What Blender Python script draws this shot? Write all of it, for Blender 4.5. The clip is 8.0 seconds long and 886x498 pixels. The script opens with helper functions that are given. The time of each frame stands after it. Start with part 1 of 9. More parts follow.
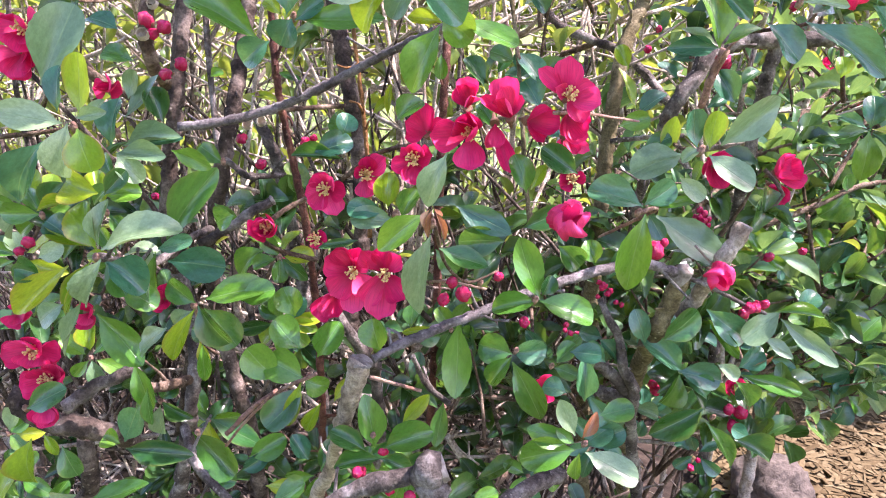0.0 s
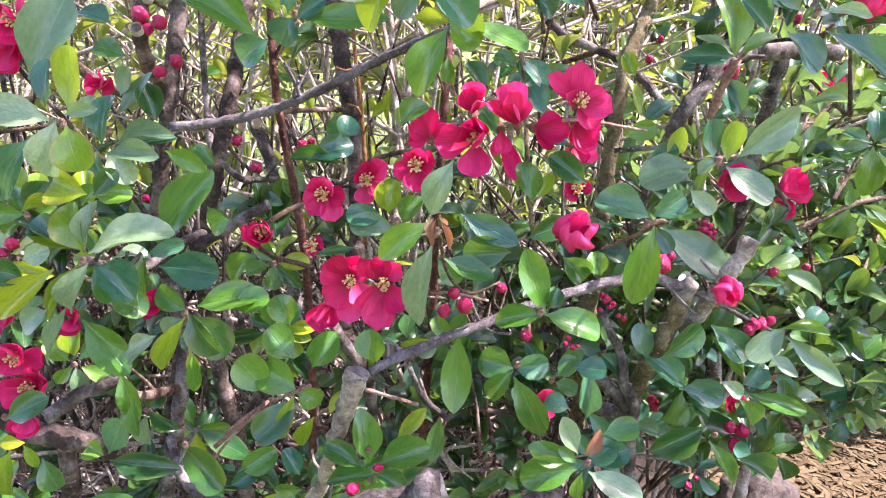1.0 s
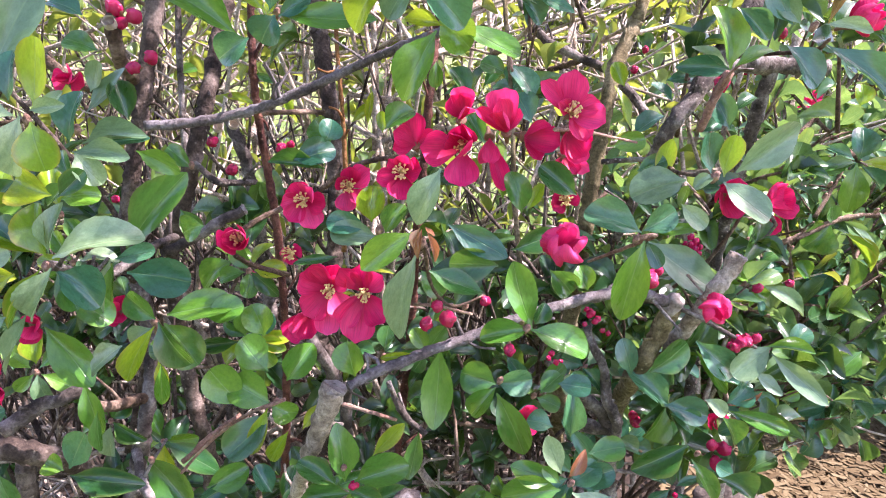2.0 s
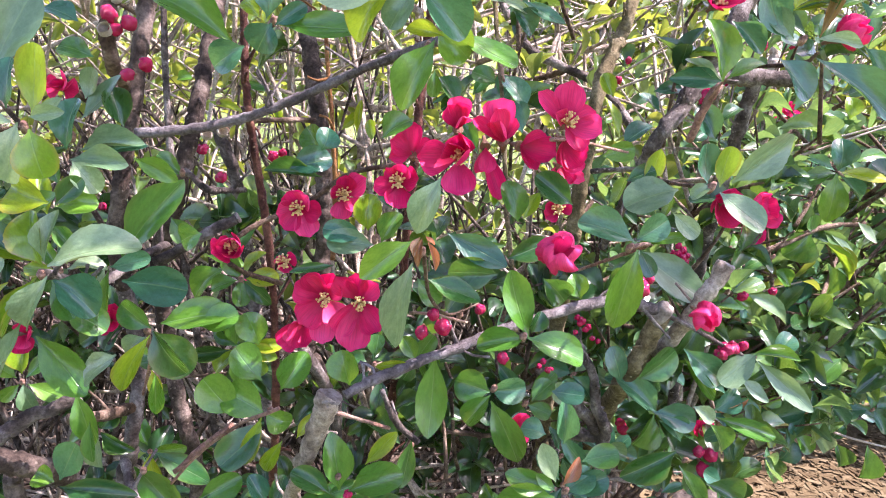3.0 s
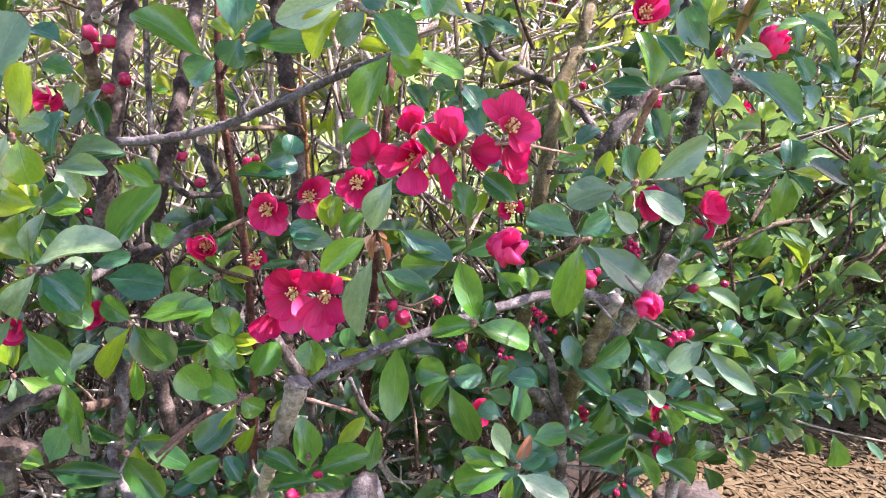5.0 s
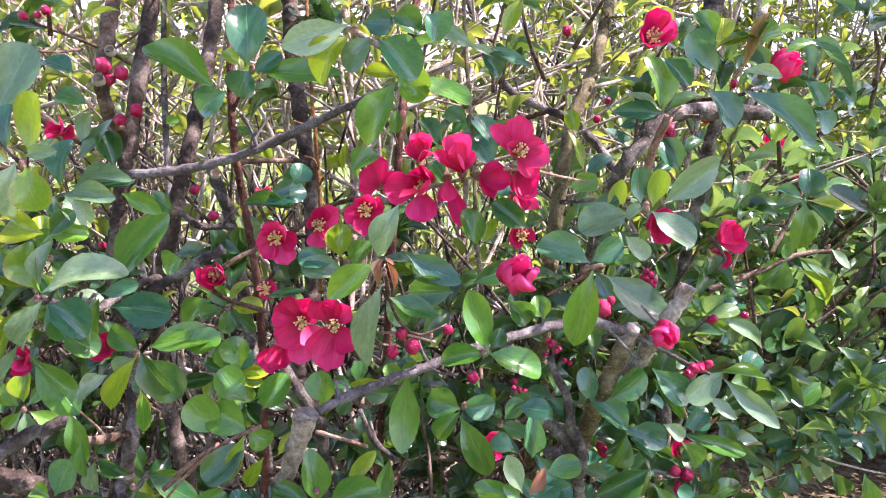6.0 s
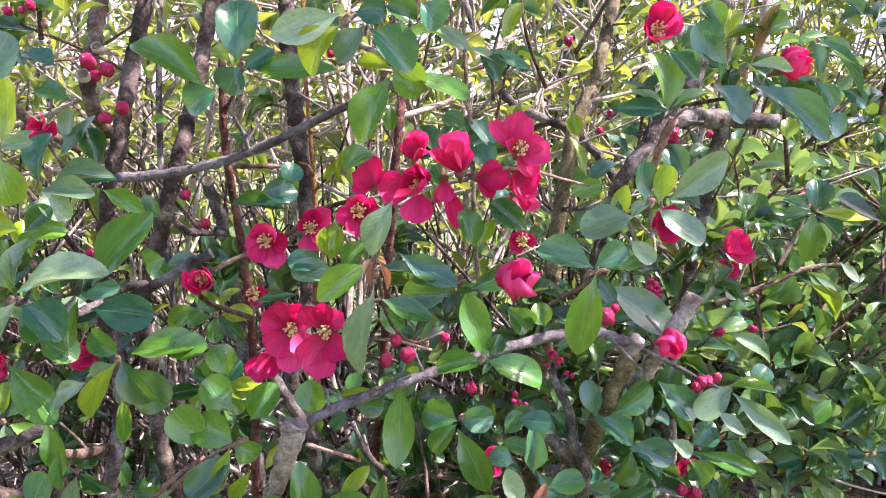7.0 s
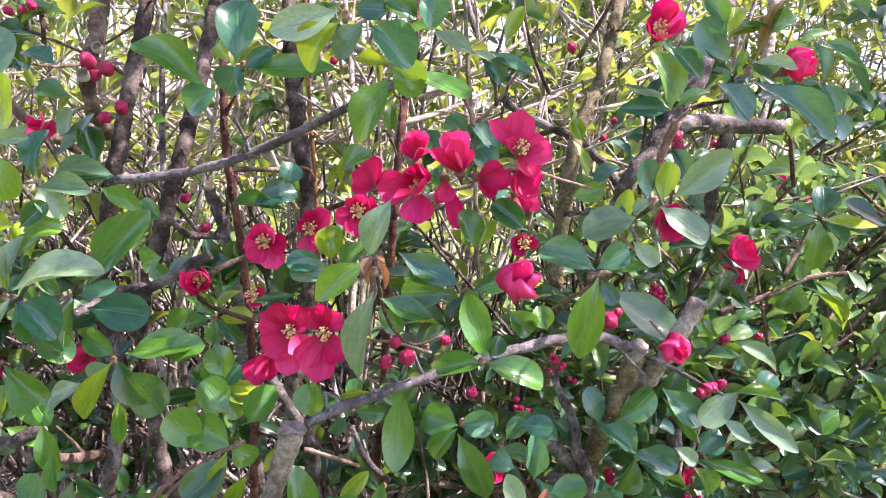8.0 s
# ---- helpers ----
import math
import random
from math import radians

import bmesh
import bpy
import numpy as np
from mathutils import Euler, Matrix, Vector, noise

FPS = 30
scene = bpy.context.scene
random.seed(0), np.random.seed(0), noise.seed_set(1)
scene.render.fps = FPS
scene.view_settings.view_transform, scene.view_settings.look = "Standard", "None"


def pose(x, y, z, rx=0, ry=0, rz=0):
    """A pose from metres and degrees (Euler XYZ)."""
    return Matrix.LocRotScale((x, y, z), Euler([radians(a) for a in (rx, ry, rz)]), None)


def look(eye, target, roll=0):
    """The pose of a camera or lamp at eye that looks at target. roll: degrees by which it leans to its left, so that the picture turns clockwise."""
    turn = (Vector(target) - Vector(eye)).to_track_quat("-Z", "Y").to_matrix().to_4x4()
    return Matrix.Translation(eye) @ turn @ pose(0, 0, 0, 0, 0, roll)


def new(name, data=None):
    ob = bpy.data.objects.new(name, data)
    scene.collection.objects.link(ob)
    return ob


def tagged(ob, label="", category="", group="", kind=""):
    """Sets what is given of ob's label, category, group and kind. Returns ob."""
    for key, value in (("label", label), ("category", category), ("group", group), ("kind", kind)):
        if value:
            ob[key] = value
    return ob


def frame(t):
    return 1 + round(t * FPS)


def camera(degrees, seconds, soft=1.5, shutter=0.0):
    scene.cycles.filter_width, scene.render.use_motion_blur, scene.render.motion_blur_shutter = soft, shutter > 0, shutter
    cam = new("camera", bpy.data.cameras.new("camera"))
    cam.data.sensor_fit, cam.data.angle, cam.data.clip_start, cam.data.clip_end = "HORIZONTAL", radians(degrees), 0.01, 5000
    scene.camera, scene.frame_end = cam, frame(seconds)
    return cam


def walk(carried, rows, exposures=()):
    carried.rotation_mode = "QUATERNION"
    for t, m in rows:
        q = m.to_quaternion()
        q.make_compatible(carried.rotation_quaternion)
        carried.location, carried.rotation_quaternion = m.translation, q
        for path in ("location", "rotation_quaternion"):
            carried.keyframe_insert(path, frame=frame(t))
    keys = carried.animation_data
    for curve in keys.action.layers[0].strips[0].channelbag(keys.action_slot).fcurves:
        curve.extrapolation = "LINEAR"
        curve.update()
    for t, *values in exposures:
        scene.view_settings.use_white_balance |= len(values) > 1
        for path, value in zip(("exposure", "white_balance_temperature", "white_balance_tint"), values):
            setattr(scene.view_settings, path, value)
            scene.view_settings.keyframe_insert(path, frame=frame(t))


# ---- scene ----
cam = camera(59.6, 8.0, soft=1.0)
PATH = [
    (0, (0.033, 0.039, 1.041), (-0.014, 1.953, 0.462), 1.5),
    (0.5, (0.028, 0.046, 1.038), (-0.010, 1.963, 0.469), 2.0),
    (1, (0.024, 0.056, 1.037), (0.006, 1.976, 0.477), 2.8),
    (1.5, (0.024, 0.064, 1.038), (0.040, 1.987, 0.488), 3.8),
    (2, (0.018, 0.074, 1.035), (0.065, 1.999, 0.492), 4.5),
    (3.3, (0.002, 0.071, 1.035), (0.120, 2.000, 0.519), 5.0),
    (3.5, (0.000, 0.069, 1.039), (0.120, 1.994, 0.510), 4.9),
    (4, (-0.001, 0.054, 1.041), (0.128, 1.979, 0.515), 4.9),
    (4.5, (0.013, 0.035, 1.043), (0.147, 1.962, 0.522), 4.7),
    (4.7, (0.019, 0.031, 1.044), (0.158, 1.957, 0.523), 4.7),
    (5.8, (0.037, 0.029, 1.032), (0.102, 1.985, 0.620), 3.4),
    (6, (0.035, 0.033, 1.032), (0.101, 1.991, 0.628), 3.6),
    (6.5, (0.033, 0.045, 1.023), (0.093, 2.011, 0.662), 3.7),
    (7, (0.040, 0.051, 1.015), (0.097, 2.021, 0.672), 3.7),
    (7.5, (0.042, 0.056, 1.010), (0.095, 2.027, 0.678), 3.8),
    (8, (0.044, 0.055, 1.006), (0.084, 2.031, 0.699), 3.8),
]
EXPO = 2.35
walk(cam, [(t, look(eye, target, roll)) for t, eye, target, roll in PATH], exposures=[(0, EXPO, 6300, 38), (8, EXPO - 0.22, 6300, 38)])

# ---- light: clear sky in front of the bush, sun from behind it ----
SUN_EL, SUN_AZ = radians(56), radians(84)   # azimuth from +y towards +x
world = bpy.data.worlds.new("sky")
scene.world = world
world.use_nodes = True
wn = world.node_tree
sky = wn.nodes.new("ShaderNodeTexSky")
sky.sky_type, sky.sun_disc = "NISHITA", False
sky.sun_elevation, sky.sun_rotation = SUN_EL, SUN_AZ
sky.air_density, sky.dust_density, sky.ozone_density = 1.0, 1.6, 1.0
wn.nodes["Background"].inputs["Strength"].default_value = 0.125
wn.links.new(sky.outputs[0], wn.nodes["Background"].inputs["Color"])
sun = new("sun", bpy.data.lights.new("sun", "SUN"))
sun.data.energy, sun.data.angle, sun.data.color = 3.7, radians(0.6), (1.0, 0.96, 0.89)
sun_dir = Vector((math.sin(SUN_AZ) * math.cos(SUN_EL), math.cos(SUN_AZ) * math.cos(SUN_EL), math.sin(SUN_EL)))
sun.matrix_world = look(sun_dir * 20, (0, 0, 0))


# ---- materials ----
def ramp(nt, fac, stops):
    r = nt.nodes.new("ShaderNodeValToRGB")
    el = r.color_ramp.elements
    while len(el) < len(stops):
        el.new(0.5)
    for e, (p, c) in zip(el, stops):
        e.position, e.color = p, (*c, 1)
    nt.links.new(fac, r.inputs[0])
    return r.outputs[0]


def tex(nt, kind, coord, scale, **settings):
    n = nt.nodes.new(kind)
    n.inputs["Scale"].default_value = scale
    for key, value in settings.items():
        n.inputs[key].default_value = value
    nt.links.new(coord, n.inputs["Vector"])
    return n


def mixc(nt, fac, a, b, blend="MIX"):
    m = nt.nodes.new("ShaderNodeMix")
    m.data_type, m.blend_type = "RGBA", blend
    for value, socket in ((fac, m.inputs[0]), (a, m.inputs[6]), (b, m.inputs[7])):
        if isinstance(value, (int, float)):
            socket.default_value = value
        elif isinstance(value, tuple):
            socket.default_value = (*value, 1)
        else:
            nt.links.new(value, socket)
    return m.outputs[2]


def calc(nt, op, a, b=0.0, clamp=False):
    m = nt.nodes.new("ShaderNodeMath")
    m.operation, m.use_clamp = op, clamp
    for value, socket in ((a, m.inputs[0]), (b, m.inputs[1])):
        if isinstance(value, (int, float)):
            socket.default_value = value
        else:
            nt.links.new(value, socket)
    return m.outputs[0]


def start(name, rough, spec=0.5):
    mat = bpy.data.materials.new(name)
    mat.use_nodes = True
    nt = mat.node_tree
    b = nt.nodes["Principled BSDF"]
    b.inputs["Roughness"].default_value = rough
    b.inputs["Specular IOR Level"].default_value = spec
    return mat, nt, b


def bump(nt, b, height, strength, distance):
    n = nt.nodes.new("ShaderNodeBump")
    n.inputs["Strength"].default_value, n.inputs["Distance"].default_value = strength, distance
    nt.links.new(height, n.inputs["Height"])
    nt.links.new(n.outputs[0], b.inputs["Normal"])


def bark(name, dark, mid, light, spots, rough=0.85, scale=1.0):
    mat, nt, b = start(name, rough, 0.15)
    co = nt.nodes.new("ShaderNodeTexCoord").outputs["Object"]
    big = tex(nt, "ShaderNodeTexNoise", co, 45 * scale, Detail=6.0, Roughness=0.65)
    fine = tex(nt, "ShaderNodeTexNoise", co, 330 * scale, Detail=5.0, Roughness=0.75)
    base = ramp(nt, big.outputs[0], [(0.36, dark), (0.5, mid), (0.62, light)])
    grain = ramp(nt, fine.outputs[0], [(0.38, (0.42, 0.42, 0.42)), (0.60, (1.3, 1.3, 1.3))])
    col = mixc(nt, 0.7, base, grain, "MULTIPLY")
    lent = tex(nt, "ShaderNodeTexVoronoi", co, 210 * scale)
    dot = ramp(nt, lent.outputs["Distance"], [(0.12, (1, 1, 1)), (0.24, (0, 0, 0))])
    patch = tex(nt, "ShaderNodeTexNoise", co, 18 * scale, Detail=2.0)
    some = calc(nt, "MULTIPLY", dot, ramp(nt, patch.outputs[0], [(0.45, (0, 0, 0)), (0.6, (1, 1, 1))]))
    col = mixc(nt, calc(nt, "MULTIPLY", some, 0.75), col, spots)
    nt.links.new(col, b.inputs["Base Color"])
    rings = calc(nt, "ADD", calc(nt, "MULTIPLY", big.outputs[0], 0.6), calc(nt, "MULTIPLY", fine.outputs[0], 0.5))
    bump(nt, b, rings, 1.0, 0.006)
    return mat


BARK_DARK = bark("bark_dark", (0.028, 0.020, 0.016), (0.088, 0.064, 0.050), (0.21, 0.165, 0.135), (0.34, 0.29, 0.23))
BARK_GREY = bark("bark_grey", (0.042, 0.033, 0.028), (0.125, 0.102, 0.088), (0.28, 0.25, 0.225), (0.45, 0.40, 0.33))
BARK_BROWN = bark("bark_brown", (0.050, 0.032, 0.021), (0.14, 0.093, 0.063), (0.26, 0.19, 0.14), (0.40, 0.33, 0.24))
BARK_GREEN = bark("bark_olive", (0.085, 0.066, 0.03), (0.18, 0.145, 0.075), (0.29, 0.24, 0.14), (0.38, 0.33, 0.2))
BARK_RED = bark("bark_red", (0.05, 0.018, 0.014), (0.12, 0.045, 0.032), (0.2, 0.09, 0.06), (0.3, 0.2, 0.13), 0.6)
BARK_ORANGE = bark("bark_orange", (0.16, 0.07, 0.02), (0.28, 0.13, 0.045), (0.38, 0.2, 0.08), (0.4, 0.28, 0.14), 0.6)
BARK_LILAC = bark("bark_lilac_grey", (0.075, 0.062, 0.060), (0.16, 0.138, 0.135), (0.26, 0.235, 0.23), (0.36, 0.33, 0.30))
# tan bark with sunlight added to its colour, as the stub stands shaded
BARK_TAN_SUNLIT = bark("bark_tan_sunlit", (0.21, 0.16, 0.118), (0.41, 0.33, 0.25), (0.55, 0.47, 0.38), (0.45, 0.40, 0.33))
BARK_PALE = bark("bark_pale", (0.22, 0.165, 0.12), (0.43, 0.355, 0.28), (0.60, 0.53, 0.45), (0.5, 0.45, 0.38))
BARK_PINK = bark("bark_pink", (0.2, 0.1, 0.07), (0.35, 0.2, 0.15), (0.45, 0.3, 0.22), (0.4, 0.3, 0.2), 0.6)


def leafy(name, stops, through_col, rough=0.33, share=0.22, vein=(0.24, 0.38, 0.15), island=False, edge=None, coat=0.68):
    """A leaf blade: waxy upper skin, veins, light passing through."""
    mat, nt, b = start(name, rough, 0.18)
    b.inputs["Coat Weight"].default_value, b.inputs["Coat Roughness"].default_value = coat, 0.16
    b.inputs["Coat IOR"].default_value = 1.66
    uv = nt.nodes.new("ShaderNodeUVMap").outputs[0]
    xyz = nt.nodes.new("ShaderNodeSeparateXYZ")
    nt.links.new(uv, xyz.inputs[0])
    side = calc(nt, "ABSOLUTE", calc(nt, "SUBTRACT", xyz.outputs[0], 0.5))
    mid = calc(nt, "SUBTRACT", 1.0, calc(nt, "MULTIPLY", side, 34.0), True)
    slope = calc(nt, "SUBTRACT", calc(nt, "MULTIPLY", xyz.outputs[1], 9.0), calc(nt, "MULTIPLY", side, 6.0))
    wave = calc(nt, "ABSOLUTE", calc(nt, "SUBTRACT", calc(nt, "FRACT", slope), 0.5))
    ribs = calc(nt, "MULTIPLY", calc(nt, "SUBTRACT", 1.0, calc(nt, "MULTIPLY", wave, 7.0), True), 0.09)
    veins = calc(nt, "MAXIMUM", mid, ribs)
    if island:
        rnd = nt.nodes.new("ShaderNodeNewGeometry").outputs["Random Per Island"]
    else:
        rnd = nt.nodes.new("ShaderNodeObjectInfo").outputs["Random"]
    co = nt.nodes.new("ShaderNodeTexCoord").outputs["Object"]
    blot = tex(nt, "ShaderNodeTexNoise", co, 3.0 if not island else 60.0, Detail=3.0)
    fac = calc(nt, "ADD", calc(nt, "MULTIPLY", rnd, 0.75), calc(nt, "MULTIPLY", calc(nt, "SUBTRACT", blot.outputs[0], 0.37), 0.7), True)
    col = ramp(nt, fac, stops)
    mott = tex(nt, "ShaderNodeTexNoise", co, 11.0 if not island else 400.0, Detail=5.0, Roughness=0.7)
    col = mixc(nt, 0.8, col, ramp(nt, mott.outputs[0], [(0.34, (0.66, 0.70, 0.66)), (0.66, (1.2, 1.15, 1.12))]), "MULTIPLY")
    col = mixc(nt, calc(nt, "MULTIPLY", veins, 0.4), col, vein)
    if edge:
        rim = ramp(nt, side, [(0.38, (0, 0, 0)), (0.5, (1, 1, 1))])
        col = mixc(nt, calc(nt, "MULTIPLY", rim, 0.5), col, edge)
    gloss = tex(nt, "ShaderNodeTexNoise", co, 2.6 if not island else 80.0, Detail=3.0)
    nt.links.new(calc(nt, "ADD", calc(nt, "MULTIPLY", gloss.outputs[0], 0.8), rough - 0.40, True), b.inputs["Roughness"])
    nt.links.new(col, b.inputs["Base Color"])
    skin = tex(nt, "ShaderNodeTexVoronoi", co, 26.0 if not island else 650.0)
    height = calc(nt, "ADD", calc(nt, "MULTIPLY", veins, -0.5), calc(nt, "ADD", calc(nt, "MULTIPLY", blot.outputs[0], 1.1), calc(nt, "MULTIPLY", skin.outputs["Distance"], 0.07)))
    puff = calc(nt, "MULTIPLY", wave, 0.12)
    bump(nt, b, calc(nt, "ADD", height, puff), 0.75, 0.0009)
    tr = nt.nodes.new("ShaderNodeBsdfTranslucent")
    nt.links.new(mixc(nt, 0.55, col, through_col), tr.inputs[0])
    ms = nt.nodes.new("ShaderNodeMixShader")
    ms.inputs[0].default_value = share
    nt.links.new(b.outputs[0], ms.inputs[1])
    nt.links.new(tr.outputs[0], ms.inputs[2])
    nt.links.new(ms.outputs[0], nt.nodes["Material Output"].inputs[0])
    return mat


MATURE = [(0.0, (0.010, 0.060, 0.016)), (0.4, (0.025, 0.118, 0.024)), (0.75, (0.060, 0.19, 0.028)), (1.0, (0.14, 0.26, 0.026))]
YOUNG = [(0.0, (0.11, 0.25, 0.012)), (0.5, (0.22, 0.34, 0.012)), (1.0, (0.38, 0.42, 0.016))]
# pale green with the sky's whitish sheen mixed into the base colour
SILVER_SHEEN = [(0.0, (0.085, 0.180, 0.088)), (0.5, (0.175, 0.285, 0.145)), (1.0, (0.30, 0.40, 0.22))]
LEAF = leafy("leaf_mature", MATURE, (0.20, 0.40, 0.03), edge=(0.13, 0.16, 0.04))
LEAF_YOUNG = leafy("leaf_young", YOUNG, (0.40, 0.58, 0.03), share=0.3, edge=(0.34, 0.16, 0.05))
LEAF_PALE_SHEEN = leafy("leaf_pale_sheen", SILVER_SHEEN, (0.34, 0.46, 0.10), rough=0.42)
LEAF_FRESH = leafy("leaf_fresh", [(0.0, (0.034, 0.135, 0.018)), (0.5, (0.066, 0.21, 0.022)), (1.0, (0.14, 0.29, 0.026))], (0.34, 0.50, 0.03))
LEAF_RED = leafy("leaf_bronze", [(0.0, (0.30, 0.11, 0.05)), (0.6, (0.38, 0.20, 0.08)), (1.0, (0.3, 0.25, 0.07))], (0.5, 0.2, 0.06))
FAR = [(0.0, (0.045, 0.12, 0.03)), (0.4, (0.10, 0.19, 0.045)), (0.75, (0.19, 0.28, 0.055)), (1.0, (0.30, 0.34, 0.06))]
HEDGE = [(0.0, (0.028, 0.105, 0.055)), (0.4, (0.065, 0.18, 0.082)), (0.75, (0.15, 0.27, 0.08)), (1.0, (0.31, 0.37, 0.07))]
LEAF_FAR = leafy("leaf_behind", FAR, (0.55, 0.58, 0.05), share=0.45, island=True)
LEAF_FAR_ONE = leafy("leaf_behind_single", FAR, (0.55, 0.58, 0.05), share=0.45)
LEAF_HEDGE = leafy("leaf_glossy", HEDGE, (0.28, 0.44, 0.07), rough=0.27, share=0.36, island=True, coat=0.85)
LEAF_HEDGE_ONE = leafy("leaf_glossy_single", HEDGE, (0.28, 0.44, 0.07), rough=0.27, share=0.36, coat=0.85)
# filling leaves: greens darkened to deepen the shade inside the bush
LEAF_MASS_SHADED = leafy("leaf_mass_shaded", [(0.0, (0.009, 0.042, 0.016)), (0.45, (0.024, 0.085, 0.028)), (0.8, (0.075, 0.17, 0.03)), (1.0, (0.22, 0.28, 0.03))], (0.24, 0.42, 0.03), island=True)
# teal: bluish sky reflection carried in the leaf colour
LEAF_TEAL_SHEEN = leafy("leaf_teal_sheen", [(0.0, (0.012, 0.075, 0.044)), (0.5, (0.032, 0.145, 0.076)), (1.0, (0.080, 0.23, 0.095))], (0.20, 0.40, 0.06))
TONES = {"b": LEAF_TEAL_SHEEN, "g": LEAF, "y": LEAF_YOUNG, "p": LEAF_PALE_SHEEN, "r": LEAF_RED, "f": LEAF_FRESH}


def petal_skin():
    mat, nt, b = start("petal_crimson", 0.5, 0.35)
    uv = nt.nodes.new("ShaderNodeUVMap").outputs[0]
    xyz = nt.nodes.new("ShaderNodeSeparateXYZ")
    nt.links.new(uv, xyz.inputs[0])
    rnd = nt.nodes.new("ShaderNodeObjectInfo").outputs["Random"]
    co = nt.nodes.new("ShaderNodeTexCoord").outputs["Object"]
    blot = tex(nt, "ShaderNodeTexNoise", co, 2.2, Detail=3.0)
    fac = calc(nt, "ADD", calc(nt, "MULTIPLY", rnd, 0.4), calc(nt, "MULTIPLY", blot.outputs[0], 0.6))
    col = ramp(nt, fac, [(0.25, (0.47, 0.006, 0.062)), (0.5, (0.71, 0.019, 0.118)), (0.75, (0.84, 0.068, 0.22))])
    streak = tex(nt, "ShaderNodeTexNoise", uv, 9.0, Detail=2.0)
    sx = nt.nodes.new("ShaderNodeMapping")
    sx.inputs["Scale"].default_value = (4.0, 0.25, 1)
    nt.links.new(uv, sx.inputs[0])
    nt.links.new(sx.outputs[0], streak.inputs["Vector"])
    col = mixc(nt, 0.42, col, ramp(nt, streak.outputs[0], [(0.32, (0.45, 0.4, 0.45)), (0.62, (1.05, 1.0, 1.05))]), "MULTIPLY")
    col = mixc(nt, 0.75, col, ramp(nt, xyz.outputs[1], [(0.12, (0.55, 0.3, 0.34)), (0.5, (1.0, 1.0, 1.0)), (0.97, (1.18, 1.5, 1.4))]), "MULTIPLY")
    nt.links.new(col, b.inputs["Base Color"])
    bump(nt, b, calc(nt, "ADD", streak.outputs[0], blot.outputs[0]), 0.25, 0.001)
    tr = nt.nodes.new("ShaderNodeBsdfTranslucent")
    nt.links.new(mixc(nt, 0.5, col, (0.85, 0.015, 0.16)), tr.inputs[0])
    ms = nt.nodes.new("ShaderNodeMixShader")
    ms.inputs[0].default_value = 0.28
    nt.links.new(b.outputs[0], ms.inputs[1])
    nt.links.new(tr.outputs[0], ms.inputs[2])
    nt.links.new(ms.outputs[0], nt.nodes["Material Output"].inputs[0])
    return mat


def speckled(name, stops, scale, rough, spec=0.4, fine=4.0, deep=0.001, rand=None):
    mat, nt, b = start(name, rough, spec)
    co = nt.nodes.new("ShaderNodeTexCoord").outputs["Object"]
    n = tex(nt, "ShaderNodeTexNoise", co, scale, Detail=fine, Roughness=0.65)
    fac = n.outputs[0]
    if rand == "island":
        r = nt.nodes.new("ShaderNodeNewGeometry").outputs["Random Per Island"]
    elif rand == "object":
        r = nt.nodes.new("ShaderNodeObjectInfo").outputs["Random"]
    if rand:
        fac = calc(nt, "ADD", calc(nt, "MULTIPLY", fac, 0.5), calc(nt, "MULTIPLY", r, 0.5))
    nt.links.new(ramp(nt, fac, stops), b.inputs["Base Color"])
    bump(nt, b, n.outputs[0], 0.6, deep)
    return mat


PETAL = petal_skin()
BUD_SKIN = speckled("bud_crimson", [(0.3, (0.30, 0.003, 0.038)), (0.55, (0.50, 0.008, 0.075)), (0.75, (0.66, 0.04, 0.14))], 70, 0.22, 0.5)
SEPAL = speckled("sepal", [(0.35, (0.10, 0.09, 0.03)), (0.55, (0.20, 0.07, 0.045)), (0.7, (0.16, 0.16, 0.05))], 150, 0.55)
STAMEN = speckled("stamen", [(0.3, (0.70, 0.44, 0.13)), (0.55, (0.84, 0.63, 0.28)), (0.75, (0.88, 0.76, 0.48))], 600, 0.7)
CUTWOOD = speckled("cut_wood", [(0.32, (0.10, 0.08, 0.065)), (0.5, (0.21, 0.18, 0.155)), (0.68, (0.33, 0.305, 0.275))], 160, 0.9, 0.2, 6.0, 0.002)
HUSK = speckled("dry_husk", [(0.3, (0.35, 0.28, 0.2)), (0.7, (0.62, 0.56, 0.46))], 120, 0.8)
CHIPS = [(0.25, (0.066, 0.044, 0.018)), (0.42, (0.098, 0.069, 0.031)), (0.58, (0.125, 0.092, 0.044)), (0.75, (0.165, 0.128, 0.068))]
CHIP = speckled("wood_chip", CHIPS, 90, 0.85, 0.2, 6.0, 0.0015, "object")
CHIP_MANY = speckled("wood_chips", CHIPS, 90, 0.85, 0.2, 6.0, 0.0015, "island")
# earth colour lowered to include the shade below the shrubs
SOIL_SHADED = speckled("soil", [(0.3, (0.014, 0.010, 0.007)), (0.5, (0.034, 0.024, 0.017)), (0.7, (0.075, 0.055, 0.038))], 30, 0.95, 0.2, 10.0, 0.02)
MULCH_BED = speckled("mulch_bed", [(0.3, (0.13, 0.086, 0.038)), (0.5, (0.19, 0.130, 0.060)), (0.7, (0.25, 0.178, 0.090))], 45, 0.95, 0.2, 8.0, 0.02)
ROCK = speckled("rock", [(0.3, (0.035, 0.028, 0.022)), (0.5, (0.085, 0.068, 0.055)), (0.7, (0.15, 0.125, 0.10))], 5, 0.9, 0.3, 10.0, 0.02)
LITTER = speckled("leaf_litter", [(0.3, (0.05, 0.035, 0.022)), (0.52, (0.13, 0.098, 0.07)), (0.72, (0.38, 0.33, 0.26))], 60, 0.8, 0.3, 4.0, 0.002, "island")


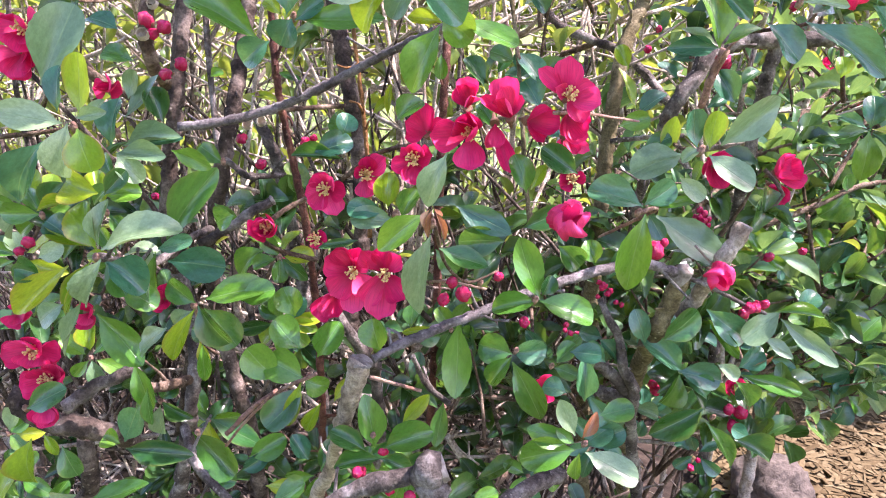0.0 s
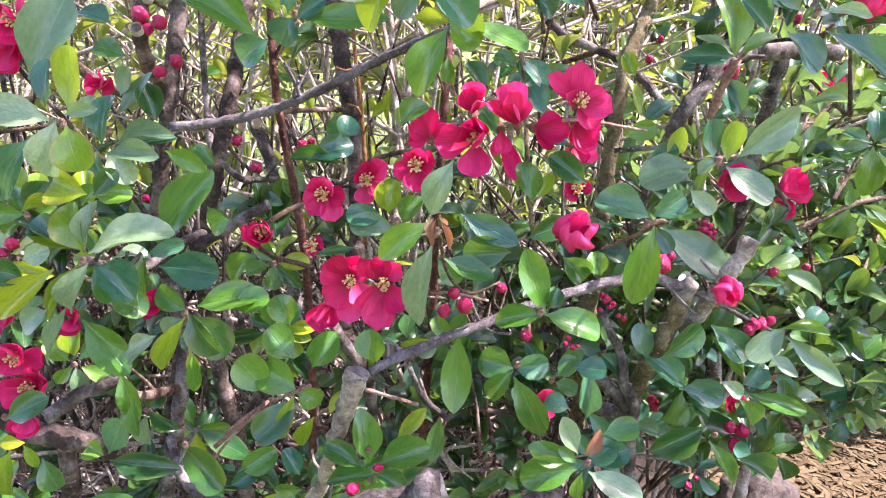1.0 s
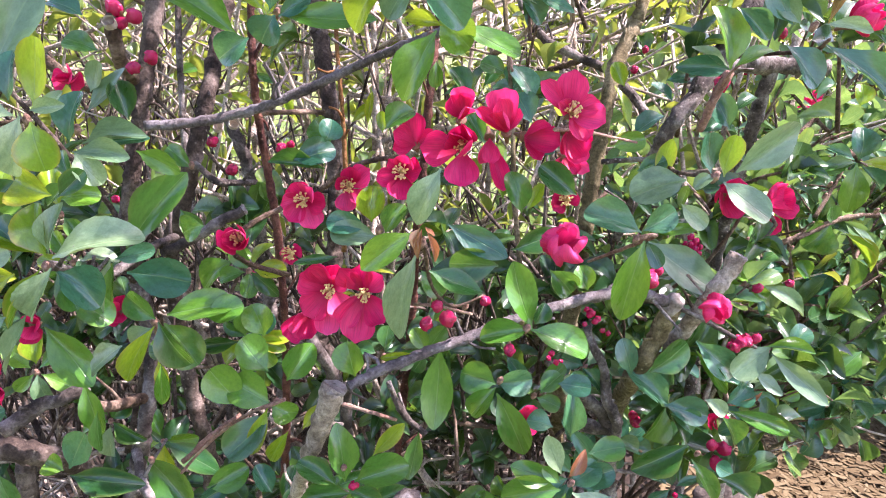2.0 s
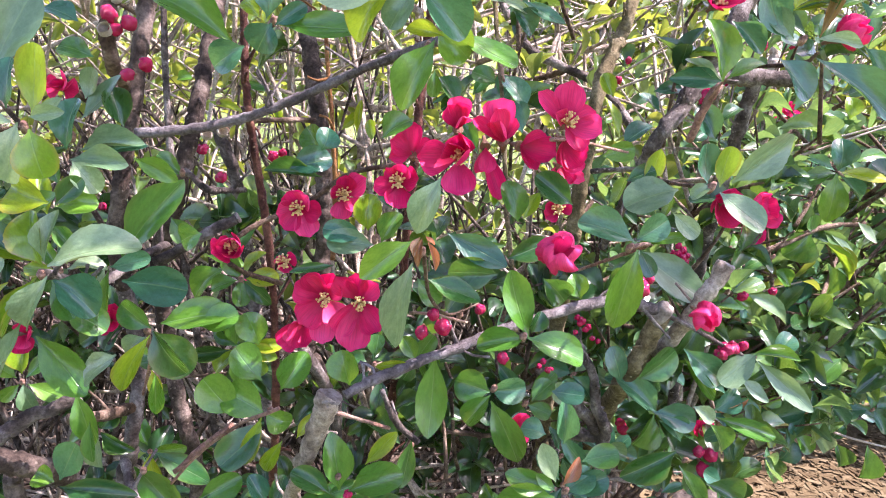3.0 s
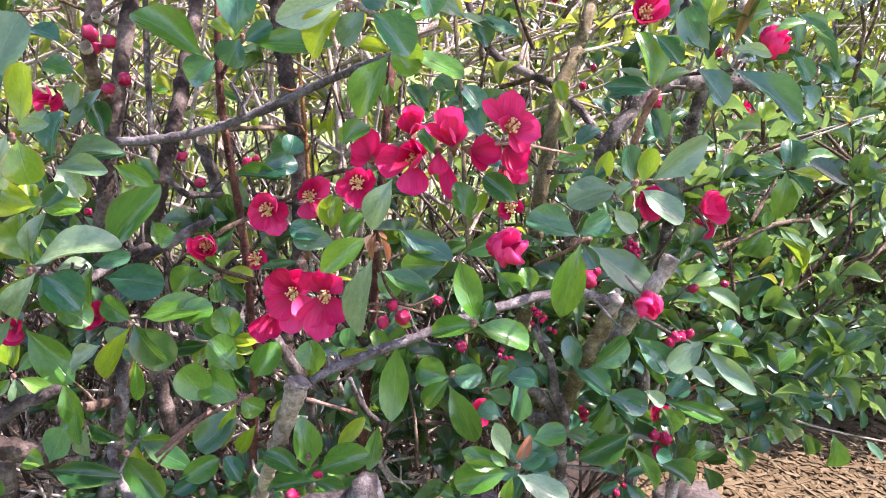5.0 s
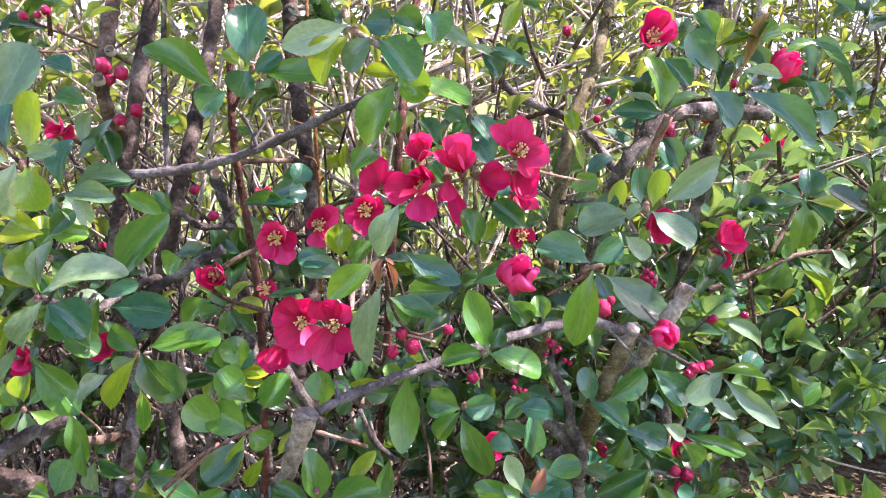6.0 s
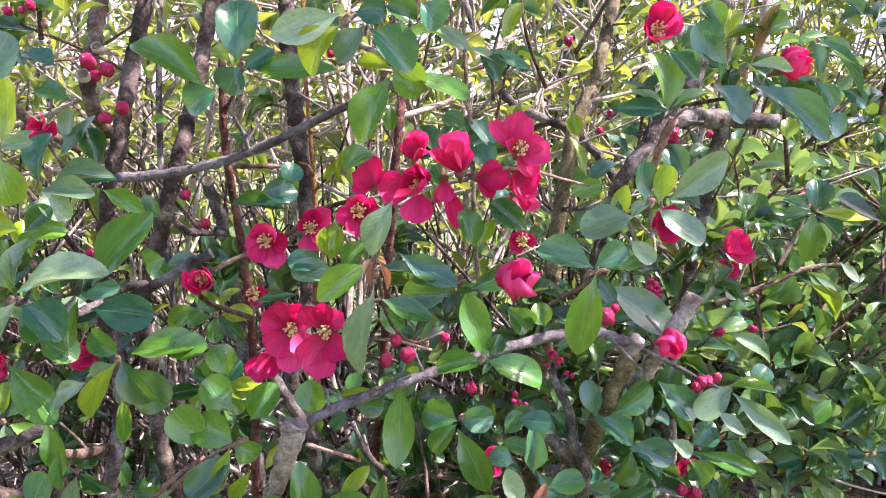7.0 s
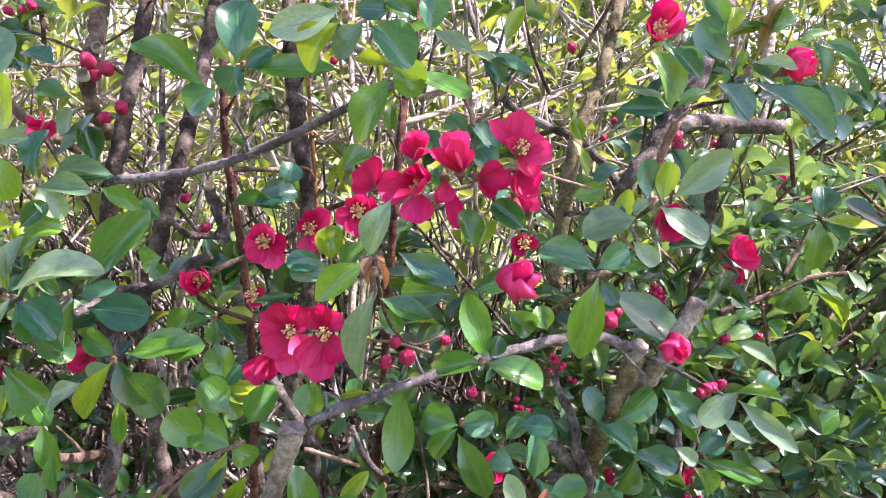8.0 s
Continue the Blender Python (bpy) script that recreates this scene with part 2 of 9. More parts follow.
def lawn_skin():
    mat, nt, b = start("lawn", 0.8, 0.2)
    co = nt.nodes.new("ShaderNodeTexCoord").outputs["Object"]
    big = tex(nt, "ShaderNodeTexNoise", co, 0.8, Detail=5.0)
    fine = tex(nt, "ShaderNodeTexNoise", co, 55.0, Detail=6.0, Roughness=0.7)
    fac = calc(nt, "ADD", calc(nt, "MULTIPLY", big.outputs[0], 0.35), calc(nt, "MULTIPLY", fine.outputs[0], 0.65))
    nt.links.new(ramp(nt, fac, [(0.3, (0.07, 0.115, 0.022)), (0.5, (0.17, 0.235, 0.055)), (0.7, (0.28, 0.34, 0.11))]), b.inputs["Base Color"])
    bump(nt, b, fine.outputs[0], 1.0, 0.03)
    return mat


LAWN = lawn_skin()
GRASS = leafy("grass_blade", [(0.0, (0.08, 0.16, 0.026)), (0.6, (0.15, 0.25, 0.045)), (1.0, (0.28, 0.33, 0.10))], (0.4, 0.55, 0.06), rough=0.5, island=True)


# ---- builders ----
def mesh_of(name, verts, faces, mat, uvs=None, smooth=True):
    me = bpy.data.meshes.new(name)
    me.from_pydata([tuple(v) for v in verts], [], faces)
    if uvs is not None:
        layer = me.uv_layers.new(name="UVMap")
        idx = np.empty(len(me.loops), dtype=np.int32)
        me.loops.foreach_get("vertex_index", idx)
        layer.data.foreach_set("uv", np.asarray(uvs, dtype=np.float32)[idx].ravel())
    if smooth:
        me.polygons.foreach_set("use_smooth", [True] * len(me.polygons))
    for m in mat if isinstance(mat, (list, tuple)) else [mat]:
        me.materials.append(m)
    me.update()
    return me


def placed(ob):
    """Where ob stands in the world, from its own pose and its parents'."""
    return placed(ob.parent) @ ob.matrix_basis if ob.parent else ob.matrix_basis.copy()


def part(name, me, parent, label="", m=None):
    """One mesh under a thing or a part, at the world pose m."""
    ob = new(name, me)
    ob.parent = parent
    ob.matrix_basis = placed(parent).inverted() @ (m if m is not None else Matrix.Identity(4))
    if label:
        tagged(ob, label)
    return ob


def thing(name, at, label, category, group="", kind=""):
    ob = new(name)
    ob.location, ob.empty_display_size = at, 0.05
    return tagged(ob, label, category, group, kind)


def smooth_line(pts, radii, step):
    """Points of a soft curve through pts, with the radii that go with them."""
    p = [np.array(q, float) for q in pts]
    r = np.interp(np.linspace(0, 1, len(p)), np.linspace(0, 1, len(radii)), radii)
    out, rad = [], []
    for i in range(len(p) - 1):
        a, b = p[i], p[i + 1]
        m0 = (b - p[i - 1]) * 0.5 if i else (b - a)
        m1 = (p[i + 2] - a) * 0.5 if i + 2 < len(p) else (b - a)
        n = max(2, int(np.linalg.norm(b - a) / step))
        for k in range(n):
            s = k / n
            out.append((2 * s**3 - 3 * s**2 + 1) * a + (s**3 - 2 * s**2 + s) * m0 + (3 * s**2 - 2 * s**3) * b + (s**3 - s**2) * m1)
            rad.append(r[i] * (1 - s) + r[i + 1] * s)
    out.append(p[-1])
    rad.append(r[-1])
    return np.array(out), np.array(rad)


def sweep(line, rad, sides, rough=0.0, rng=None):
    """A tube round a line: verts, faces; closed at both ends."""
    n = len(line)
    tan = np.gradient(line, axis=0)
    tan /= np.linalg.norm(tan, axis=1)[:, None] + 1e-9
    ref = np.array([0.31, 0.92, 0.24])
    u = np.cross(tan, ref)
    u /= np.linalg.norm(u, axis=1)[:, None] + 1e-9
    w = np.cross(tan, u)
    ang = np.linspace(0, 2 * np.pi, sides, endpoint=False)
    rr = rad[:, None] * np.ones(sides)
    if rough and rng is not None:
        rr = rr * (1 + rough * rng.standard_normal((n, sides)) * 0.5 + rough * rng.standard_normal((n, 1)))
    v = line[:, None, :] + rr[:, :, None] * (np.cos(ang)[None, :, None] * u[:, None, :] + np.sin(ang)[None, :, None] * w[:, None, :])
    v = v.reshape(-1, 3)
    f = []
    for i in range(n - 1):
        for j in range(sides):
            k = (j + 1) % sides
            f.append((i * sides + j, i * sides + k, (i + 1) * sides + k, (i + 1) * sides + j))
    f.append(tuple(range(sides - 1, -1, -1)))
    f.append(tuple(range((n - 1) * sides, n * sides)))
    return v, f


RNG = np.random.default_rng(7)


def branch(parent, pts, r0, r1, mat, name="branch", knots=0, cut=False, label=""):
    """A tapered, slightly knotty limb through pts; cut: a weathered saw cut at its end."""
    line, rad = smooth_line(pts, [r0, r1], 0.004)
    rad = rad * (1 + 0.03 * np.sin(np.arange(len(rad)) * 0.9 + RNG.uniform(0, 6)))
    for _ in range(knots):
        c, s = RNG.integers(1, max(2, len(rad) - 1)), RNG.uniform(1.2, 2.5)
        rad = rad * (1 + RNG.uniform(0.08, 0.22) * np.exp(-((np.arange(len(rad)) - c) / s) ** 2))
    wob = RNG.standard_normal((len(line), 3)) * (0.08 * rad)[:, None]
    line = line + wob
    stout = max(r0, r1) > 0.007
    v, f = sweep(line, rad, 18 if stout else 10 if max(r0, r1) > 0.004 else 7, 0.025 if stout else 0.06, RNG)
    if stout:
        core = np.repeat(line, 18, axis=0)
        for i in range(len(v)):
            q = Vector(v[i])
            v[i] = core[i] + (v[i] - core[i]) * (1 + (0.3 if name == "knob" else 0.03 + 0.11 * min(knots, 6) / 6) * noise.noise(q * (120 if name == "knob" else 85)) + 0.09 * noise.noise(q * 230))
    v, f = list(map(tuple, v)), list(f)
    span = float(np.linalg.norm(np.diff(line, axis=0), axis=1).sum())
    for _ in range(int(span * 26) if max(r0, r1) > 0.0022 and name != "knob" else 0):
        i = int(RNG.integers(2, max(3, len(line) - 2)))
        way = RNG.standard_normal(3) + np.array([0, -0.2, 0.6])
        way /= np.linalg.norm(way)
        reach = RNG.uniform(0.010, 0.034)
        tl, tr = smooth_line([line[i], line[i] + way * reach * 0.5, line[i] + way * reach + RNG.normal(0, 0.003, 3)], [RNG.uniform(0.0011, 0.0019), 0.0008], 0.006)
        tr[-1] *= 1.5
        sv, sf = sweep(tl, tr, 5)
        o = len(v)
        v.extend(map(tuple, sv))
        f.extend(tuple(o + q for q in face) for face in sf)
    me = mesh_of(name, v, f, mat)
    ob = part(name, me, parent, label)
    if cut:
        end, way = Vector(line[-1]), (Vector(line[-1]) - Vector(line[-3])).normalized()
        q = way.to_track_quat("Z", "Y").to_matrix().to_4x4()
        rr = float(rad[-1])
        rings = [(0.97, -0.3), (1.06, 0.0), (0.9, 0.16), (0.6, 0.1), (0.25, 0.2)]
        vs, fs = [], []
        for i, (a, h) in enumerate(rings):
            for j in range(12):
                t = j / 12 * 2 * math.pi
                k = rr * a * (1 + RNG.uniform(-0.08, 0.08))
                vs.append((k * math.cos(t), k * math.sin(t), rr * (h + RNG.uniform(-0.10, 0.10))))
        for i in range(len(rings) - 1):
            for j in range(12):
                k = (j + 1) % 12
                fs.append((i * 12 + j, i * 12 + k, i * 12 + 12 + k, i * 12 + 12 + j))
        fs.append(tuple(range(len(vs) - 12, len(vs))))
        part("cut_face", mesh_of("cut_face", vs, fs, CUTWOOD), ob, "weathered grey sawn end", Matrix.Translation(end) @ q)
    return ob


OVAL = ([0, 0.06, 0.12, 0.25, 0.42, 0.60, 0.75, 0.87, 0.94, 0.98, 1.0], [0.05, 0.07, 0.24, 0.62, 0.91, 1.0, 0.97, 0.82, 0.61, 0.38, 0.10])
LANCE = ([0, 0.05, 0.12, 0.25, 0.40, 0.55, 0.70, 0.83, 0.92, 0.97, 1.0], [0.05, 0.07, 0.24, 0.64, 0.93, 1.0, 0.92, 0.70, 0.43, 0.22, 0.03])


def leaf_shape(rows, cols, fold, curl, twist, wave, seed, outline=OVAL):
    """Verts, faces and uv of a leaf blade, 1 long (y) and 1 wide (x), with its stalk at the origin; outline: oval with a blunt tip, or lance-shaped."""
    rng = np.random.default_rng(seed)
    ys = 1 - (1 - np.linspace(0, 1, rows)) ** 1.6
    prof = np.interp(ys, *outline)
    lop = rng.uniform(-0.05, 0.05)
    v, uv = [], []
    ph = rng.uniform(0, 6)
    for i, y in enumerate(ys):
        tooth = 1 + (0.013 if i % 2 else -0.013) * (0.15 < y < 0.97)
        for j in range(cols):
            s = -1 + 2 * j / (cols - 1)
            x = 0.5 * s * prof[i] * tooth + lop * math.sin(math.pi * y)
            z = fold * (0.3 * abs(x) + 1.5 * x * x) - curl * (y * y - 0.45 * y) + twist * x * y + wave * abs(s) ** 2 * math.sin(7 * y + ph + (1.3 if s > 0 else 0)) * prof[i]
            v.append((x, y, z))
            uv.append((0.5 + 0.5 * s, y))
    f = [(i * cols + j, i * cols + j + 1, (i + 1) * cols + j + 1, (i + 1) * cols + j) for i in range(rows - 1) for j in range(cols - 1)]
    return np.array(v), f, np.array(uv)


LEAF_FORMS = {}
for tone, mat in TONES.items():
    for k in range(12):
        v, f, uv = leaf_shape(21, 7, (0.6, 1.0, 0.35, 1.3, 0.8, 0.5)[k % 6], (0.45, 0.75, -0.3, 0.55, 0.9, 0.25)[k % 6],
                              (0.3, -0.4, 0.25, -0.2, 0.4, -0.45)[k % 6], (0.045, 0.06, 0.055, 0.04, 0.06, 0.075)[k % 6], k, LANCE if k > 5 else OVAL)
        LEAF_FORMS[tone, k] = mesh_of("leaf", v, f, mat, uv)


def leaf(parent, base, tip, width, roll=0, tone="g", form=0):
    """One leaf from its stalk to its tip; at roll 0 its upper side is turned to the open front and the sky."""
    a, b = Vector(base), Vector(tip)
    y = (b - a).normalized()
    n = Vector((0, -0.85, 0.5))
    n = (n - y * n.dot(y)).normalized()
    n = Matrix.Rotation(radians(roll), 3, y) @ n
    x = y.cross(n)
    size = (b - a).length
    width *= 0.92
    m = Matrix((x * width, y * size, n * (0.45 * width + 0.3 * size))).transposed().to_4x4()
    m.translation = a
    return part("leaf", LEAF_FORMS[tone, form % 6 + (6 if width < 0.52 * size else 0)], parent, "", m)


def node_mesh():
    v, f = sweep(*smooth_line([(0, 0, -0.004), (0, 0, 0), (0.0004, 0, 0.003)], [0.0016, 0.0024, 0.0012], 0.0012), 7)
    return mesh_of("shoot", v, f, BARK_PINK)


NODE = node_mesh()


def shoot(parent, at):
    """The tip of a spur from which a tuft of leaves grows."""
    return part("shoot", NODE, parent, "", Matrix.Translation(at) @ pose(0, 0, 0, 35, 10, 0))


def petal_shape(seed, cup):
    """A broad, spoon-shaped petal on a narrow claw, 1 long."""
    rng = np.random.default_rng(seed)
    rows, cols = 12, 9
    v, uv = [], []
    ph, notch, lop = rng.uniform(0, 6), rng.uniform(0.0, 0.07), rng.uniform(-0.05, 0.05)
    for i in range(rows):
        y = i / (rows - 1)
        half = float(np.interp(y, [0, 0.08, 0.2, 0.38, 0.58, 0.76, 0.9, 0.97, 1.0], [0.04, 0.06, 0.15, 0.30, 0.405, 0.42, 0.33, 0.21, 0.08]))
        for j in range(cols):
            s = -1 + 2 * j / (cols - 1)
            yy = y * (1 - notch * (1 - abs(s)) * (y > 0.85)) - 0.07 * s * s * y
            z = cup * (1.9 * (half * s) ** 2 + 0.34 * y ** 1.8 + 0.2 * max(0.0, y - 0.7)) + (0.025 * math.sin(4 * y + 3 * s + ph) + 0.035 * abs(s) * math.sin(8 * y + ph)) * y
            v.append((half * s + lop * y, yy, z))
            uv.append((0.5 + 0.5 * s, y))
    f = [(i * cols + j, i * cols + j + 1, (i + 1) * cols + j + 1, (i + 1) * cols + j) for i in range(rows - 1) for j in range(cols - 1)]
    return mesh_of("petal", v, f, PETAL, uv)


PETALS = [petal_shape(k, (0.75, 1.1, 0.55, 1.4)[k % 4]) for k in range(8)]


def cup_mesh(seed):
    """Five broad petals still wrapped round one another in a rounded cup."""
    rng = np.random.default_rng(seed)
    rows, cols = 15, 45
    vs, fs, us = [], [], []
    for i in range(rows):
        h = i / (rows - 1)
        wide = float(np.interp(h, [0, 0.08, 0.25, 0.5, 0.75, 0.92, 1.0], [0.06, 0.26, 0.45, 0.56, 0.54, 0.42, 0.30]))
        for j in range(cols):
            a = 2 * math.pi * j / cols
            f = ((a + 0.9 * h) / (2 * math.pi) * 5) % 1.0
            r = wide * (0.74 + 0.40 * f ** 1.5 + 0.04 * math.sin(3 * a + seed) + 0.03 * math.sin(9 * h + 4 * a))
            vs.append((r * math.cos(a), r * math.sin(a), 1.02 * h - 0.26 * h * h * abs(2 * f - 1) ** 2 + rng.uniform(-0.006, 0.006)))
            us.append((f, h))
    for i in range(rows - 1):
        for j in range(cols):
            k = (j + 1) % cols
            fs.append((i * cols + j, i * cols + k, i * cols + cols + k, i * cols + cols + j))
    return mesh_of("closed_petals", vs, fs, PETAL, us)


CUPS = [cup_mesh(k) for k in range(3)]


def stamen_mesh(seed):
    rng = np.random.default_rng(seed)
    vs, fs = [], []

    def add(v, f):
        o = len(vs)
        vs.extend(v)
        fs.extend(tuple(o + i for i in q) for q in f)

    for k in range(30):
        t, lean = rng.uniform(0, 2 * np.pi), rng.uniform(0.12, 0.62)
        d = np.array([math.cos(t) * lean, math.sin(t) * lean, 1.0])
        tip = d / np.linalg.norm(d) * rng.uniform(0.42, 0.64)
        line, rad = smooth_line([(0, 0, 0.02), tip * 0.6 + np.array([0, 0, 0.02]), tip], [0.014, 0.010], 0.15)
        add(*sweep(line, rad, 4))
        line, rad = smooth_line([tip - np.array([0.035, 0, 0]), tip, tip + np.array([0.035, 0.01, 0.01])], [0.03, 0.047, 0.03], 0.03)
        add(*sweep(line, rad, 5))
    return mesh_of("stamen_tuft", vs, fs, STAMEN)


STAMENS = [stamen_mesh(k) for k in range(3)]


def calyx_mesh():
    line, rad = smooth_line([(0, 0, -0.55), (0, 0, -0.3), (0, 0, -0.12), (0, 0, 0.0), (0, 0, 0.03)], [0.06, 0.09, 0.17, 0.20, 0.12], 0.05)
    return mesh_of("flower", *sweep(line, rad, 9), SEPAL)


CALYX = calyx_mesh()


def flower(parent, at, face, size, spread=68, petals=5, seed=0, stamens=True):
    """A quince blossom: calyx cup, cupped petals round it and a tuft of stamens. spread: degrees by which petals lean out."""
    rng = np.random.default_rng(100 + seed)
    q = Vector(face).normalized().to_track_quat("Z", "Y").to_matrix().to_4x4()
    r = size / 2 / max(0.55, math.sin(radians(spread)))
    m = Matrix.Translation(at) @ q @ pose(0, 0, 0, 0, 0, rng.uniform(0, 72))
    fl = part("flower", CALYX, parent, "", m @ Matrix.Diagonal((r, r, r, 1)))
    if spread < 35:
        cup = new("closed_petals", CUPS[seed % 3])
        cup.parent = fl
        tagged(cup, "rounded cup of unopened petals")
        return fl
    for k in range(petals):
        turn = 360 / petals * k + rng.uniform(-13, 13)
        lean = max(2, 90 - spread * 1.12) + rng.uniform(-13, 15)
        s = rng.uniform(0.86, 1.12)
        p = m @ pose(0, 0, 0, 0, 0, turn) @ pose(0, 0.05 * r, 0.01 * r * k, lean, 0, rng.uniform(-8, 8)) @ Matrix.Diagonal((r * s * rng.uniform(0.95, 1.15), r * s, r * s, 1))
        pt = new("petal", PETALS[int(rng.integers(0, 8))])
        pt.parent = fl
        pt.matrix_basis = placed(fl).inverted() @ p
    if stamens:
        st = new("stamen_tuft", STAMENS[seed % 3])
        st.parent = fl
        tagged(st, "tuft of yellow stamens")
    return fl


def bloom(parent, at, tuft, petals):
    """A blossom with its petals one by one: (tip, width). tuft: which look its stamens have, 0 for none in sight."""
    a = Vector(at)
    mean = sum((Vector(t) - a for t, w in petals), Vector()) / len(petals)
    face = (Vector((0, -1, 0.25)) * 0.012 + mean * 0.6).normalized()
    r = 0.0175
    q = face.to_track_quat("Z", "Y").to_matrix().to_4x4()
    fl = part("flower", CALYX, parent, "", Matrix.Translation(a) @ q @ Matrix.Diagonal((r, r, r, 1)))
    for k, (tip, width) in enumerate(petals):
        y = Vector(tip) - a
        size = y.length
        y.normalize()
        n = face - y * face.dot(y)
        n.normalize()
        n = Matrix.Rotation(radians((k * 47 % 31) - 15), 3, y) @ n
        m = Matrix((y.cross(n) * width * 1.18, y * size * 1.06, n * (0.2 * size + 0.75 * width))).transposed().to_4x4()
        m.translation = a + face * 0.0006 * (k % 3)
        pt = new("petal", PETALS[(k * 5 + int(width * 1e4)) % 8])
        pt.parent = fl
        pt.matrix_basis = placed(fl).inverted() @ m
    if tuft:
        st = new("stamen_tuft", STAMENS[tuft])
        st.parent = fl
        tagged(st, "tuft of yellow stamens")
    return fl


def bud_mesh(seed):
    rng = np.random.default_rng(seed)
    vs, fs = [], []
    rows, cols = 11, 20
    for i in range(rows):
        t = math.pi * i / (rows - 1)
        for j in range(cols):
            a = 2 * math.pi * j / cols
            fold = ((a + 1.5 * math.cos(t) + seed) / (2 * math.pi) * 3) % 1.0
            r = 0.46 * math.sin(t) ** 0.8 * (0.78 + 0.36 * fold + rng.uniform(-0.03, 0.03)) + 0.005
            vs.append((r * math.cos(a), r * math.sin(a), 0.46 - 0.62 * math.cos(t)))
    for i in range(rows - 1):
        for j in range(cols):
            k = (j + 1) % cols
            fs.append((i * cols + j, i * cols + k, i * cols + cols + k, i * cols + cols + j))
    return mesh_of("bud", vs, fs, BUD_SKIN)


BUDS = [bud_mesh(k) for k in range(3)]


def sepal_mesh():
    line, rad = smooth_line([(0, 0, -0.6), (0, 0, -0.25), (0, 0, -0.05), (0, 0, 0.12)], [0.10, 0.16, 0.30, 0.40], 0.06)
    v, f = sweep(line, rad, 10)
    f = f[:-1]
    v = [list(p) for p in v]
    for j in range(10):
        if j % 2:
            v[-10 + j][2] += 0.18
    return mesh_of("sepals", v, f, SEPAL)


SEPALS = sepal_mesh()


def husk(parent, at, face, size):
    """A dried, papery calyx left on a spur."""
    q = Vector(face).normalized().to_track_quat("Z", "Y").to_matrix().to_4x4()
    return part("dry_calyx", HUSK_FORM, parent, "pale papery dried calyx", Matrix.Translation(at) @ q @ Matrix.Diagonal((size, size, size, 1)))


def husk_mesh():
    line, rad = smooth_line([(0, 0, -0.5), (0, 0, -0.2), (0, 0, 0.1), (0, 0, 0.35)], [0.12, 0.36, 0.5, 0.42], 0.1)
    v, f = sweep(line, rad, 11, 0.12, np.random.default_rng(5))
    return mesh_of("dry_calyx", v, f[:-1], HUSK)


HUSK_FORM = husk_mesh()


def bud(parent, at, face, size, seed=0):
    q = Vector(face).normalized().to_track_quat("Z", "Y").to_matrix().to_4x4()
    m = Matrix.Translation(at) @ q @ Matrix.Diagonal((size, size, size, 1))
    b = part("bud", BUDS[seed % 3], parent, "", m)
    s = new("sepals", SEPALS)
    s.parent = b
    return b


# ---- front bush: flowering quince ----
QUINCE = thing("flowering_quince_shrub", (0.06, 0.85, 0.0), "tangled quince shrub with crimson blossoms and glossy green leaves", "shrub")
QUINCE_TWO = thing("flowering_quince_shrub", (0.25, 0.88, 0.0), "pruned quince shrub with crimson buds and glossy leaves pale with sky sheen", "shrub")

# main stems
branch(QUINCE, [(-0.2188, 0.8288, 1.2541), (-0.2067, 0.7529, 1.1403), (-0.1996, 0.7123, 1.0746), (-0.201, 0.6856, 1.0211), (-0.203, 0.6709, 0.9725), (-0.2103, 0.6632, 0.9131), (-0.2178, 0.6687, 0.863), (-0.2133, 0.6719, 0.8214)], 0.0067, 0.0064, BARK_DARK, "limb", knots=1)
branch(QUINCE, [(-0.2133, 0.6719, 0.8214), (-0.2042, 0.6683, 0.7915), (-0.1974, 0.657, 0.7536), (-0.1965, 0.6316, 0.7039)], 0.0063, 0.0058, BARK_GREY, "limb", knots=1)
branch(QUINCE, [(-0.1965, 0.6316, 0.7039), (-0.2125, 0.6409, 0.6323), (-0.2503, 0.6846, 0.5035), (-0.1919, 0.7401, 0.2368), (-0.1126, 0.7921, -0.03)], 0.0068, 0.0068, BARK_GREY, "stem", knots=1)
branch(QUINCE, [(-0.1583, 0.8992, 1.2744), (-0.1573, 0.7982, 1.1479), (-0.158, 0.7562, 1.0781), (-0.1595, 0.7125, 1.003), (-0.1635, 0.6715, 0.9367), (-0.173, 0.6674, 0.8894), (-0.1895, 0.6832, 0.8395), (-0.1889, 0.7032, 0.7675), (-0.1767, 0.696, 0.7079), (-0.1617, 0.6914, 0.6572), (-0.1602, 0.7212, 0.5482), (-0.1214, 0.769, 0.2591), (-0.0721, 0.8085, -0.03)], 0.0063, 0.0072, BARK_DARK, "stem", knots=1)
branch(QUINCE, [(-0.141, 0.7534, 1.2059), (-0.1224, 0.6722, 1.0741), (-0.1177, 0.6546, 1.0154), (-0.1129, 0.6515, 0.9704), (-0.1055, 0.658, 0.9221), (-0.096, 0.6602, 0.8595), (-0.091, 0.6677, 0.7801), (-0.0884, 0.6671, 0.7089), (-0.096, 0.7233, 0.5498), (-0.0646, 0.749, 0.2599), (-0.0432, 0.8095, -0.03)], 0.0027, 0.0040, BARK_RED, "stem", label="slim reddish-brown stem")
branch(QUINCE, [(-0.15, 1.0362, 1.3123), (-0.1117, 0.8853, 1.0867), (-0.0941, 0.8415, 1.0095), (-0.081, 0.8153, 0.9563), (-0.0717, 0.8059, 0.89), (-0.0701, 0.8037, 0.8135), (-0.0821, 0.7999, 0.733), (-0.0648, 0.8049, 0.6789), (-0.0439, 0.854, 0.4596), (-0.0513, 0.8747, 0.2148), (-0.0198, 0.8683, -0.03)], 0.0082, 0.0086, BARK_DARK, "stem", knots=1)
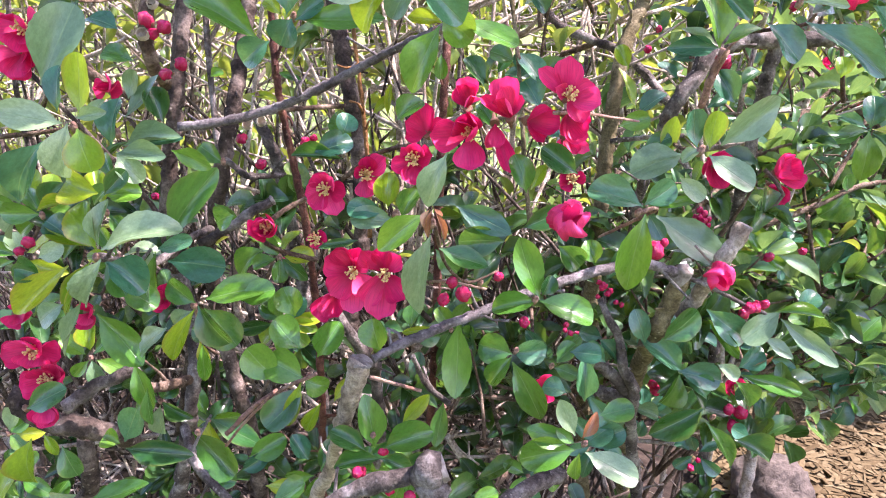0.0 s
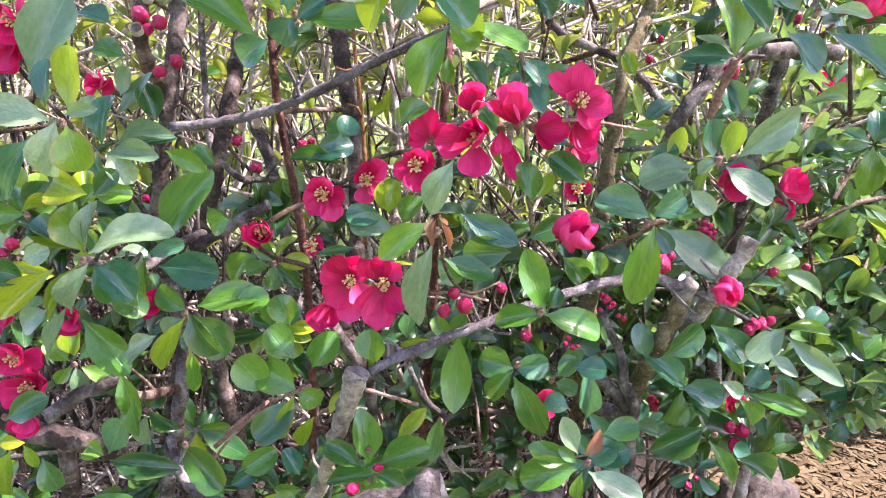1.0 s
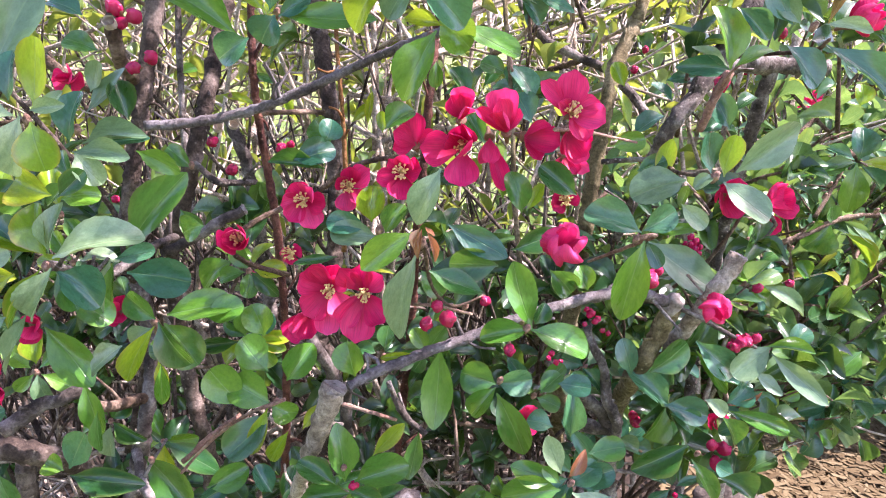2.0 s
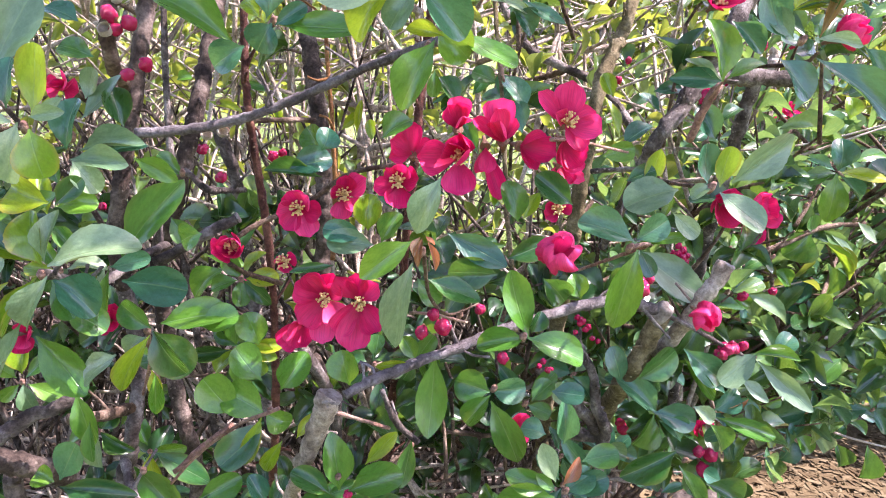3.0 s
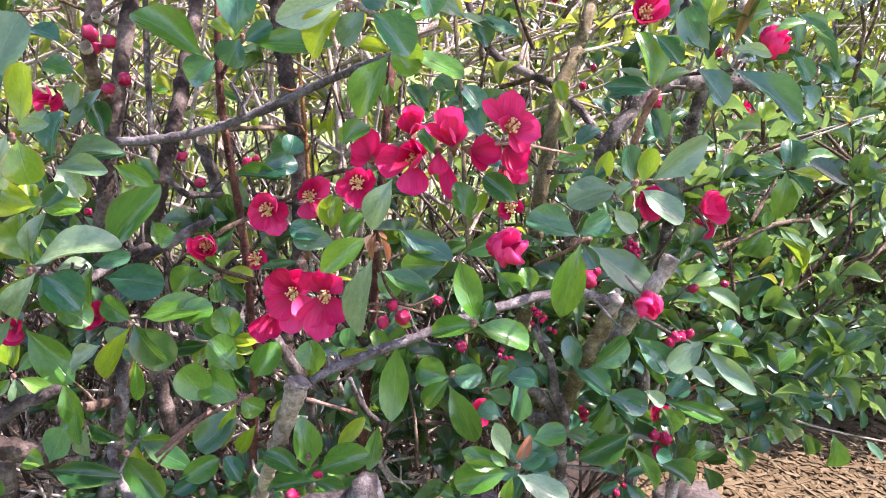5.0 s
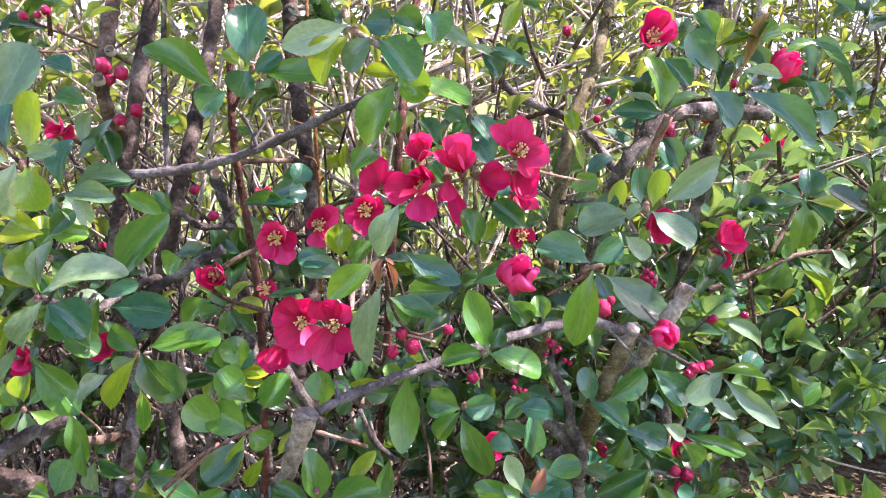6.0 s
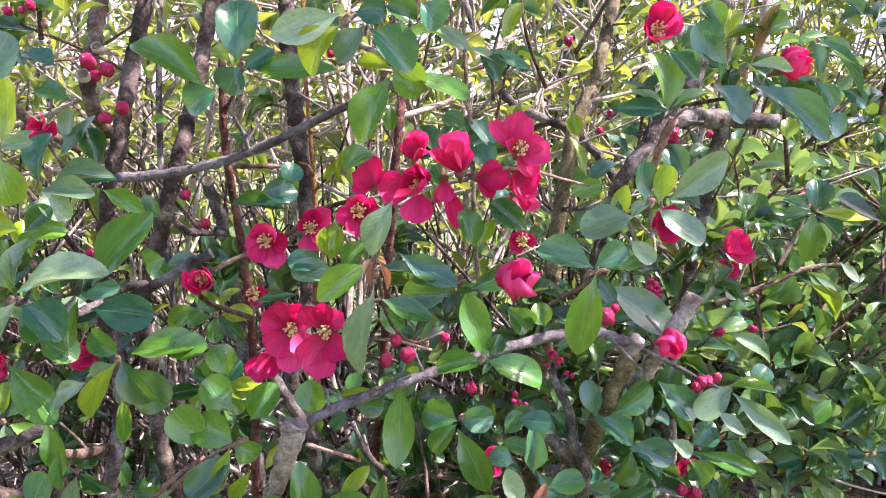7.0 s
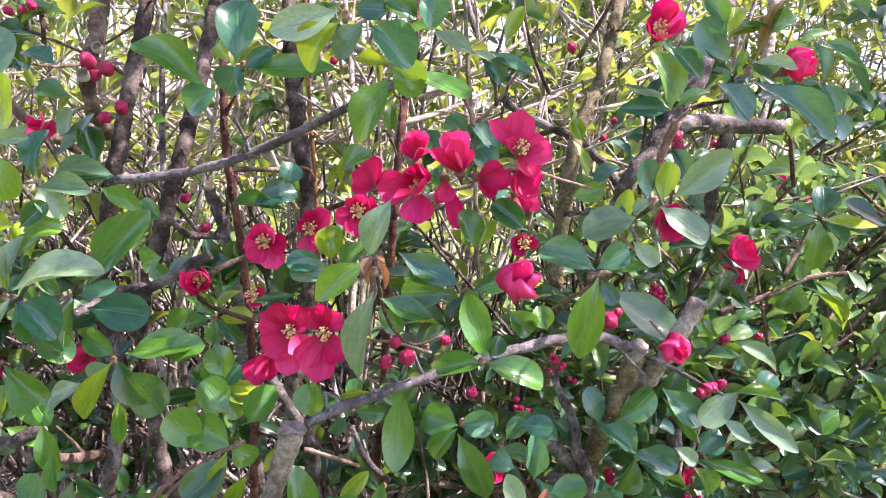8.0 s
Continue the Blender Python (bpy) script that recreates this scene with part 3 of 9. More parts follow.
branch(QUINCE, [(-0.0962, 0.8517, 1.1817), (-0.0764, 0.7891, 1.0423), (-0.0643, 0.7667, 0.9671), (-0.057, 0.757, 0.8999), (-0.0556, 0.7577, 0.8331)], 0.0018, 0.0024, BARK_ORANGE, label="thin orange-brown twig")
branch(QUINCE, [(0.0271, 0.8635, 1.2107), (0.0155, 0.7921, 1.0446), (0.013, 0.765, 0.9899), (0.0119, 0.76, 0.9388), (0.0097, 0.763, 0.8453), (0.0091, 0.7774, 0.7203), (-0.003, 0.795, 0.3452), (0.0041, 0.8338, -0.03)], 0.0039, 0.0043, BARK_RED, "stem")
branch(QUINCE_TWO, [(0.2695, 1.0005, 1.2985), (0.2117, 0.8531, 1.0923), (0.2019, 0.8416, 1.0548), (0.1836, 0.8178, 1.0123), (0.1747, 0.8, 0.9543), (0.1695, 0.7891, 0.8839), (0.1711, 0.8018, 0.8223), (0.1802, 0.8569, 0.6926), (0.1945, 0.9082, 0.5158), (0.2171, 0.9056, 0.2429), (0.2, 0.9054, -0.03)], 0.0060, 0.0088, BARK_GREEN, "stem", knots=3)
branch(QUINCE_TWO, [(0.3606, 0.8868, 1.2605), (0.2797, 0.749, 1.0879), (0.2515, 0.7237, 1.0411), (0.2238, 0.7002, 1.0001), (0.206, 0.6921, 0.9751), (0.2011, 0.7052, 0.9497), (0.2082, 0.7738, 0.8994), (0.2136, 0.8407, 0.8436)], 0.0091, 0.0042, BARK_GREY, "limb", knots=2, label="thick grey limb with dark bark patches")
branch(QUINCE_TWO, [(0.3247, 0.8000, 1.0271), (0.3197, 0.8050, 0.9845), (0.3254, 0.8401, 0.9017), (0.3331, 0.8761, 0.8127), (0.3404, 0.9068, 0.7063), (0.3493, 0.9045, 0.3382), (0.3314, 0.9041, -0.03)], 0.0068, 0.0056, BARK_GREY, "stem")
branch(QUINCE_TWO, [(0.2516, 0.7400, 1.0206), (0.2835, 0.7700, 1.0273), (0.3247, 0.8000, 1.0271), (0.3747, 0.8000, 1.0282)], 0.0078, 0.0072, BARK_GREY, "limb", knots=3, cut=True)

# long crossing branches
branch(QUINCE, [(-0.1892, 0.6338, 0.9523), (-0.1526, 0.6365, 0.9583), (-0.1092, 0.6413, 0.9707), (-0.0644, 0.6385, 0.9924), (-0.0284, 0.6244, 1.012), (0.0083, 0.5887, 1.0293), (0.033, 0.5613, 1.0403)], 0.0038, 0.0031, BARK_LILAC, knots=2)
branch(QUINCE, [(-0.1185, 0.6803, 0.9625), (-0.0944, 0.702, 0.963), (-0.0735, 0.7232, 0.9622)], 0.0024, 0.0020, BARK_BROWN)
branch(QUINCE, [(-0.0216, 0.4954, 0.827), (-0.0008, 0.5085, 0.834), (0.021, 0.5213, 0.8399), (0.0475, 0.5345, 0.8467), (0.0695, 0.5518, 0.8505), (0.1096, 0.5758, 0.8576), (0.1504, 0.5992, 0.8623), (0.1796, 0.6149, 0.86), (0.2037, 0.6277, 0.8487)], 0.0030, 0.0042, BARK_LILAC, knots=2)
branch(QUINCE_TWO, [(0.2122, 0.6361, 0.8447), (0.205, 0.6393, 0.8179), (0.1974, 0.6534, 0.7787), (0.2037, 0.7248, 0.7032), (0.223, 0.821, 0.5705), (0.2404, 0.8632, 0.4667), (0.2463, 0.8787, 0.2184), (0.2413, 0.8648, -0.03)], 0.0076, 0.0076, BARK_GREEN, "stem", knots=1, label="pruned stem with a weathered grey top")
branch(QUINCE_TWO, [(0.204, 0.6305, 0.8406), (0.2095, 0.6278, 0.8484), (0.2121, 0.6263, 0.8537)], 0.0072, 0.0061, CUTWOOD, "stub", knots=1, cut=True)
branch(QUINCE_TWO, [(0.2142, 0.6321, 0.8452), (0.2395, 0.6297, 0.835), (0.2662, 0.6366, 0.8212), (0.2936, 0.6439, 0.8085)], 0.0020, 0.0016, BARK_GREY)
branch(QUINCE_TWO, [(0.2222, 0.6605, 0.8001), (0.2353, 0.6373, 0.8432), (0.2449, 0.634, 0.8661), (0.255, 0.6353, 0.887)], 0.0062, 0.0069, BARK_PALE, "stub", cut=True)
branch(QUINCE, [(-0.0509, 0.5336, 0.7482), (-0.0466, 0.5283, 0.7651), (-0.0367, 0.5175, 0.7975), (-0.0321, 0.513, 0.8168)], 0.0047, 0.0080, BARK_TAN_SUNLIT, "stub", cut=True, label="grey-brown pruned stub with a broad sawn top")
branch(QUINCE, [(-0.0509, 0.5336, 0.7482), (-0.0626, 0.5611, 0.702), (-0.0857, 0.6131, 0.5994), (-0.0612, 0.6962, 0.2847), (-0.0386, 0.7599, -0.03)], 0.0046, 0.0076, BARK_TAN_SUNLIT, "stem")
branch(QUINCE, [(-0.1556, 0.5701, 0.8772), (-0.1321, 0.57, 0.8925), (-0.1149, 0.569, 0.905), (-0.1015, 0.5715, 0.9122)], 0.0036, 0.0036, BARK_GREY, "stub", cut=True)
branch(QUINCE, [(-0.1091, 0.5762, 0.8937), (-0.0954, 0.5895, 0.9022), (-0.0789, 0.6026, 0.9096), (-0.061, 0.6109, 0.9183), (-0.0331, 0.5928, 0.9426), (-0.0002, 0.5564, 0.9576)], 0.0019, 0.0017, BARK_BROWN)
branch(QUINCE, [(-0.1011, 0.5435, 0.8886), (-0.0939, 0.5612, 0.8774), (-0.0752, 0.5886, 0.863)], 0.0016, 0.0019, BARK_BROWN)
branch(QUINCE, [(-0.2205, 0.4795, 0.7905), (-0.2058, 0.4883, 0.8012), (-0.1895, 0.4912, 0.8093), (-0.1774, 0.4981, 0.8138)], 0.0050, 0.0041, BARK_GREY, "stub", cut=True)
branch(QUINCE, [(-0.263, 0.4944, 0.7915), (-0.2388, 0.4948, 0.7734), (-0.2182, 0.4985, 0.7666), (-0.2039, 0.5196, 0.7488), (-0.2178, 0.5776, 0.6999)], 0.0082, 0.0064, BARK_DARK, "limb")
branch(QUINCE, [(-0.2251, 0.5091, 0.7505), (-0.2295, 0.5172, 0.7085), (-0.2742, 0.5747, 0.5913), (-0.192, 0.6412, 0.2807), (-0.1234, 0.7426, -0.03)], 0.0058, 0.0078, BARK_DARK, "stem")
branch(QUINCE, [(-0.2179, 0.5739, 0.7569), (-0.2015, 0.5933, 0.7506), (-0.1951, 0.6315, 0.738)], 0.0038, 0.0047, BARK_BROWN)
branch(QUINCE, [(-0.0649, 0.4448, 0.7323), (-0.0368, 0.447, 0.7545), (-0.0164, 0.4506, 0.7646), (0.0043, 0.4524, 0.7688), (0.018, 0.4575, 0.7673)], 0.0050, 0.0056, BARK_GREY, "stub", knots=3, label="gnarled grey pruned limb near the ground")
branch(QUINCE_TWO, [(0.151, 0.653, 0.8157), (0.1592, 0.6485, 0.8), (0.1703, 0.6479, 0.7801), (0.174, 0.6464, 0.7574), (0.1866, 0.6503, 0.7346), (0.1961, 0.6851, 0.6764), (0.2188, 0.7195, 0.5808), (0.2491, 0.751, 0.4753), (0.2594, 0.7611, 0.2226), (0.2492, 0.7639, -0.03)], 0.0029, 0.0074, BARK_GREY, "stem", knots=6, label="gnarled grey-brown stem with rough spurs")
branch(QUINCE_TWO, [(0.1239, 0.6532, 0.7838), (0.1397, 0.6541, 0.7683), (0.1656, 0.6538, 0.7481), (0.1829, 0.6592, 0.7299)], 0.0034, 0.0054, BARK_GREY, knots=3)
branch(QUINCE_TWO, [(0.1903, 0.667, 0.7206), (0.1722, 0.6755, 0.7154), (0.1618, 0.6766, 0.7201)], 0.0059, 0.0046, BARK_GREY, knots=2)
branch(QUINCE, [(0.0095, 0.4522, 0.7679), (0.0182, 0.4493, 0.775), (0.0257, 0.4504, 0.7778)], 0.0055, 0.0060, BARK_GREY, "knob", knots=6, cut=True)
branch(QUINCE, [(0.0131, 0.4519, 0.7667), (0.022, 0.4467, 0.7659), (0.0283, 0.4455, 0.7614)], 0.0047, 0.0055, BARK_GREY, "knob", knots=6, cut=True)
branch(QUINCE, [(-0.0298, 0.5464, 0.7887), (-0.0112, 0.5455, 0.7845), (0.0069, 0.5537, 0.7756)], 0.0016, 0.0012, BARK_PINK)
branch(QUINCE, [(-0.0002, 0.561, 0.8001), (0.0105, 0.5644, 0.7759), (0.0279, 0.5606, 0.7621)], 0.0019, 0.0025, BARK_GREY, knots=1)
branch(QUINCE, [(-0.071, 0.6345, 0.8069), (-0.0563, 0.6288, 0.7872), (-0.0439, 0.6408, 0.7565), (-0.0369, 0.6658, 0.7004), (-0.0347, 0.7059, 0.3352), (-0.0166, 0.7836, -0.03)], 0.0042, 0.0058, BARK_GREY, "stem")
branch(QUINCE, [(0.0864, 0.5148, 0.9858), (0.1066, 0.5356, 0.9839), (0.1264, 0.5658, 0.9786), (0.1582, 0.6061, 0.9709)], 0.0013, 0.0009, BARK_PINK)
branch(QUINCE_TWO, [(0.157, 0.7017, 0.9416), (0.1858, 0.7035, 0.9451), (0.2195, 0.7051, 0.9478)], 0.0022, 0.0022, BARK_GREY)
branch(QUINCE_TWO, [(0.2165, 0.6127, 1.0225), (0.211, 0.6179, 1.0055), (0.2089, 0.6309, 0.9797)], 0.0036, 0.0029, BARK_PINK)
branch(QUINCE, [(-0.2192, 0.4508, 0.9718), (-0.2009, 0.4519, 0.974), (-0.1795, 0.4535, 0.9775)], 0.0014, 0.0011, BARK_BROWN, label="brown leafy twig")
branch(QUINCE, [(0.0582, 0.7905, 1.1739), (0.0684, 0.7366, 1.0641), (0.0729, 0.7034, 1.0232), (0.0782, 0.6658, 0.9676), (0.0811, 0.6305, 0.9197), (0.0861, 0.5975, 0.8792), (0.0862, 0.5576, 0.8511)], 0.0019, 0.0019, BARK_GREEN)
branch(QUINCE, [(0.0626, 0.6863, 1.0366), (0.0708, 0.682, 1.0216), (0.0749, 0.6782, 1.0087)], 0.0020, 0.0011, BARK_PINK)
branch(QUINCE, [(-0.2813, 0.6103, 1.0206), (-0.2571, 0.6155, 1.0011), (-0.2362, 0.6215, 0.9848), (-0.2188, 0.6386, 0.9709)], 0.0045, 0.0031, BARK_BROWN)
branch(QUINCE, [(-0.1964, 0.6391, 1.1089), (-0.1872, 0.5901, 1.0496), (-0.1837, 0.5719, 1.024), (-0.1833, 0.5767, 1.0052), (-0.1917, 0.6229, 0.9859)], 0.0052, 0.0045, BARK_BROWN, "spur", knots=2)
branch(QUINCE, [(-0.171, 0.6678, 0.9253), (-0.1537, 0.6558, 0.9187), (-0.142, 0.6539, 0.9115), (-0.1214, 0.6844, 0.907)], 0.0032, 0.0023, BARK_GREY, knots=2)
branch(QUINCE, [(-0.1879, 0.8581, 0.934), (-0.1718, 0.8491, 0.9028), (-0.1633, 0.8586, 0.8645), (-0.1577, 0.8795, 0.7949), (-0.0997, 0.8786, 0.3825), (-0.071, 0.8798, -0.03)], 0.0059, 0.0072, BARK_GREY, "stem")
branch(QUINCE_TWO, [(0.1967, 0.6951, 0.951), (0.1984, 0.6419, 0.9478), (0.1687, 0.4908, 0.9689)], 0.0018, 0.0012, BARK_BROWN)
branch(QUINCE_TWO, [(0.2393, 0.6686, 1.0328), (0.2381, 0.6172, 1.0358), (0.2485, 0.5667, 1.0405), (0.2484, 0.5479, 1.0474)], 0.0018, 0.0011, BARK_BROWN)
branch(QUINCE, [(0.0177, 0.4637, 0.9261), (0.0242, 0.4954, 0.8924), (0.039, 0.5307, 0.8695), (0.0582, 0.543, 0.8741)], 0.0012, 0.0009, BARK_BROWN)
branch(QUINCE, [(0.0132, 0.5112, 0.8761), (0.0278, 0.5114, 0.8758), (0.0505, 0.5297, 0.8654)], 0.0011, 0.0009, BARK_PINK)
branch(QUINCE_TWO, [(0.149, 0.5383, 0.9201), (0.1626, 0.5487, 0.9191), (0.143, 0.639, 0.8738)], 0.0017, 0.0012, BARK_PINK)
branch(QUINCE, [(-0.1774, 0.4618, 0.9013), (-0.1696, 0.5082, 0.8813), (-0.1584, 0.562, 0.8854), (-0.1607, 0.6119, 0.8779)], 0.0029, 0.0028, BARK_GREY)
branch(QUINCE, [(-0.1412, 0.5111, 0.854), (-0.16, 0.5687, 0.8041), (-0.1873, 0.6348, 0.7483)], 0.0012, 0.0011, BARK_PINK)
branch(QUINCE, [(-0.0633, 0.5187, 0.8035), (-0.0906, 0.5328, 0.7832), (-0.122, 0.5528, 0.7482), (-0.1442, 0.5636, 0.7167)], 0.0014, 0.0011, BARK_PINK)
branch(QUINCE, [(-0.1297, 0.5222, 0.7514), (-0.1103, 0.5286, 0.7712), (-0.0969, 0.5416, 0.7784)], 0.0018, 0.0016, BARK_PINK)
branch(QUINCE, [(-0.1845, 0.5846, 0.7202), (-0.1611, 0.5417, 0.7148), (-0.1354, 0.519, 0.7069), (-0.1227, 0.5159, 0.6955)], 0.0038, 0.0029, BARK_GREY, knots=1)
branch(QUINCE, [(0.0241, 0.7491, 0.6255), (0.0455, 0.7414, 0.5981), (0.0799, 0.7496, 0.5535), (0.1064, 0.7606, 0.5187)], 0.0038, 0.0045, BARK_PALE)
branch(QUINCE, [(0.0688, 0.5737, 0.6637), (0.0974, 0.5969, 0.6692), (0.1231, 0.6185, 0.6693)], 0.0062, 0.0077, BARK_GREY, knots=1)
branch(QUINCE, [(0.0572, 0.744, 0.6749), (0.0972, 0.744, 0.6716), (0.1398, 0.7627, 0.6609)], 0.0026, 0.0026, BARK_BROWN)
branch(QUINCE, [(0.0779, 0.8187, 0.5057), (0.1195, 0.8854, 0.5501), (0.1625, 0.946, 0.5742)], 0.0041, 0.0036, BARK_BROWN)

# leaves: tufts of the upper twigs
tuft = shoot(QUINCE, (-0.1796, 0.4537, 0.9781))
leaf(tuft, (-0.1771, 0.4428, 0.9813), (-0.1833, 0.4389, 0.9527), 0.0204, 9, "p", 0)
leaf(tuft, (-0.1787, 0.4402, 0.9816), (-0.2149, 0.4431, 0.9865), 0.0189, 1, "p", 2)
leaf(tuft, (-0.1938, 0.4479, 0.9704), (-0.2161, 0.4429, 0.9383), 0.0210, -6, "b", 4)
leaf(tuft, (-0.1679, 0.4344, 0.9800), (-0.1616, 0.4312, 0.9580), 0.0213, -8, "y", 0)
leaf(tuft, (-0.1670, 0.4362, 0.9871), (-0.1639, 0.4388, 1.0182), 0.0185, -4, "y", 2)
leaf(tuft, (-0.1694, 0.4454, 0.9848), (-0.1570, 0.4465, 0.9932), 0.0084, -4, "p", 2)
leaf(tuft, (-0.1670, 0.4324, 0.9856), (-0.1526, 0.4336, 0.9896), 0.0082, 15, "p", 1)
leaf(tuft, (-0.1835, 0.4461, 0.9870), (-0.1832, 0.4481, 1.0108), 0.0150, -12, "b", 0)
leaf(tuft, (-0.1960, 0.4557, 0.9994), (-0.1767, 0.4595, 1.0420), 0.0271, 0, "p", 5)
leaf(tuft, (-0.1671, 0.4482, 0.9425), (-0.1879, 0.4499, 0.9485), 0.0207, -18, "y", 3)
leaf(tuft, (-0.1637, 0.4473, 0.9420), (-0.1515, 0.4487, 0.9559), 0.0114, 13, "g", 5)
leaf(tuft, (-0.1591, 0.4575, 0.9624), (-0.1456, 0.4550, 0.9495), 0.0151, -5, "p", 4)
leaf(tuft, (-0.1621, 0.4616, 0.9622), (-0.1325, 0.4579, 0.9633), 0.0123, -14, "p", 5)
leaf(tuft, (-0.1638, 0.4623, 0.9669), (-0.1627, 0.4644, 0.9925), 0.0196, -10, "b", 4)
tuft = shoot(QUINCE, (-0.178, 0.5028, 0.9677))
leaf(tuft, (-0.1643, 0.4784, 0.9639), (-0.1330, 0.4809, 0.9725), 0.0150, -14, "p", 3)
leaf(tuft, (-0.1541, 0.4816, 0.9651), (-0.1315, 0.4834, 0.9693), 0.0090, 5, "b", 0)
leaf(tuft, (-0.1371, 0.4802, 0.9619), (-0.1135, 0.4769, 0.9527), 0.0118, 6, "f", 5)
leaf(tuft, (-0.1801, 0.5202, 0.9747), (-0.1561, 0.5229, 0.9997), 0.0172, -18, "p", 2)
leaf(tuft, (-0.1573, 0.5235, 0.9719), (-0.1643, 0.5254, 0.9938), 0.0178, 20, "g", 3)
leaf(tuft, (-0.1783, 0.5230, 0.9860), (-0.1729, 0.5245, 1.0035), 0.0139, -3, "p", 2)
leaf(tuft, (-0.1698, 0.5150, 1.0100), (-0.1895, 0.5167, 1.0155), 0.0152, -3, "g", 5)
leaf(tuft, (-0.1768, 0.5135, 1.0282), (-0.1950, 0.5152, 1.0356), 0.0176, 18, "b", 5)
tuft = shoot(QUINCE, (-0.1767, 0.4571, 0.9028))
leaf(tuft, (-0.0970, 0.4628, 0.9286), (-0.1084, 0.4612, 0.9244), 0.0153, -11, "g", 4)
leaf(tuft, (-0.1654, 0.4538, 0.9395), (-0.1473, 0.4552, 0.9438), 0.0181, 1, "f", 3)
leaf(tuft, (-0.1754, 0.4562, 0.9076), (-0.1853, 0.4584, 0.9338), 0.0194, -18, "y", 1)
leaf(tuft, (-0.1729, 0.4532, 0.9102), (-0.1696, 0.4553, 0.9371), 0.0111, -16, "p", 1)
leaf(tuft, (-0.1733, 0.4570, 0.9071), (-0.1326, 0.4604, 0.9256), 0.0276, -18, "p", 4)
leaf(tuft, (-0.1795, 0.4583, 0.9084), (-0.2107, 0.4608, 0.9185), 0.0053, -24, "y", 3)
leaf(tuft, (-0.1916, 0.4615, 0.9108), (-0.2070, 0.4630, 0.9227), 0.0175, 14, "b", 0)
leaf(tuft, (-0.1779, 0.4553, 0.9373), (-0.2066, 0.4514, 0.9316), 0.0066, 8, "y", 3)
leaf(tuft, (-0.1768, 0.4529, 0.9026), (-0.1986, 0.4478, 0.8666), 0.0104, 10, "y", 1)
leaf(tuft, (-0.1955, 0.4612, 0.8955), (-0.2323, 0.4554, 0.8659), 0.0177, -9, "y", 0)
leaf(tuft, (-0.1691, 0.4474, 0.9051), (-0.1822, 0.4437, 0.8777), 0.0182, 0, "p", 3)
leaf(tuft, (-0.1839, 0.4488, 0.8790), (-0.1975, 0.4444, 0.8448), 0.0174, 21, "p", 5)
leaf(tuft, (-0.1680, 0.4512, 0.9020), (-0.1458, 0.4478, 0.8873), 0.0213, -16, "b", 3)
leaf(tuft, (-0.1688, 0.4515, 0.9018), (-0.1571, 0.4487, 0.8831), 0.0147, 1, "g", 2)
leaf(tuft, (-0.2274, 0.4588, 0.8933), (-0.2136, 0.4571, 0.8913), 0.0167, 5, "g", 3)
leaf(tuft, (-0.2075, 0.4518, 0.9031), (-0.1937, 0.4529, 0.9093), 0.0130, 19, "p", 0)
leaf(tuft, (-0.1946, 0.4482, 0.8763), (-0.2092, 0.4460, 0.8654), 0.0168, -5, "p", 5)
leaf(tuft, (-0.1481, 0.4900, 0.9049), (-0.1168, 0.4941, 0.9497), 0.0217, 3, "g", 5)
leaf(tuft, (-0.1578, 0.4911, 0.8978), (-0.1629, 0.4871, 0.8658), 0.0134, 15, "p", 5)
leaf(tuft, (-0.1520, 0.4816, 0.8995), (-0.1544, 0.4787, 0.8758), 0.0069, 16, "f", 0)
leaf(tuft, (-0.1556, 0.4923, 0.8975), (-0.1328, 0.4941, 0.9023), 0.0142, -11, "b", 2)
tuft = shoot(QUINCE, (-0.1402, 0.5065, 0.8558))
leaf(tuft, (-0.1344, 0.5129, 0.8575), (-0.0964, 0.5159, 0.8685), 0.0237, -11, "f", 0)
leaf(tuft, (-0.1108, 0.5130, 0.8574), (-0.0900, 0.5147, 0.8670), 0.0203, -6, "f", 0)
leaf(tuft, (-0.1598, 0.5800, 0.8241), (-0.1342, 0.5754, 0.7970), 0.0295, 4, "g", 2)
leaf(tuft, (-0.1795, 0.4921, 0.8712), (-0.1574, 0.4891, 0.8617), 0.0212, -15, "g", 0)
leaf(tuft, (-0.1468, 0.4861, 0.8921), (-0.1083, 0.4814, 0.8906), 0.0241, 13, "b", 2)
leaf(tuft, (-0.1309, 0.4851, 0.8656), (-0.1493, 0.4868, 0.8775), 0.0179, -21, "g", 0)
leaf(tuft, (-0.1312, 0.4894, 0.8622), (-0.1141, 0.4855, 0.8364), 0.0213, 17, "g", 1)
leaf(tuft, (-0.1292, 0.4780, 0.8645), (-0.1479, 0.4733, 0.8290), 0.0123, -6, "y", 4)
leaf(tuft, (-0.1337, 0.4845, 0.8603), (-0.1466, 0.4825, 0.8502), 0.0141, 8, "p", 1)
leaf(tuft, (-0.1981, 0.4928, 0.8530), (-0.1678, 0.4873, 0.8210), 0.0243, 8, "f", 2)
leaf(tuft, (-0.1509, 0.4860, 0.8477), (-0.1695, 0.4830, 0.8316), 0.0208, 21, "p", 5)
leaf(tuft, (-0.1756, 0.4888, 0.8210), (-0.1655, 0.4847, 0.7884), 0.0167, -5, "f", 5)
leaf(tuft, (-0.1306, 0.4902, 0.8357), (-0.1291, 0.4871, 0.8096), 0.0097, -21, "f", 1)
tuft = shoot(QUINCE, (-0.245, 0.4792, 0.7913))
leaf(tuft, (-0.2492, 0.4676, 0.7534), (-0.2607, 0.4575, 0.7345), 0.0218, 16, "y", 5)
leaf(tuft, (-0.2047, 0.4627, 0.7335), (-0.1617, 0.4664, 0.7448), 0.0202, -40, "f", 2)
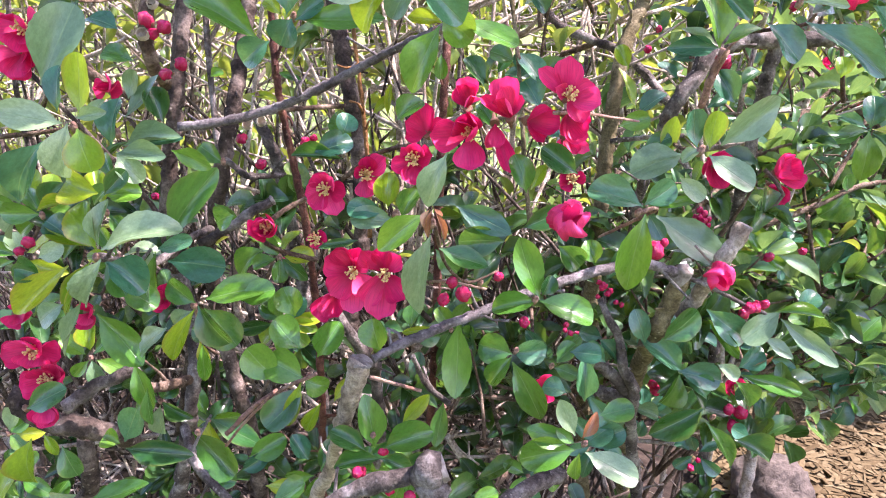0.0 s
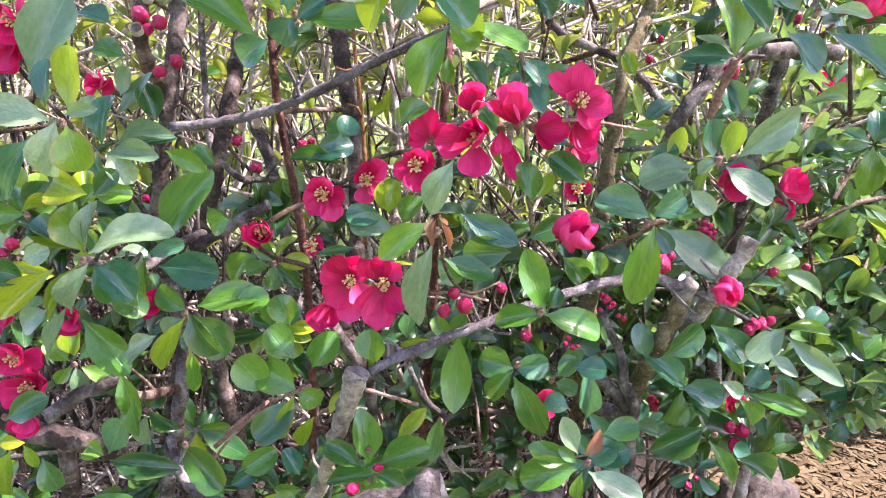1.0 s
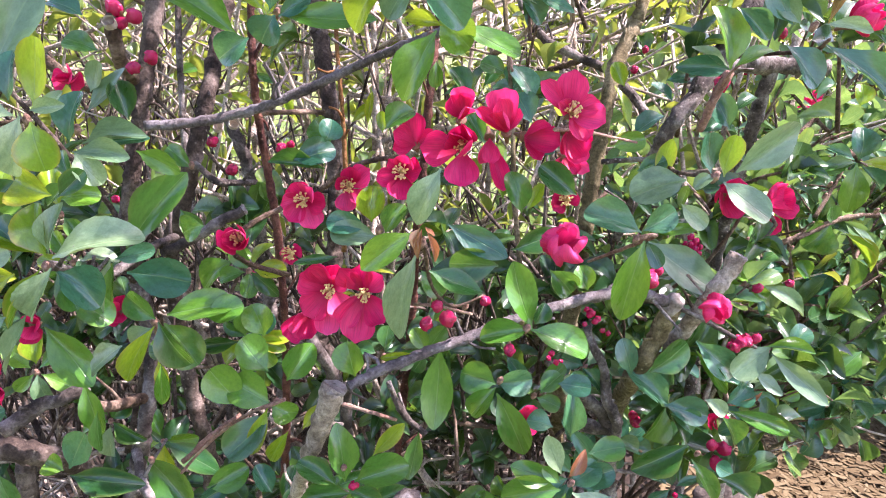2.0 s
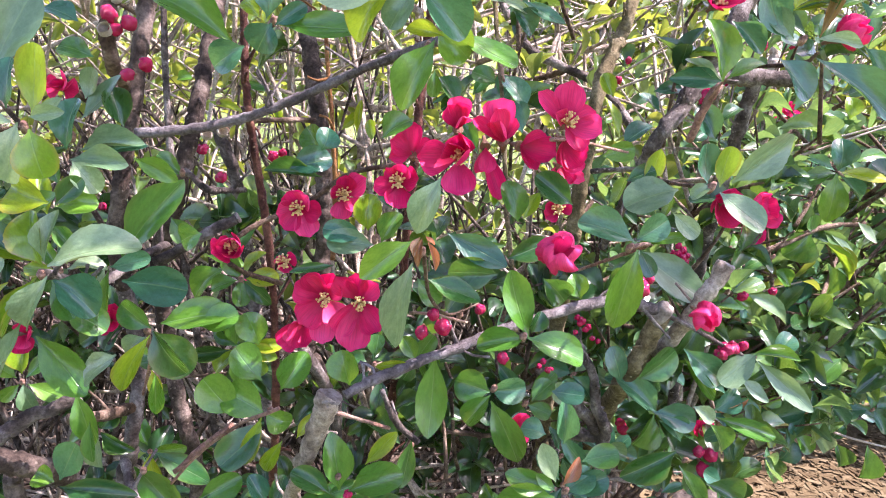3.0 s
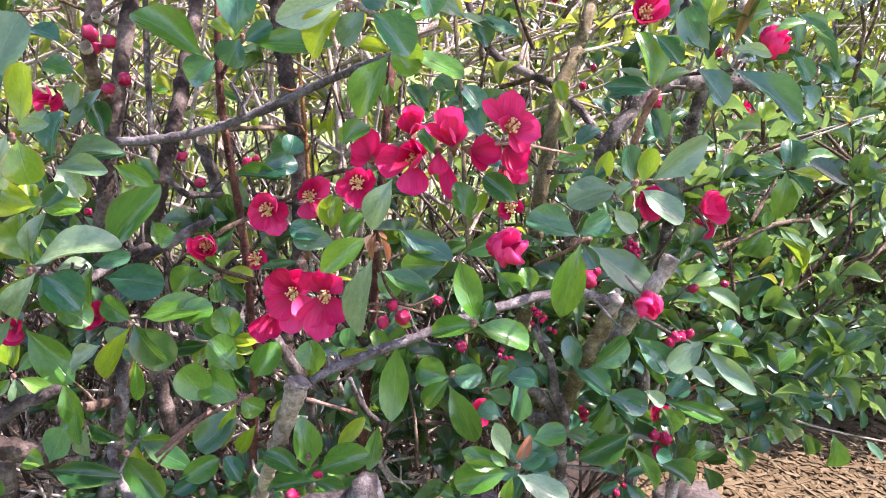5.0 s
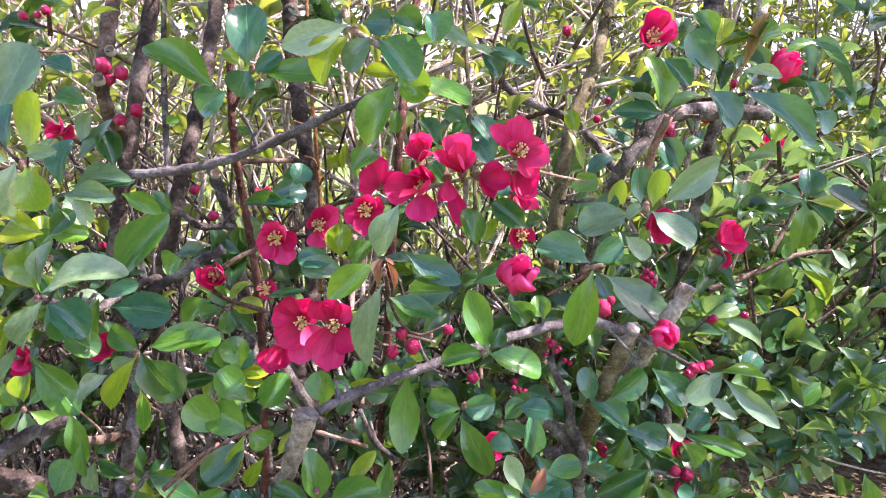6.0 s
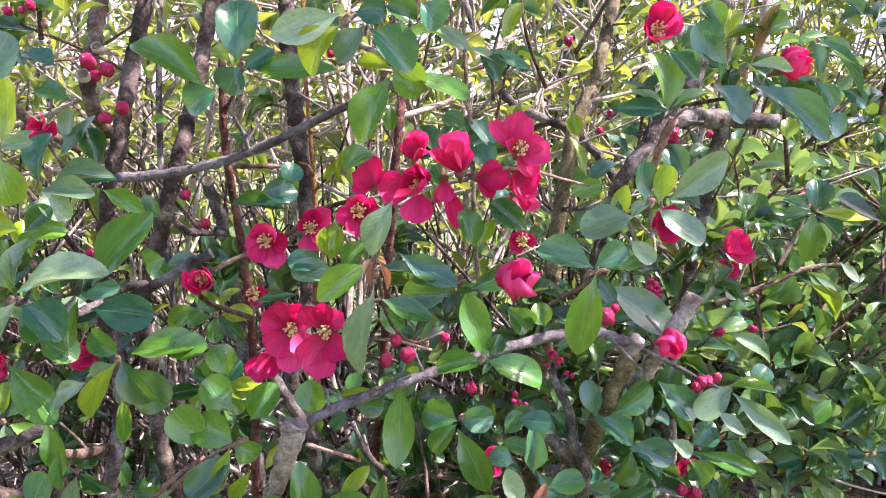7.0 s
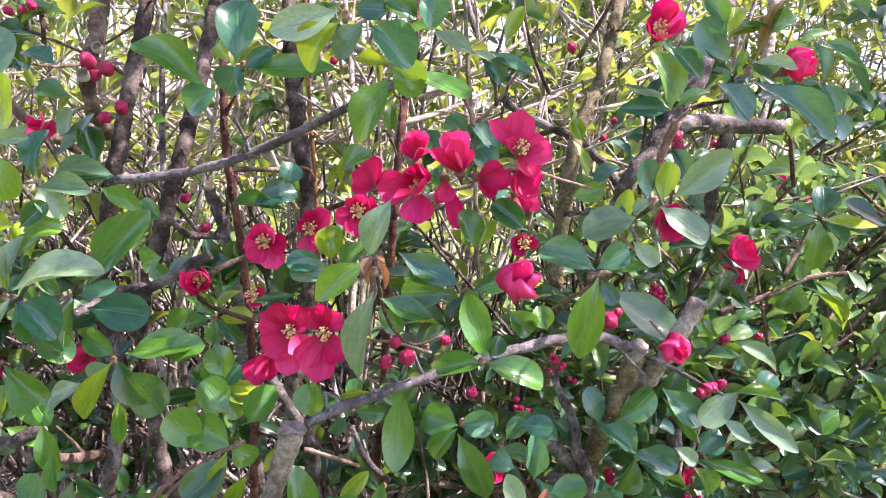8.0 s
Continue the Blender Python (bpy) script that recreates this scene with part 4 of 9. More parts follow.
leaf(tuft, (-0.2181, 0.4378, 0.8141), (-0.1965, 0.4396, 0.8271), 0.0180, 2, "g", 0)
leaf(tuft, (-0.2282, 0.4544, 0.7843), (-0.2355, 0.4507, 0.7507), 0.0197, 5, "y", 4)
leaf(tuft, (-0.2202, 0.4542, 0.7879), (-0.2118, 0.4523, 0.7743), 0.0076, -23, "y", 1)
leaf(tuft, (-0.2094, 0.4540, 0.7799), (-0.2013, 0.4515, 0.7600), 0.0152, -7, "g", 0)
tuft = shoot(QUINCE, (-0.1432, 0.5046, 0.7633))
leaf(tuft, (-0.1914, 0.4981, 0.7525), (-0.1468, 0.4929, 0.7525), 0.0189, -1, "g", 4)
leaf(tuft, (-0.1733, 0.5728, 0.7227), (-0.1392, 0.5673, 0.6893), 0.0292, 17, "f", 2)
leaf(tuft, (-0.1657, 0.5728, 0.6874), (-0.1400, 0.5698, 0.6817), 0.0188, -5, "g", 5)
leaf(tuft, (-0.1869, 0.4889, 0.7633), (-0.1759, 0.4907, 0.7885), 0.0212, 9, "b", 2)
leaf(tuft, (-0.1895, 0.4873, 0.7629), (-0.2013, 0.4882, 0.7674), 0.0150, 12, "f", 3)
leaf(tuft, (-0.1641, 0.4795, 0.8085), (-0.1633, 0.4765, 0.7828), 0.0083, 5, "g", 0)
tuft = shoot(QUINCE, (-0.0702, 0.5272, 0.7978))
leaf(tuft, (-0.0802, 0.5354, 0.8386), (-0.0891, 0.5369, 0.8576), 0.0220, 0, "f", 4)
leaf(tuft, (-0.0924, 0.5264, 0.7941), (-0.1135, 0.5286, 0.8162), 0.0269, 1, "f", 2)
leaf(tuft, (-0.1105, 0.5099, 0.7421), (-0.0852, 0.5119, 0.7560), 0.0185, 12, "f", 0)
leaf(tuft, (-0.0775, 0.5354, 0.8140), (-0.0966, 0.5374, 0.8343), 0.0238, 22, "f", 2)
leaf(tuft, (-0.0650, 0.5326, 0.8097), (-0.0508, 0.5346, 0.8341), 0.0202, 8, "f", 1)
leaf(tuft, (-0.0734, 0.5247, 0.7964), (-0.0568, 0.5226, 0.7911), 0.0164, 16, "f", 4)
leaf(tuft, (-0.0740, 0.5264, 0.7955), (-0.1002, 0.5285, 0.8087), 0.0260, 3, "f", 0)
leaf(tuft, (-0.0741, 0.5186, 0.7968), (-0.0851, 0.5146, 0.7639), 0.0128, -7, "y", 5)
leaf(tuft, (-0.0726, 0.5186, 0.7936), (-0.0968, 0.5141, 0.7632), 0.0239, 16, "g", 2)
leaf(tuft, (-0.0604, 0.5177, 0.7819), (-0.0721, 0.5149, 0.7601), 0.0111, -6, "y", 3)
leaf(tuft, (-0.0526, 0.5247, 0.7800), (-0.0409, 0.5261, 0.7983), 0.0095, -13, "y", 0)
tuft = shoot(QUINCE, (-0.0237, 0.5123, 0.7619))
leaf(tuft, (-0.0967, 0.4997, 0.7264), (-0.0691, 0.4988, 0.7238), 0.0146, -9, "y", 2)
leaf(tuft, (-0.0209, 0.5323, 0.8162), (-0.0285, 0.5339, 0.8377), 0.0246, -19, "f", 0)
leaf(tuft, (-0.0672, 0.5037, 0.7459), (-0.0775, 0.5050, 0.7630), 0.0150, 19, "b", 3)
leaf(tuft, (-0.0223, 0.5124, 0.7515), (-0.0286, 0.5150, 0.7898), 0.0211, 18, "f", 0)
leaf(tuft, (-0.0164, 0.5108, 0.7528), (0.0161, 0.5132, 0.7669), 0.0219, -9, "f", 1)
leaf(tuft, (-0.0277, 0.5092, 0.7509), (-0.0525, 0.5112, 0.7646), 0.0176, 14, "g", 1)
leaf(tuft, (-0.0179, 0.5092, 0.7453), (-0.0510, 0.5053, 0.7405), 0.0151, 18, "g", 3)
leaf(tuft, (-0.0242, 0.5609, 0.7132), (0.0025, 0.5577, 0.7058), 0.0157, -16, "g", 1)

# leaves: the middle tufts
tuft = shoot(QUINCE, (0.0163, 0.4583, 0.9292))
leaf(tuft, (0.0159, 0.4520, 0.9380), (0.0140, 0.4460, 0.9245), 0.0052, 15, "r", 1)
leaf(tuft, (0.0185, 0.4520, 0.9369), (0.0244, 0.4460, 0.9233), 0.0046, -20, "r", 3)
leaf(tuft, (0.0149, 0.4520, 0.9386), (0.0112, 0.4460, 0.9302), 0.0040, 30, "r", 4)
leaf(tuft, (0.0174, 0.4520, 0.9394), (0.0220, 0.4460, 0.9357), 0.0040, -30, "r", 2)
leaf(tuft, (0.0234, 0.4638, 0.9676), (0.0113, 0.4597, 0.9384), 0.0169, 17, "p", 0)
leaf(tuft, (0.0130, 0.5159, 0.9058), (0.0028, 0.5092, 0.8517), 0.0221, 15, "p", 1)
leaf(tuft, (0.0116, 0.4682, 0.9319), (-0.0160, 0.4638, 0.9110), 0.0171, 1, "f", 0)
leaf(tuft, (0.0288, 0.4593, 0.9397), (0.0605, 0.4548, 0.9254), 0.0160, 13, "b", 2)
leaf(tuft, (0.0208, 0.4533, 0.9159), (0.0480, 0.4497, 0.9061), 0.0158, -16, "g", 2)
tuft = shoot(QUINCE, (-0.0102, 0.5231, 0.9175))
leaf(tuft, (-0.0109, 0.5192, 0.9143), (-0.0384, 0.5157, 0.9156), 0.0180, -7, "p", 5)
leaf(tuft, (-0.0150, 0.5265, 0.9209), (-0.0154, 0.5281, 0.9427), 0.0182, 0, "y", 3)
leaf(tuft, (-0.0066, 0.5265, 0.9142), (0.0030, 0.5281, 0.9327), 0.0139, -5, "g", 3)
leaf(tuft, (-0.0169, 0.5192, 0.9192), (-0.0417, 0.5211, 0.9215), 0.0154, -15, "b", 5)
leaf(tuft, (0.0569, 0.4593, 0.9195), (0.0322, 0.4562, 0.9188), 0.0198, -20, "g", 4)
leaf(tuft, (0.0165, 0.5159, 0.8965), (0.0314, 0.5133, 0.8817), 0.0136, 12, "g", 4)
leaf(tuft, (-0.0634, 0.5313, 0.9542), (-0.0406, 0.5333, 0.9636), 0.0210, 4, "b", 4)
leaf(tuft, (-0.0455, 0.5313, 0.9664), (-0.0414, 0.5324, 0.9792), 0.0158, 19, "b", 4)
leaf(tuft, (-0.0446, 0.5313, 0.9504), (-0.0804, 0.5341, 0.9532), 0.0114, 1, "g", 3)
leaf(tuft, (-0.0339, 0.5199, 0.8997), (-0.0601, 0.5165, 0.8948), 0.0077, 0, "g", 5)
tuft = shoot(QUINCE, (0.0797, 0.4893, 0.8743))
leaf(tuft, (0.0812, 0.4898, 0.8730), (0.0535, 0.4864, 0.8684), 0.0170, 8, "f", 3)
leaf(tuft, (0.0825, 0.4910, 0.8729), (0.1170, 0.4867, 0.8645), 0.0227, -13, "f", 0)
leaf(tuft, (0.0829, 0.4898, 0.8738), (0.0664, 0.4927, 0.9127), 0.0210, 17, "f", 2)
leaf(tuft, (0.0726, 0.5125, 0.9362), (0.0652, 0.5143, 0.9594), 0.0152, -1, "f", 4)
leaf(tuft, (0.0753, 0.5125, 0.9382), (0.0836, 0.5138, 0.9543), 0.0093, -4, "y", 2)
leaf(tuft, (0.1035, 0.5125, 0.9493), (0.0812, 0.5145, 0.9645), 0.0178, -14, "g", 3)
leaf(tuft, (0.0843, 0.4910, 0.8761), (0.0900, 0.4920, 0.8885), 0.0122, 16, "g", 3)
tuft = shoot(QUINCE, (0.0739, 0.5416, 0.8163))
leaf(tuft, (0.0326, 0.5391, 0.8372), (0.0326, 0.5328, 0.7829), 0.0231, 5, "f", 2)
leaf(tuft, (0.0711, 0.5391, 0.8145), (0.0478, 0.5407, 0.8198), 0.0249, -13, "g", 0)
leaf(tuft, (0.0720, 0.5444, 0.8130), (0.0950, 0.5417, 0.8173), 0.0206, 17, "b", 1)
leaf(tuft, (0.0708, 0.5348, 0.8143), (0.0546, 0.5318, 0.7948), 0.0167, 11, "f", 3)
leaf(tuft, (0.0710, 0.5305, 0.8124), (0.0932, 0.5252, 0.7703), 0.0219, 9, "f", 5)
leaf(tuft, (0.1118, 0.5393, 0.8176), (0.1331, 0.5368, 0.8165), 0.0169, -5, "b", 2)
leaf(tuft, (0.1101, 0.5305, 0.7905), (0.0936, 0.5317, 0.7948), 0.0157, 20, "b", 0)
tuft = shoot(QUINCE, (0.1199, 0.4993, 0.7694))
leaf(tuft, (0.1139, 0.4993, 0.7641), (0.0777, 0.4951, 0.7580), 0.0239, 2, "f", 4)
leaf(tuft, (0.1113, 0.4997, 0.7707), (0.0812, 0.5017, 0.7769), 0.0173, -11, "g", 5)
leaf(tuft, (0.1134, 0.5007, 0.7740), (0.1005, 0.5026, 0.8000), 0.0149, 9, "p", 2)
leaf(tuft, (0.1195, 0.5007, 0.7679), (0.1365, 0.5022, 0.7817), 0.0190, -11, "b", 0)
leaf(tuft, (0.1219, 0.5016, 0.7657), (0.1461, 0.5035, 0.7788), 0.0174, 9, "b", 2)
leaf(tuft, (0.1179, 0.5007, 0.7721), (0.1274, 0.5020, 0.7898), 0.0083, 10, "r", 4)
leaf(tuft, (0.1135, 0.4997, 0.7682), (0.0998, 0.5008, 0.7785), 0.0091, 10, "f", 2)
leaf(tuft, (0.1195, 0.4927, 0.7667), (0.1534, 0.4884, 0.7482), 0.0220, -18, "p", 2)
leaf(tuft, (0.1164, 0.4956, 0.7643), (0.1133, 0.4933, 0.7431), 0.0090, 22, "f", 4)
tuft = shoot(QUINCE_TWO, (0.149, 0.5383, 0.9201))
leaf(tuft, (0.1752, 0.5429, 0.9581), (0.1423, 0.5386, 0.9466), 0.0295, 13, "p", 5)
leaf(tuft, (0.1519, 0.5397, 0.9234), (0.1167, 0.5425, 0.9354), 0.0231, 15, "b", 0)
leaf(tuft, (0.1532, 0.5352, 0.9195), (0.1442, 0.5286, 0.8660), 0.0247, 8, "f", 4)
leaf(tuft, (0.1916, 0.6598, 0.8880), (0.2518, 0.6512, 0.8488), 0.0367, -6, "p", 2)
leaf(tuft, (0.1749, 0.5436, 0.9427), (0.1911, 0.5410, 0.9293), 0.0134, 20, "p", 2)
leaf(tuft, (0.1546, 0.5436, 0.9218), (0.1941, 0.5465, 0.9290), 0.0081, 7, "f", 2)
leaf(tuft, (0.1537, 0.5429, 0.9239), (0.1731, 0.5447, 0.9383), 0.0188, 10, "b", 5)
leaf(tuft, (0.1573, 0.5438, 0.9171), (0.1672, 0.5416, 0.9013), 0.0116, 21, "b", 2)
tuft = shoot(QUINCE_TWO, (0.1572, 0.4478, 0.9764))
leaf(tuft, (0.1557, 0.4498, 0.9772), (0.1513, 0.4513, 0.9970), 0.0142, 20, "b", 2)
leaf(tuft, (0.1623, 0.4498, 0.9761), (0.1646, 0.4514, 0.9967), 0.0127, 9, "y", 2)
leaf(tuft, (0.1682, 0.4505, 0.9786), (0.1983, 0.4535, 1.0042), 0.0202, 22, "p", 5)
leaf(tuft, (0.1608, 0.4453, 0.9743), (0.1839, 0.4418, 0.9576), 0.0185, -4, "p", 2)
leaf(tuft, (0.1570, 0.4475, 0.9765), (0.1476, 0.4461, 0.9710), 0.0089, 19, "p", 1)
leaf(tuft, (0.1678, 0.4850, 1.0575), (0.1876, 0.4816, 1.0442), 0.0128, 15, "b", 1)
tuft = shoot(QUINCE_TWO, (0.1714, 0.6688, 0.9699))
leaf(tuft, (0.169, 0.6698, 0.9733), (0.1564, 0.6828, 1.0049), 0.0139, 16, "y", 5)
leaf(tuft, (0.1714, 0.6686, 0.969), (0.1928, 0.6761, 0.9877), 0.0221, -30, "b", 0)
leaf(tuft, (0.0937, 0.6729, 0.9896), (0.0773, 0.6834, 1.0129), 0.0256, 12, "b", 5)
leaf(tuft, (0.092, 0.6676, 0.9722), (0.08, 0.6743, 0.9936), 0.0229, 2, "b", 0)
leaf(tuft, (0.095, 0.6611, 0.9506), (0.1064, 0.6682, 0.9613), 0.0202, 21, "b", 4)
leaf(tuft, (0.0587, 0.6613, 0.9541), (0.0444, 0.6704, 0.9751), 0.0169, -8, "g", 3)
leaf(tuft, (0.1930, 0.6608, 0.9365), (0.1996, 0.6633, 0.9687), 0.0162, 0, "y", 2)
leaf(tuft, (0.1558, 0.6652, 0.9591), (0.1800, 0.6671, 0.9663), 0.0174, 19, "f", 2)
leaf(tuft, (0.1759, 0.6608, 0.9424), (0.1975, 0.6625, 0.9517), 0.0173, 4, "g", 2)
leaf(tuft, (0.0731, 0.7000, 1.0674), (0.0389, 0.7031, 1.0842), 0.0183, -8, "p", 5)
leaf(tuft, (0.0693, 0.7000, 1.0699), (0.0917, 0.6968, 1.0617), 0.0103, 4, "p", 0)
leaf(tuft, (0.0791, 0.7000, 1.0620), (0.0974, 0.6970, 1.0486), 0.0206, -5, "b", 1)
leaf(tuft, (0.0854, 0.7000, 1.0700), (0.1197, 0.6949, 1.0540), 0.0137, 3, "b", 2)
leaf(tuft, (0.0963, 0.7000, 1.0779), (0.1087, 0.7028, 1.1093), 0.0160, -1, "y", 0)
leaf(tuft, (0.0724, 0.7000, 1.0060), (0.0518, 0.7017, 1.0139), 0.0183, -10, "f", 5)
leaf(tuft, (0.0776, 0.7000, 0.9924), (0.0876, 0.7016, 1.0102), 0.0206, -22, "b", 3)
leaf(tuft, (0.1669, 0.7000, 1.0029), (0.1571, 0.7016, 1.0208), 0.0149, -19, "y", 3)
tuft = shoot(QUINCE_TWO, (0.2359, 0.5444, 1.054))
leaf(tuft, (0.1859, 0.5300, 1.0258), (0.1766, 0.5331, 1.0616), 0.0253, 9, "f", 1)
leaf(tuft, (0.1855, 0.5300, 1.0261), (0.1553, 0.5260, 1.0257), 0.0140, -21, "b", 1)
leaf(tuft, (0.1850, 0.5300, 1.0274), (0.1631, 0.5320, 1.0375), 0.0114, 5, "p", 5)
leaf(tuft, (0.1884, 0.5300, 1.0277), (0.2107, 0.5321, 1.0417), 0.0131, -15, "f", 4)
leaf(tuft, (0.1816, 0.5300, 1.0735), (0.1732, 0.5314, 1.0881), 0.0201, -22, "y", 0)
leaf(tuft, (0.1970, 0.4850, 1.0513), (0.1836, 0.4871, 1.0731), 0.0200, -10, "b", 2)
leaf(tuft, (0.2016, 0.4850, 1.0516), (0.1875, 0.4866, 1.0652), 0.0120, -22, "p", 0)
leaf(tuft, (0.1978, 0.4850, 1.0693), (0.1867, 0.4866, 1.0845), 0.0120, -14, "g", 4)
leaf(tuft, (0.1994, 0.4850, 1.0665), (0.2014, 0.4864, 1.0825), 0.0152, -21, "y", 4)
leaf(tuft, (0.1992, 0.4850, 1.0658), (0.2230, 0.4871, 1.0748), 0.0104, -17, "g", 4)
leaf(tuft, (0.1977, 0.4850, 1.0652), (0.2202, 0.4869, 1.0722), 0.0064, 9, "y", 4)
leaf(tuft, (0.2206, 0.4850, 1.0679), (0.2364, 0.4865, 1.0771), 0.0128, -10, "g", 3)
leaf(tuft, (0.2151, 0.4850, 1.0526), (0.2280, 0.4882, 1.0881), 0.0080, -18, "r", 3)
leaf(tuft, (0.2132, 0.4850, 1.0527), (0.2381, 0.4814, 1.0517), 0.0072, -10, "p", 5)
leaf(tuft, (0.1960, 0.4850, 1.0413), (0.2164, 0.4812, 1.0231), 0.0200, -17, "b", 5)
leaf(tuft, (0.2161, 0.4850, 1.0427), (0.2629, 0.4774, 1.0164), 0.0180, -15, "b", 5)
leaf(tuft, (0.2407, 0.4850, 1.0130), (0.2412, 0.4860, 1.0248), 0.0104, -11, "y", 4)
leaf(tuft, (0.2381, 0.4850, 1.0646), (0.2573, 0.4867, 1.0726), 0.0104, -20, "f", 0)

# leaves: the tufts along the top
tuft = shoot(QUINCE, (0.0124, 0.5351, 1.0315))
leaf(tuft, (-0.0102, 0.5272, 0.9768), (0.0043, 0.5288, 0.9908), 0.0156, -13, "f", 1)
leaf(tuft, (0.0158, 0.5200, 1.0347), (-0.0026, 0.5141, 0.9964), 0.0232, 15, "f", 0)
leaf(tuft, (0.0166, 0.5200, 1.0396), (0.0350, 0.5169, 1.0270), 0.0232, 22, "f", 3)
leaf(tuft, (0.0299, 0.5200, 1.0389), (0.0618, 0.5151, 1.0225), 0.0206, -16, "f", 2)
leaf(tuft, (0.0171, 0.5200, 1.0184), (0.0173, 0.5179, 1.0036), 0.0086, -9, "f", 5)
tuft = shoot(QUINCE, (-0.0058, 0.4693, 1.0603))
leaf(tuft, (-0.0095, 0.4700, 1.0630), (-0.0435, 0.4647, 1.0479), 0.0202, -17, "p", 2)
leaf(tuft, (-0.0086, 0.4700, 1.0574), (-0.0273, 0.4658, 1.0346), 0.0179, 13, "y", 4)
leaf(tuft, (-0.0014, 0.4700, 1.0644), (0.0145, 0.4678, 1.0651), 0.0163, 22, "b", 0)
leaf(tuft, (0.0136, 0.4700, 1.0682), (0.0306, 0.4676, 1.0647), 0.0163, 2, "g", 1)
leaf(tuft, (0.0028, 0.4700, 1.0576), (-0.0086, 0.4669, 1.0388), 0.0187, 6, "p", 5)
leaf(tuft, (0.0066, 0.4700, 1.0564), (0.0307, 0.4659, 1.0399), 0.0218, 5, "b", 1)
leaf(tuft, (0.0322, 0.4700, 1.0714), (0.0426, 0.4678, 1.0599), 0.0202, -12, "b", 1)
leaf(tuft, (0.0230, 0.4700, 1.0532), (0.0441, 0.4718, 1.0591), 0.0140, -19, "f", 0)
leaf(tuft, (0.0189, 0.4700, 1.0371), (-0.0004, 0.4716, 1.0406), 0.0086, -14, "y", 4)
tuft = shoot(QUINCE, (-0.0825, 0.5686, 1.0378))
leaf(tuft, (-0.1067, 0.5682, 1.0223), (-0.1580, 0.5733, 1.0533), 0.0290, 2, "f", 1)
leaf(tuft, (-0.1001, 0.5703, 1.0213), (-0.1193, 0.5672, 1.0082), 0.0234, -18, "b", 1)
leaf(tuft, (-0.1414, 0.5708, 0.9971), (-0.1329, 0.5696, 1.0008), 0.0075, -9, "f", 1)
leaf(tuft, (-0.0834, 0.5550, 1.0381), (-0.0853, 0.5585, 1.0797), 0.0292, 7, "b", 4)
leaf(tuft, (-0.0774, 0.5550, 1.0364), (-0.0188, 0.5471, 1.0356), 0.0210, 1, "f", 2)
leaf(tuft, (-0.0809, 0.5550, 1.0362), (-0.0895, 0.5525, 1.0201), 0.0237, -14, "b", 1)
leaf(tuft, (-0.0791, 0.5550, 1.0352), (-0.0614, 0.5568, 1.0484), 0.0128, 21, "b", 0)
leaf(tuft, (-0.0881, 0.5550, 1.0385), (-0.0989, 0.5562, 1.0486), 0.0110, -1, "y", 4)
leaf(tuft, (-0.0855, 0.5550, 1.0355), (-0.0834, 0.5558, 1.0444), 0.0073, 7, "y", 4)
tuft = shoot(QUINCE, (-0.2118, 0.5742, 1.0568))
leaf(tuft, (-0.1938, 0.5746, 1.0616), (-0.1752, 0.5735, 1.0733), 0.0106, -18, "y", 4)

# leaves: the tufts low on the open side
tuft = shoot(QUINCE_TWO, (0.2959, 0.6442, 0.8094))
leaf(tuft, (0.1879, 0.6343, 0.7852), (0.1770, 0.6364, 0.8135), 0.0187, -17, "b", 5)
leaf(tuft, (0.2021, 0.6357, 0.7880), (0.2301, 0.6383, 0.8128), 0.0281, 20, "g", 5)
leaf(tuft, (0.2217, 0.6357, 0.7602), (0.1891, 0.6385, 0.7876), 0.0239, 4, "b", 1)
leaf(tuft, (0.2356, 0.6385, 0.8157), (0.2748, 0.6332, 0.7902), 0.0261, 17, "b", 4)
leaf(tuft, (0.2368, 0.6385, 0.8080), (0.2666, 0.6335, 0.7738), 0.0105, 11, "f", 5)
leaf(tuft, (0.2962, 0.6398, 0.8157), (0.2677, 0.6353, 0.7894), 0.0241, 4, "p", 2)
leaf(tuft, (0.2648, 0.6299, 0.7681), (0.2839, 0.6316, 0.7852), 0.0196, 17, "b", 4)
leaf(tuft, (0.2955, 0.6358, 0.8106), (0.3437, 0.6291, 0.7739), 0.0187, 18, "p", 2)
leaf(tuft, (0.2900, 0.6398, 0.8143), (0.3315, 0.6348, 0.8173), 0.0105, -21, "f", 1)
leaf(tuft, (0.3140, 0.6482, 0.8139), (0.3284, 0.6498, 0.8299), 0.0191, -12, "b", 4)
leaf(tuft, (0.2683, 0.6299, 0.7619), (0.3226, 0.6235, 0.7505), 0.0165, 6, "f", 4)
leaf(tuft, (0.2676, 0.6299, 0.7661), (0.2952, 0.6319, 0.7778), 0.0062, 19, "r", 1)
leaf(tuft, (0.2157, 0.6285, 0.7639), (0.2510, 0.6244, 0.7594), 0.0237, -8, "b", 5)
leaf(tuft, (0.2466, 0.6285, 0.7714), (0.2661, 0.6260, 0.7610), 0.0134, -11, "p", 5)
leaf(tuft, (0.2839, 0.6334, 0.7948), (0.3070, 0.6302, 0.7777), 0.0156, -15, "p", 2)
tuft = shoot(QUINCE_TWO, (0.2525, 0.6366, 0.7187))
leaf(tuft, (0.153, 0.6527, 0.7799), (0.173, 0.6479, 0.7619), 0.0182, -12, "b", 3)
leaf(tuft, (0.145, 0.6385, 0.7336), (0.1697, 0.6297, 0.7072), 0.0163, 11, "b", 5)
leaf(tuft, (0.1491, 0.6449, 0.7544), (0.1407, 0.6485, 0.7761), 0.0178, -2, "p", 2)
leaf(tuft, (0.1285, 0.5016, 0.7893), (0.1507, 0.5032, 0.7947), 0.0174, -3, "g", 2)
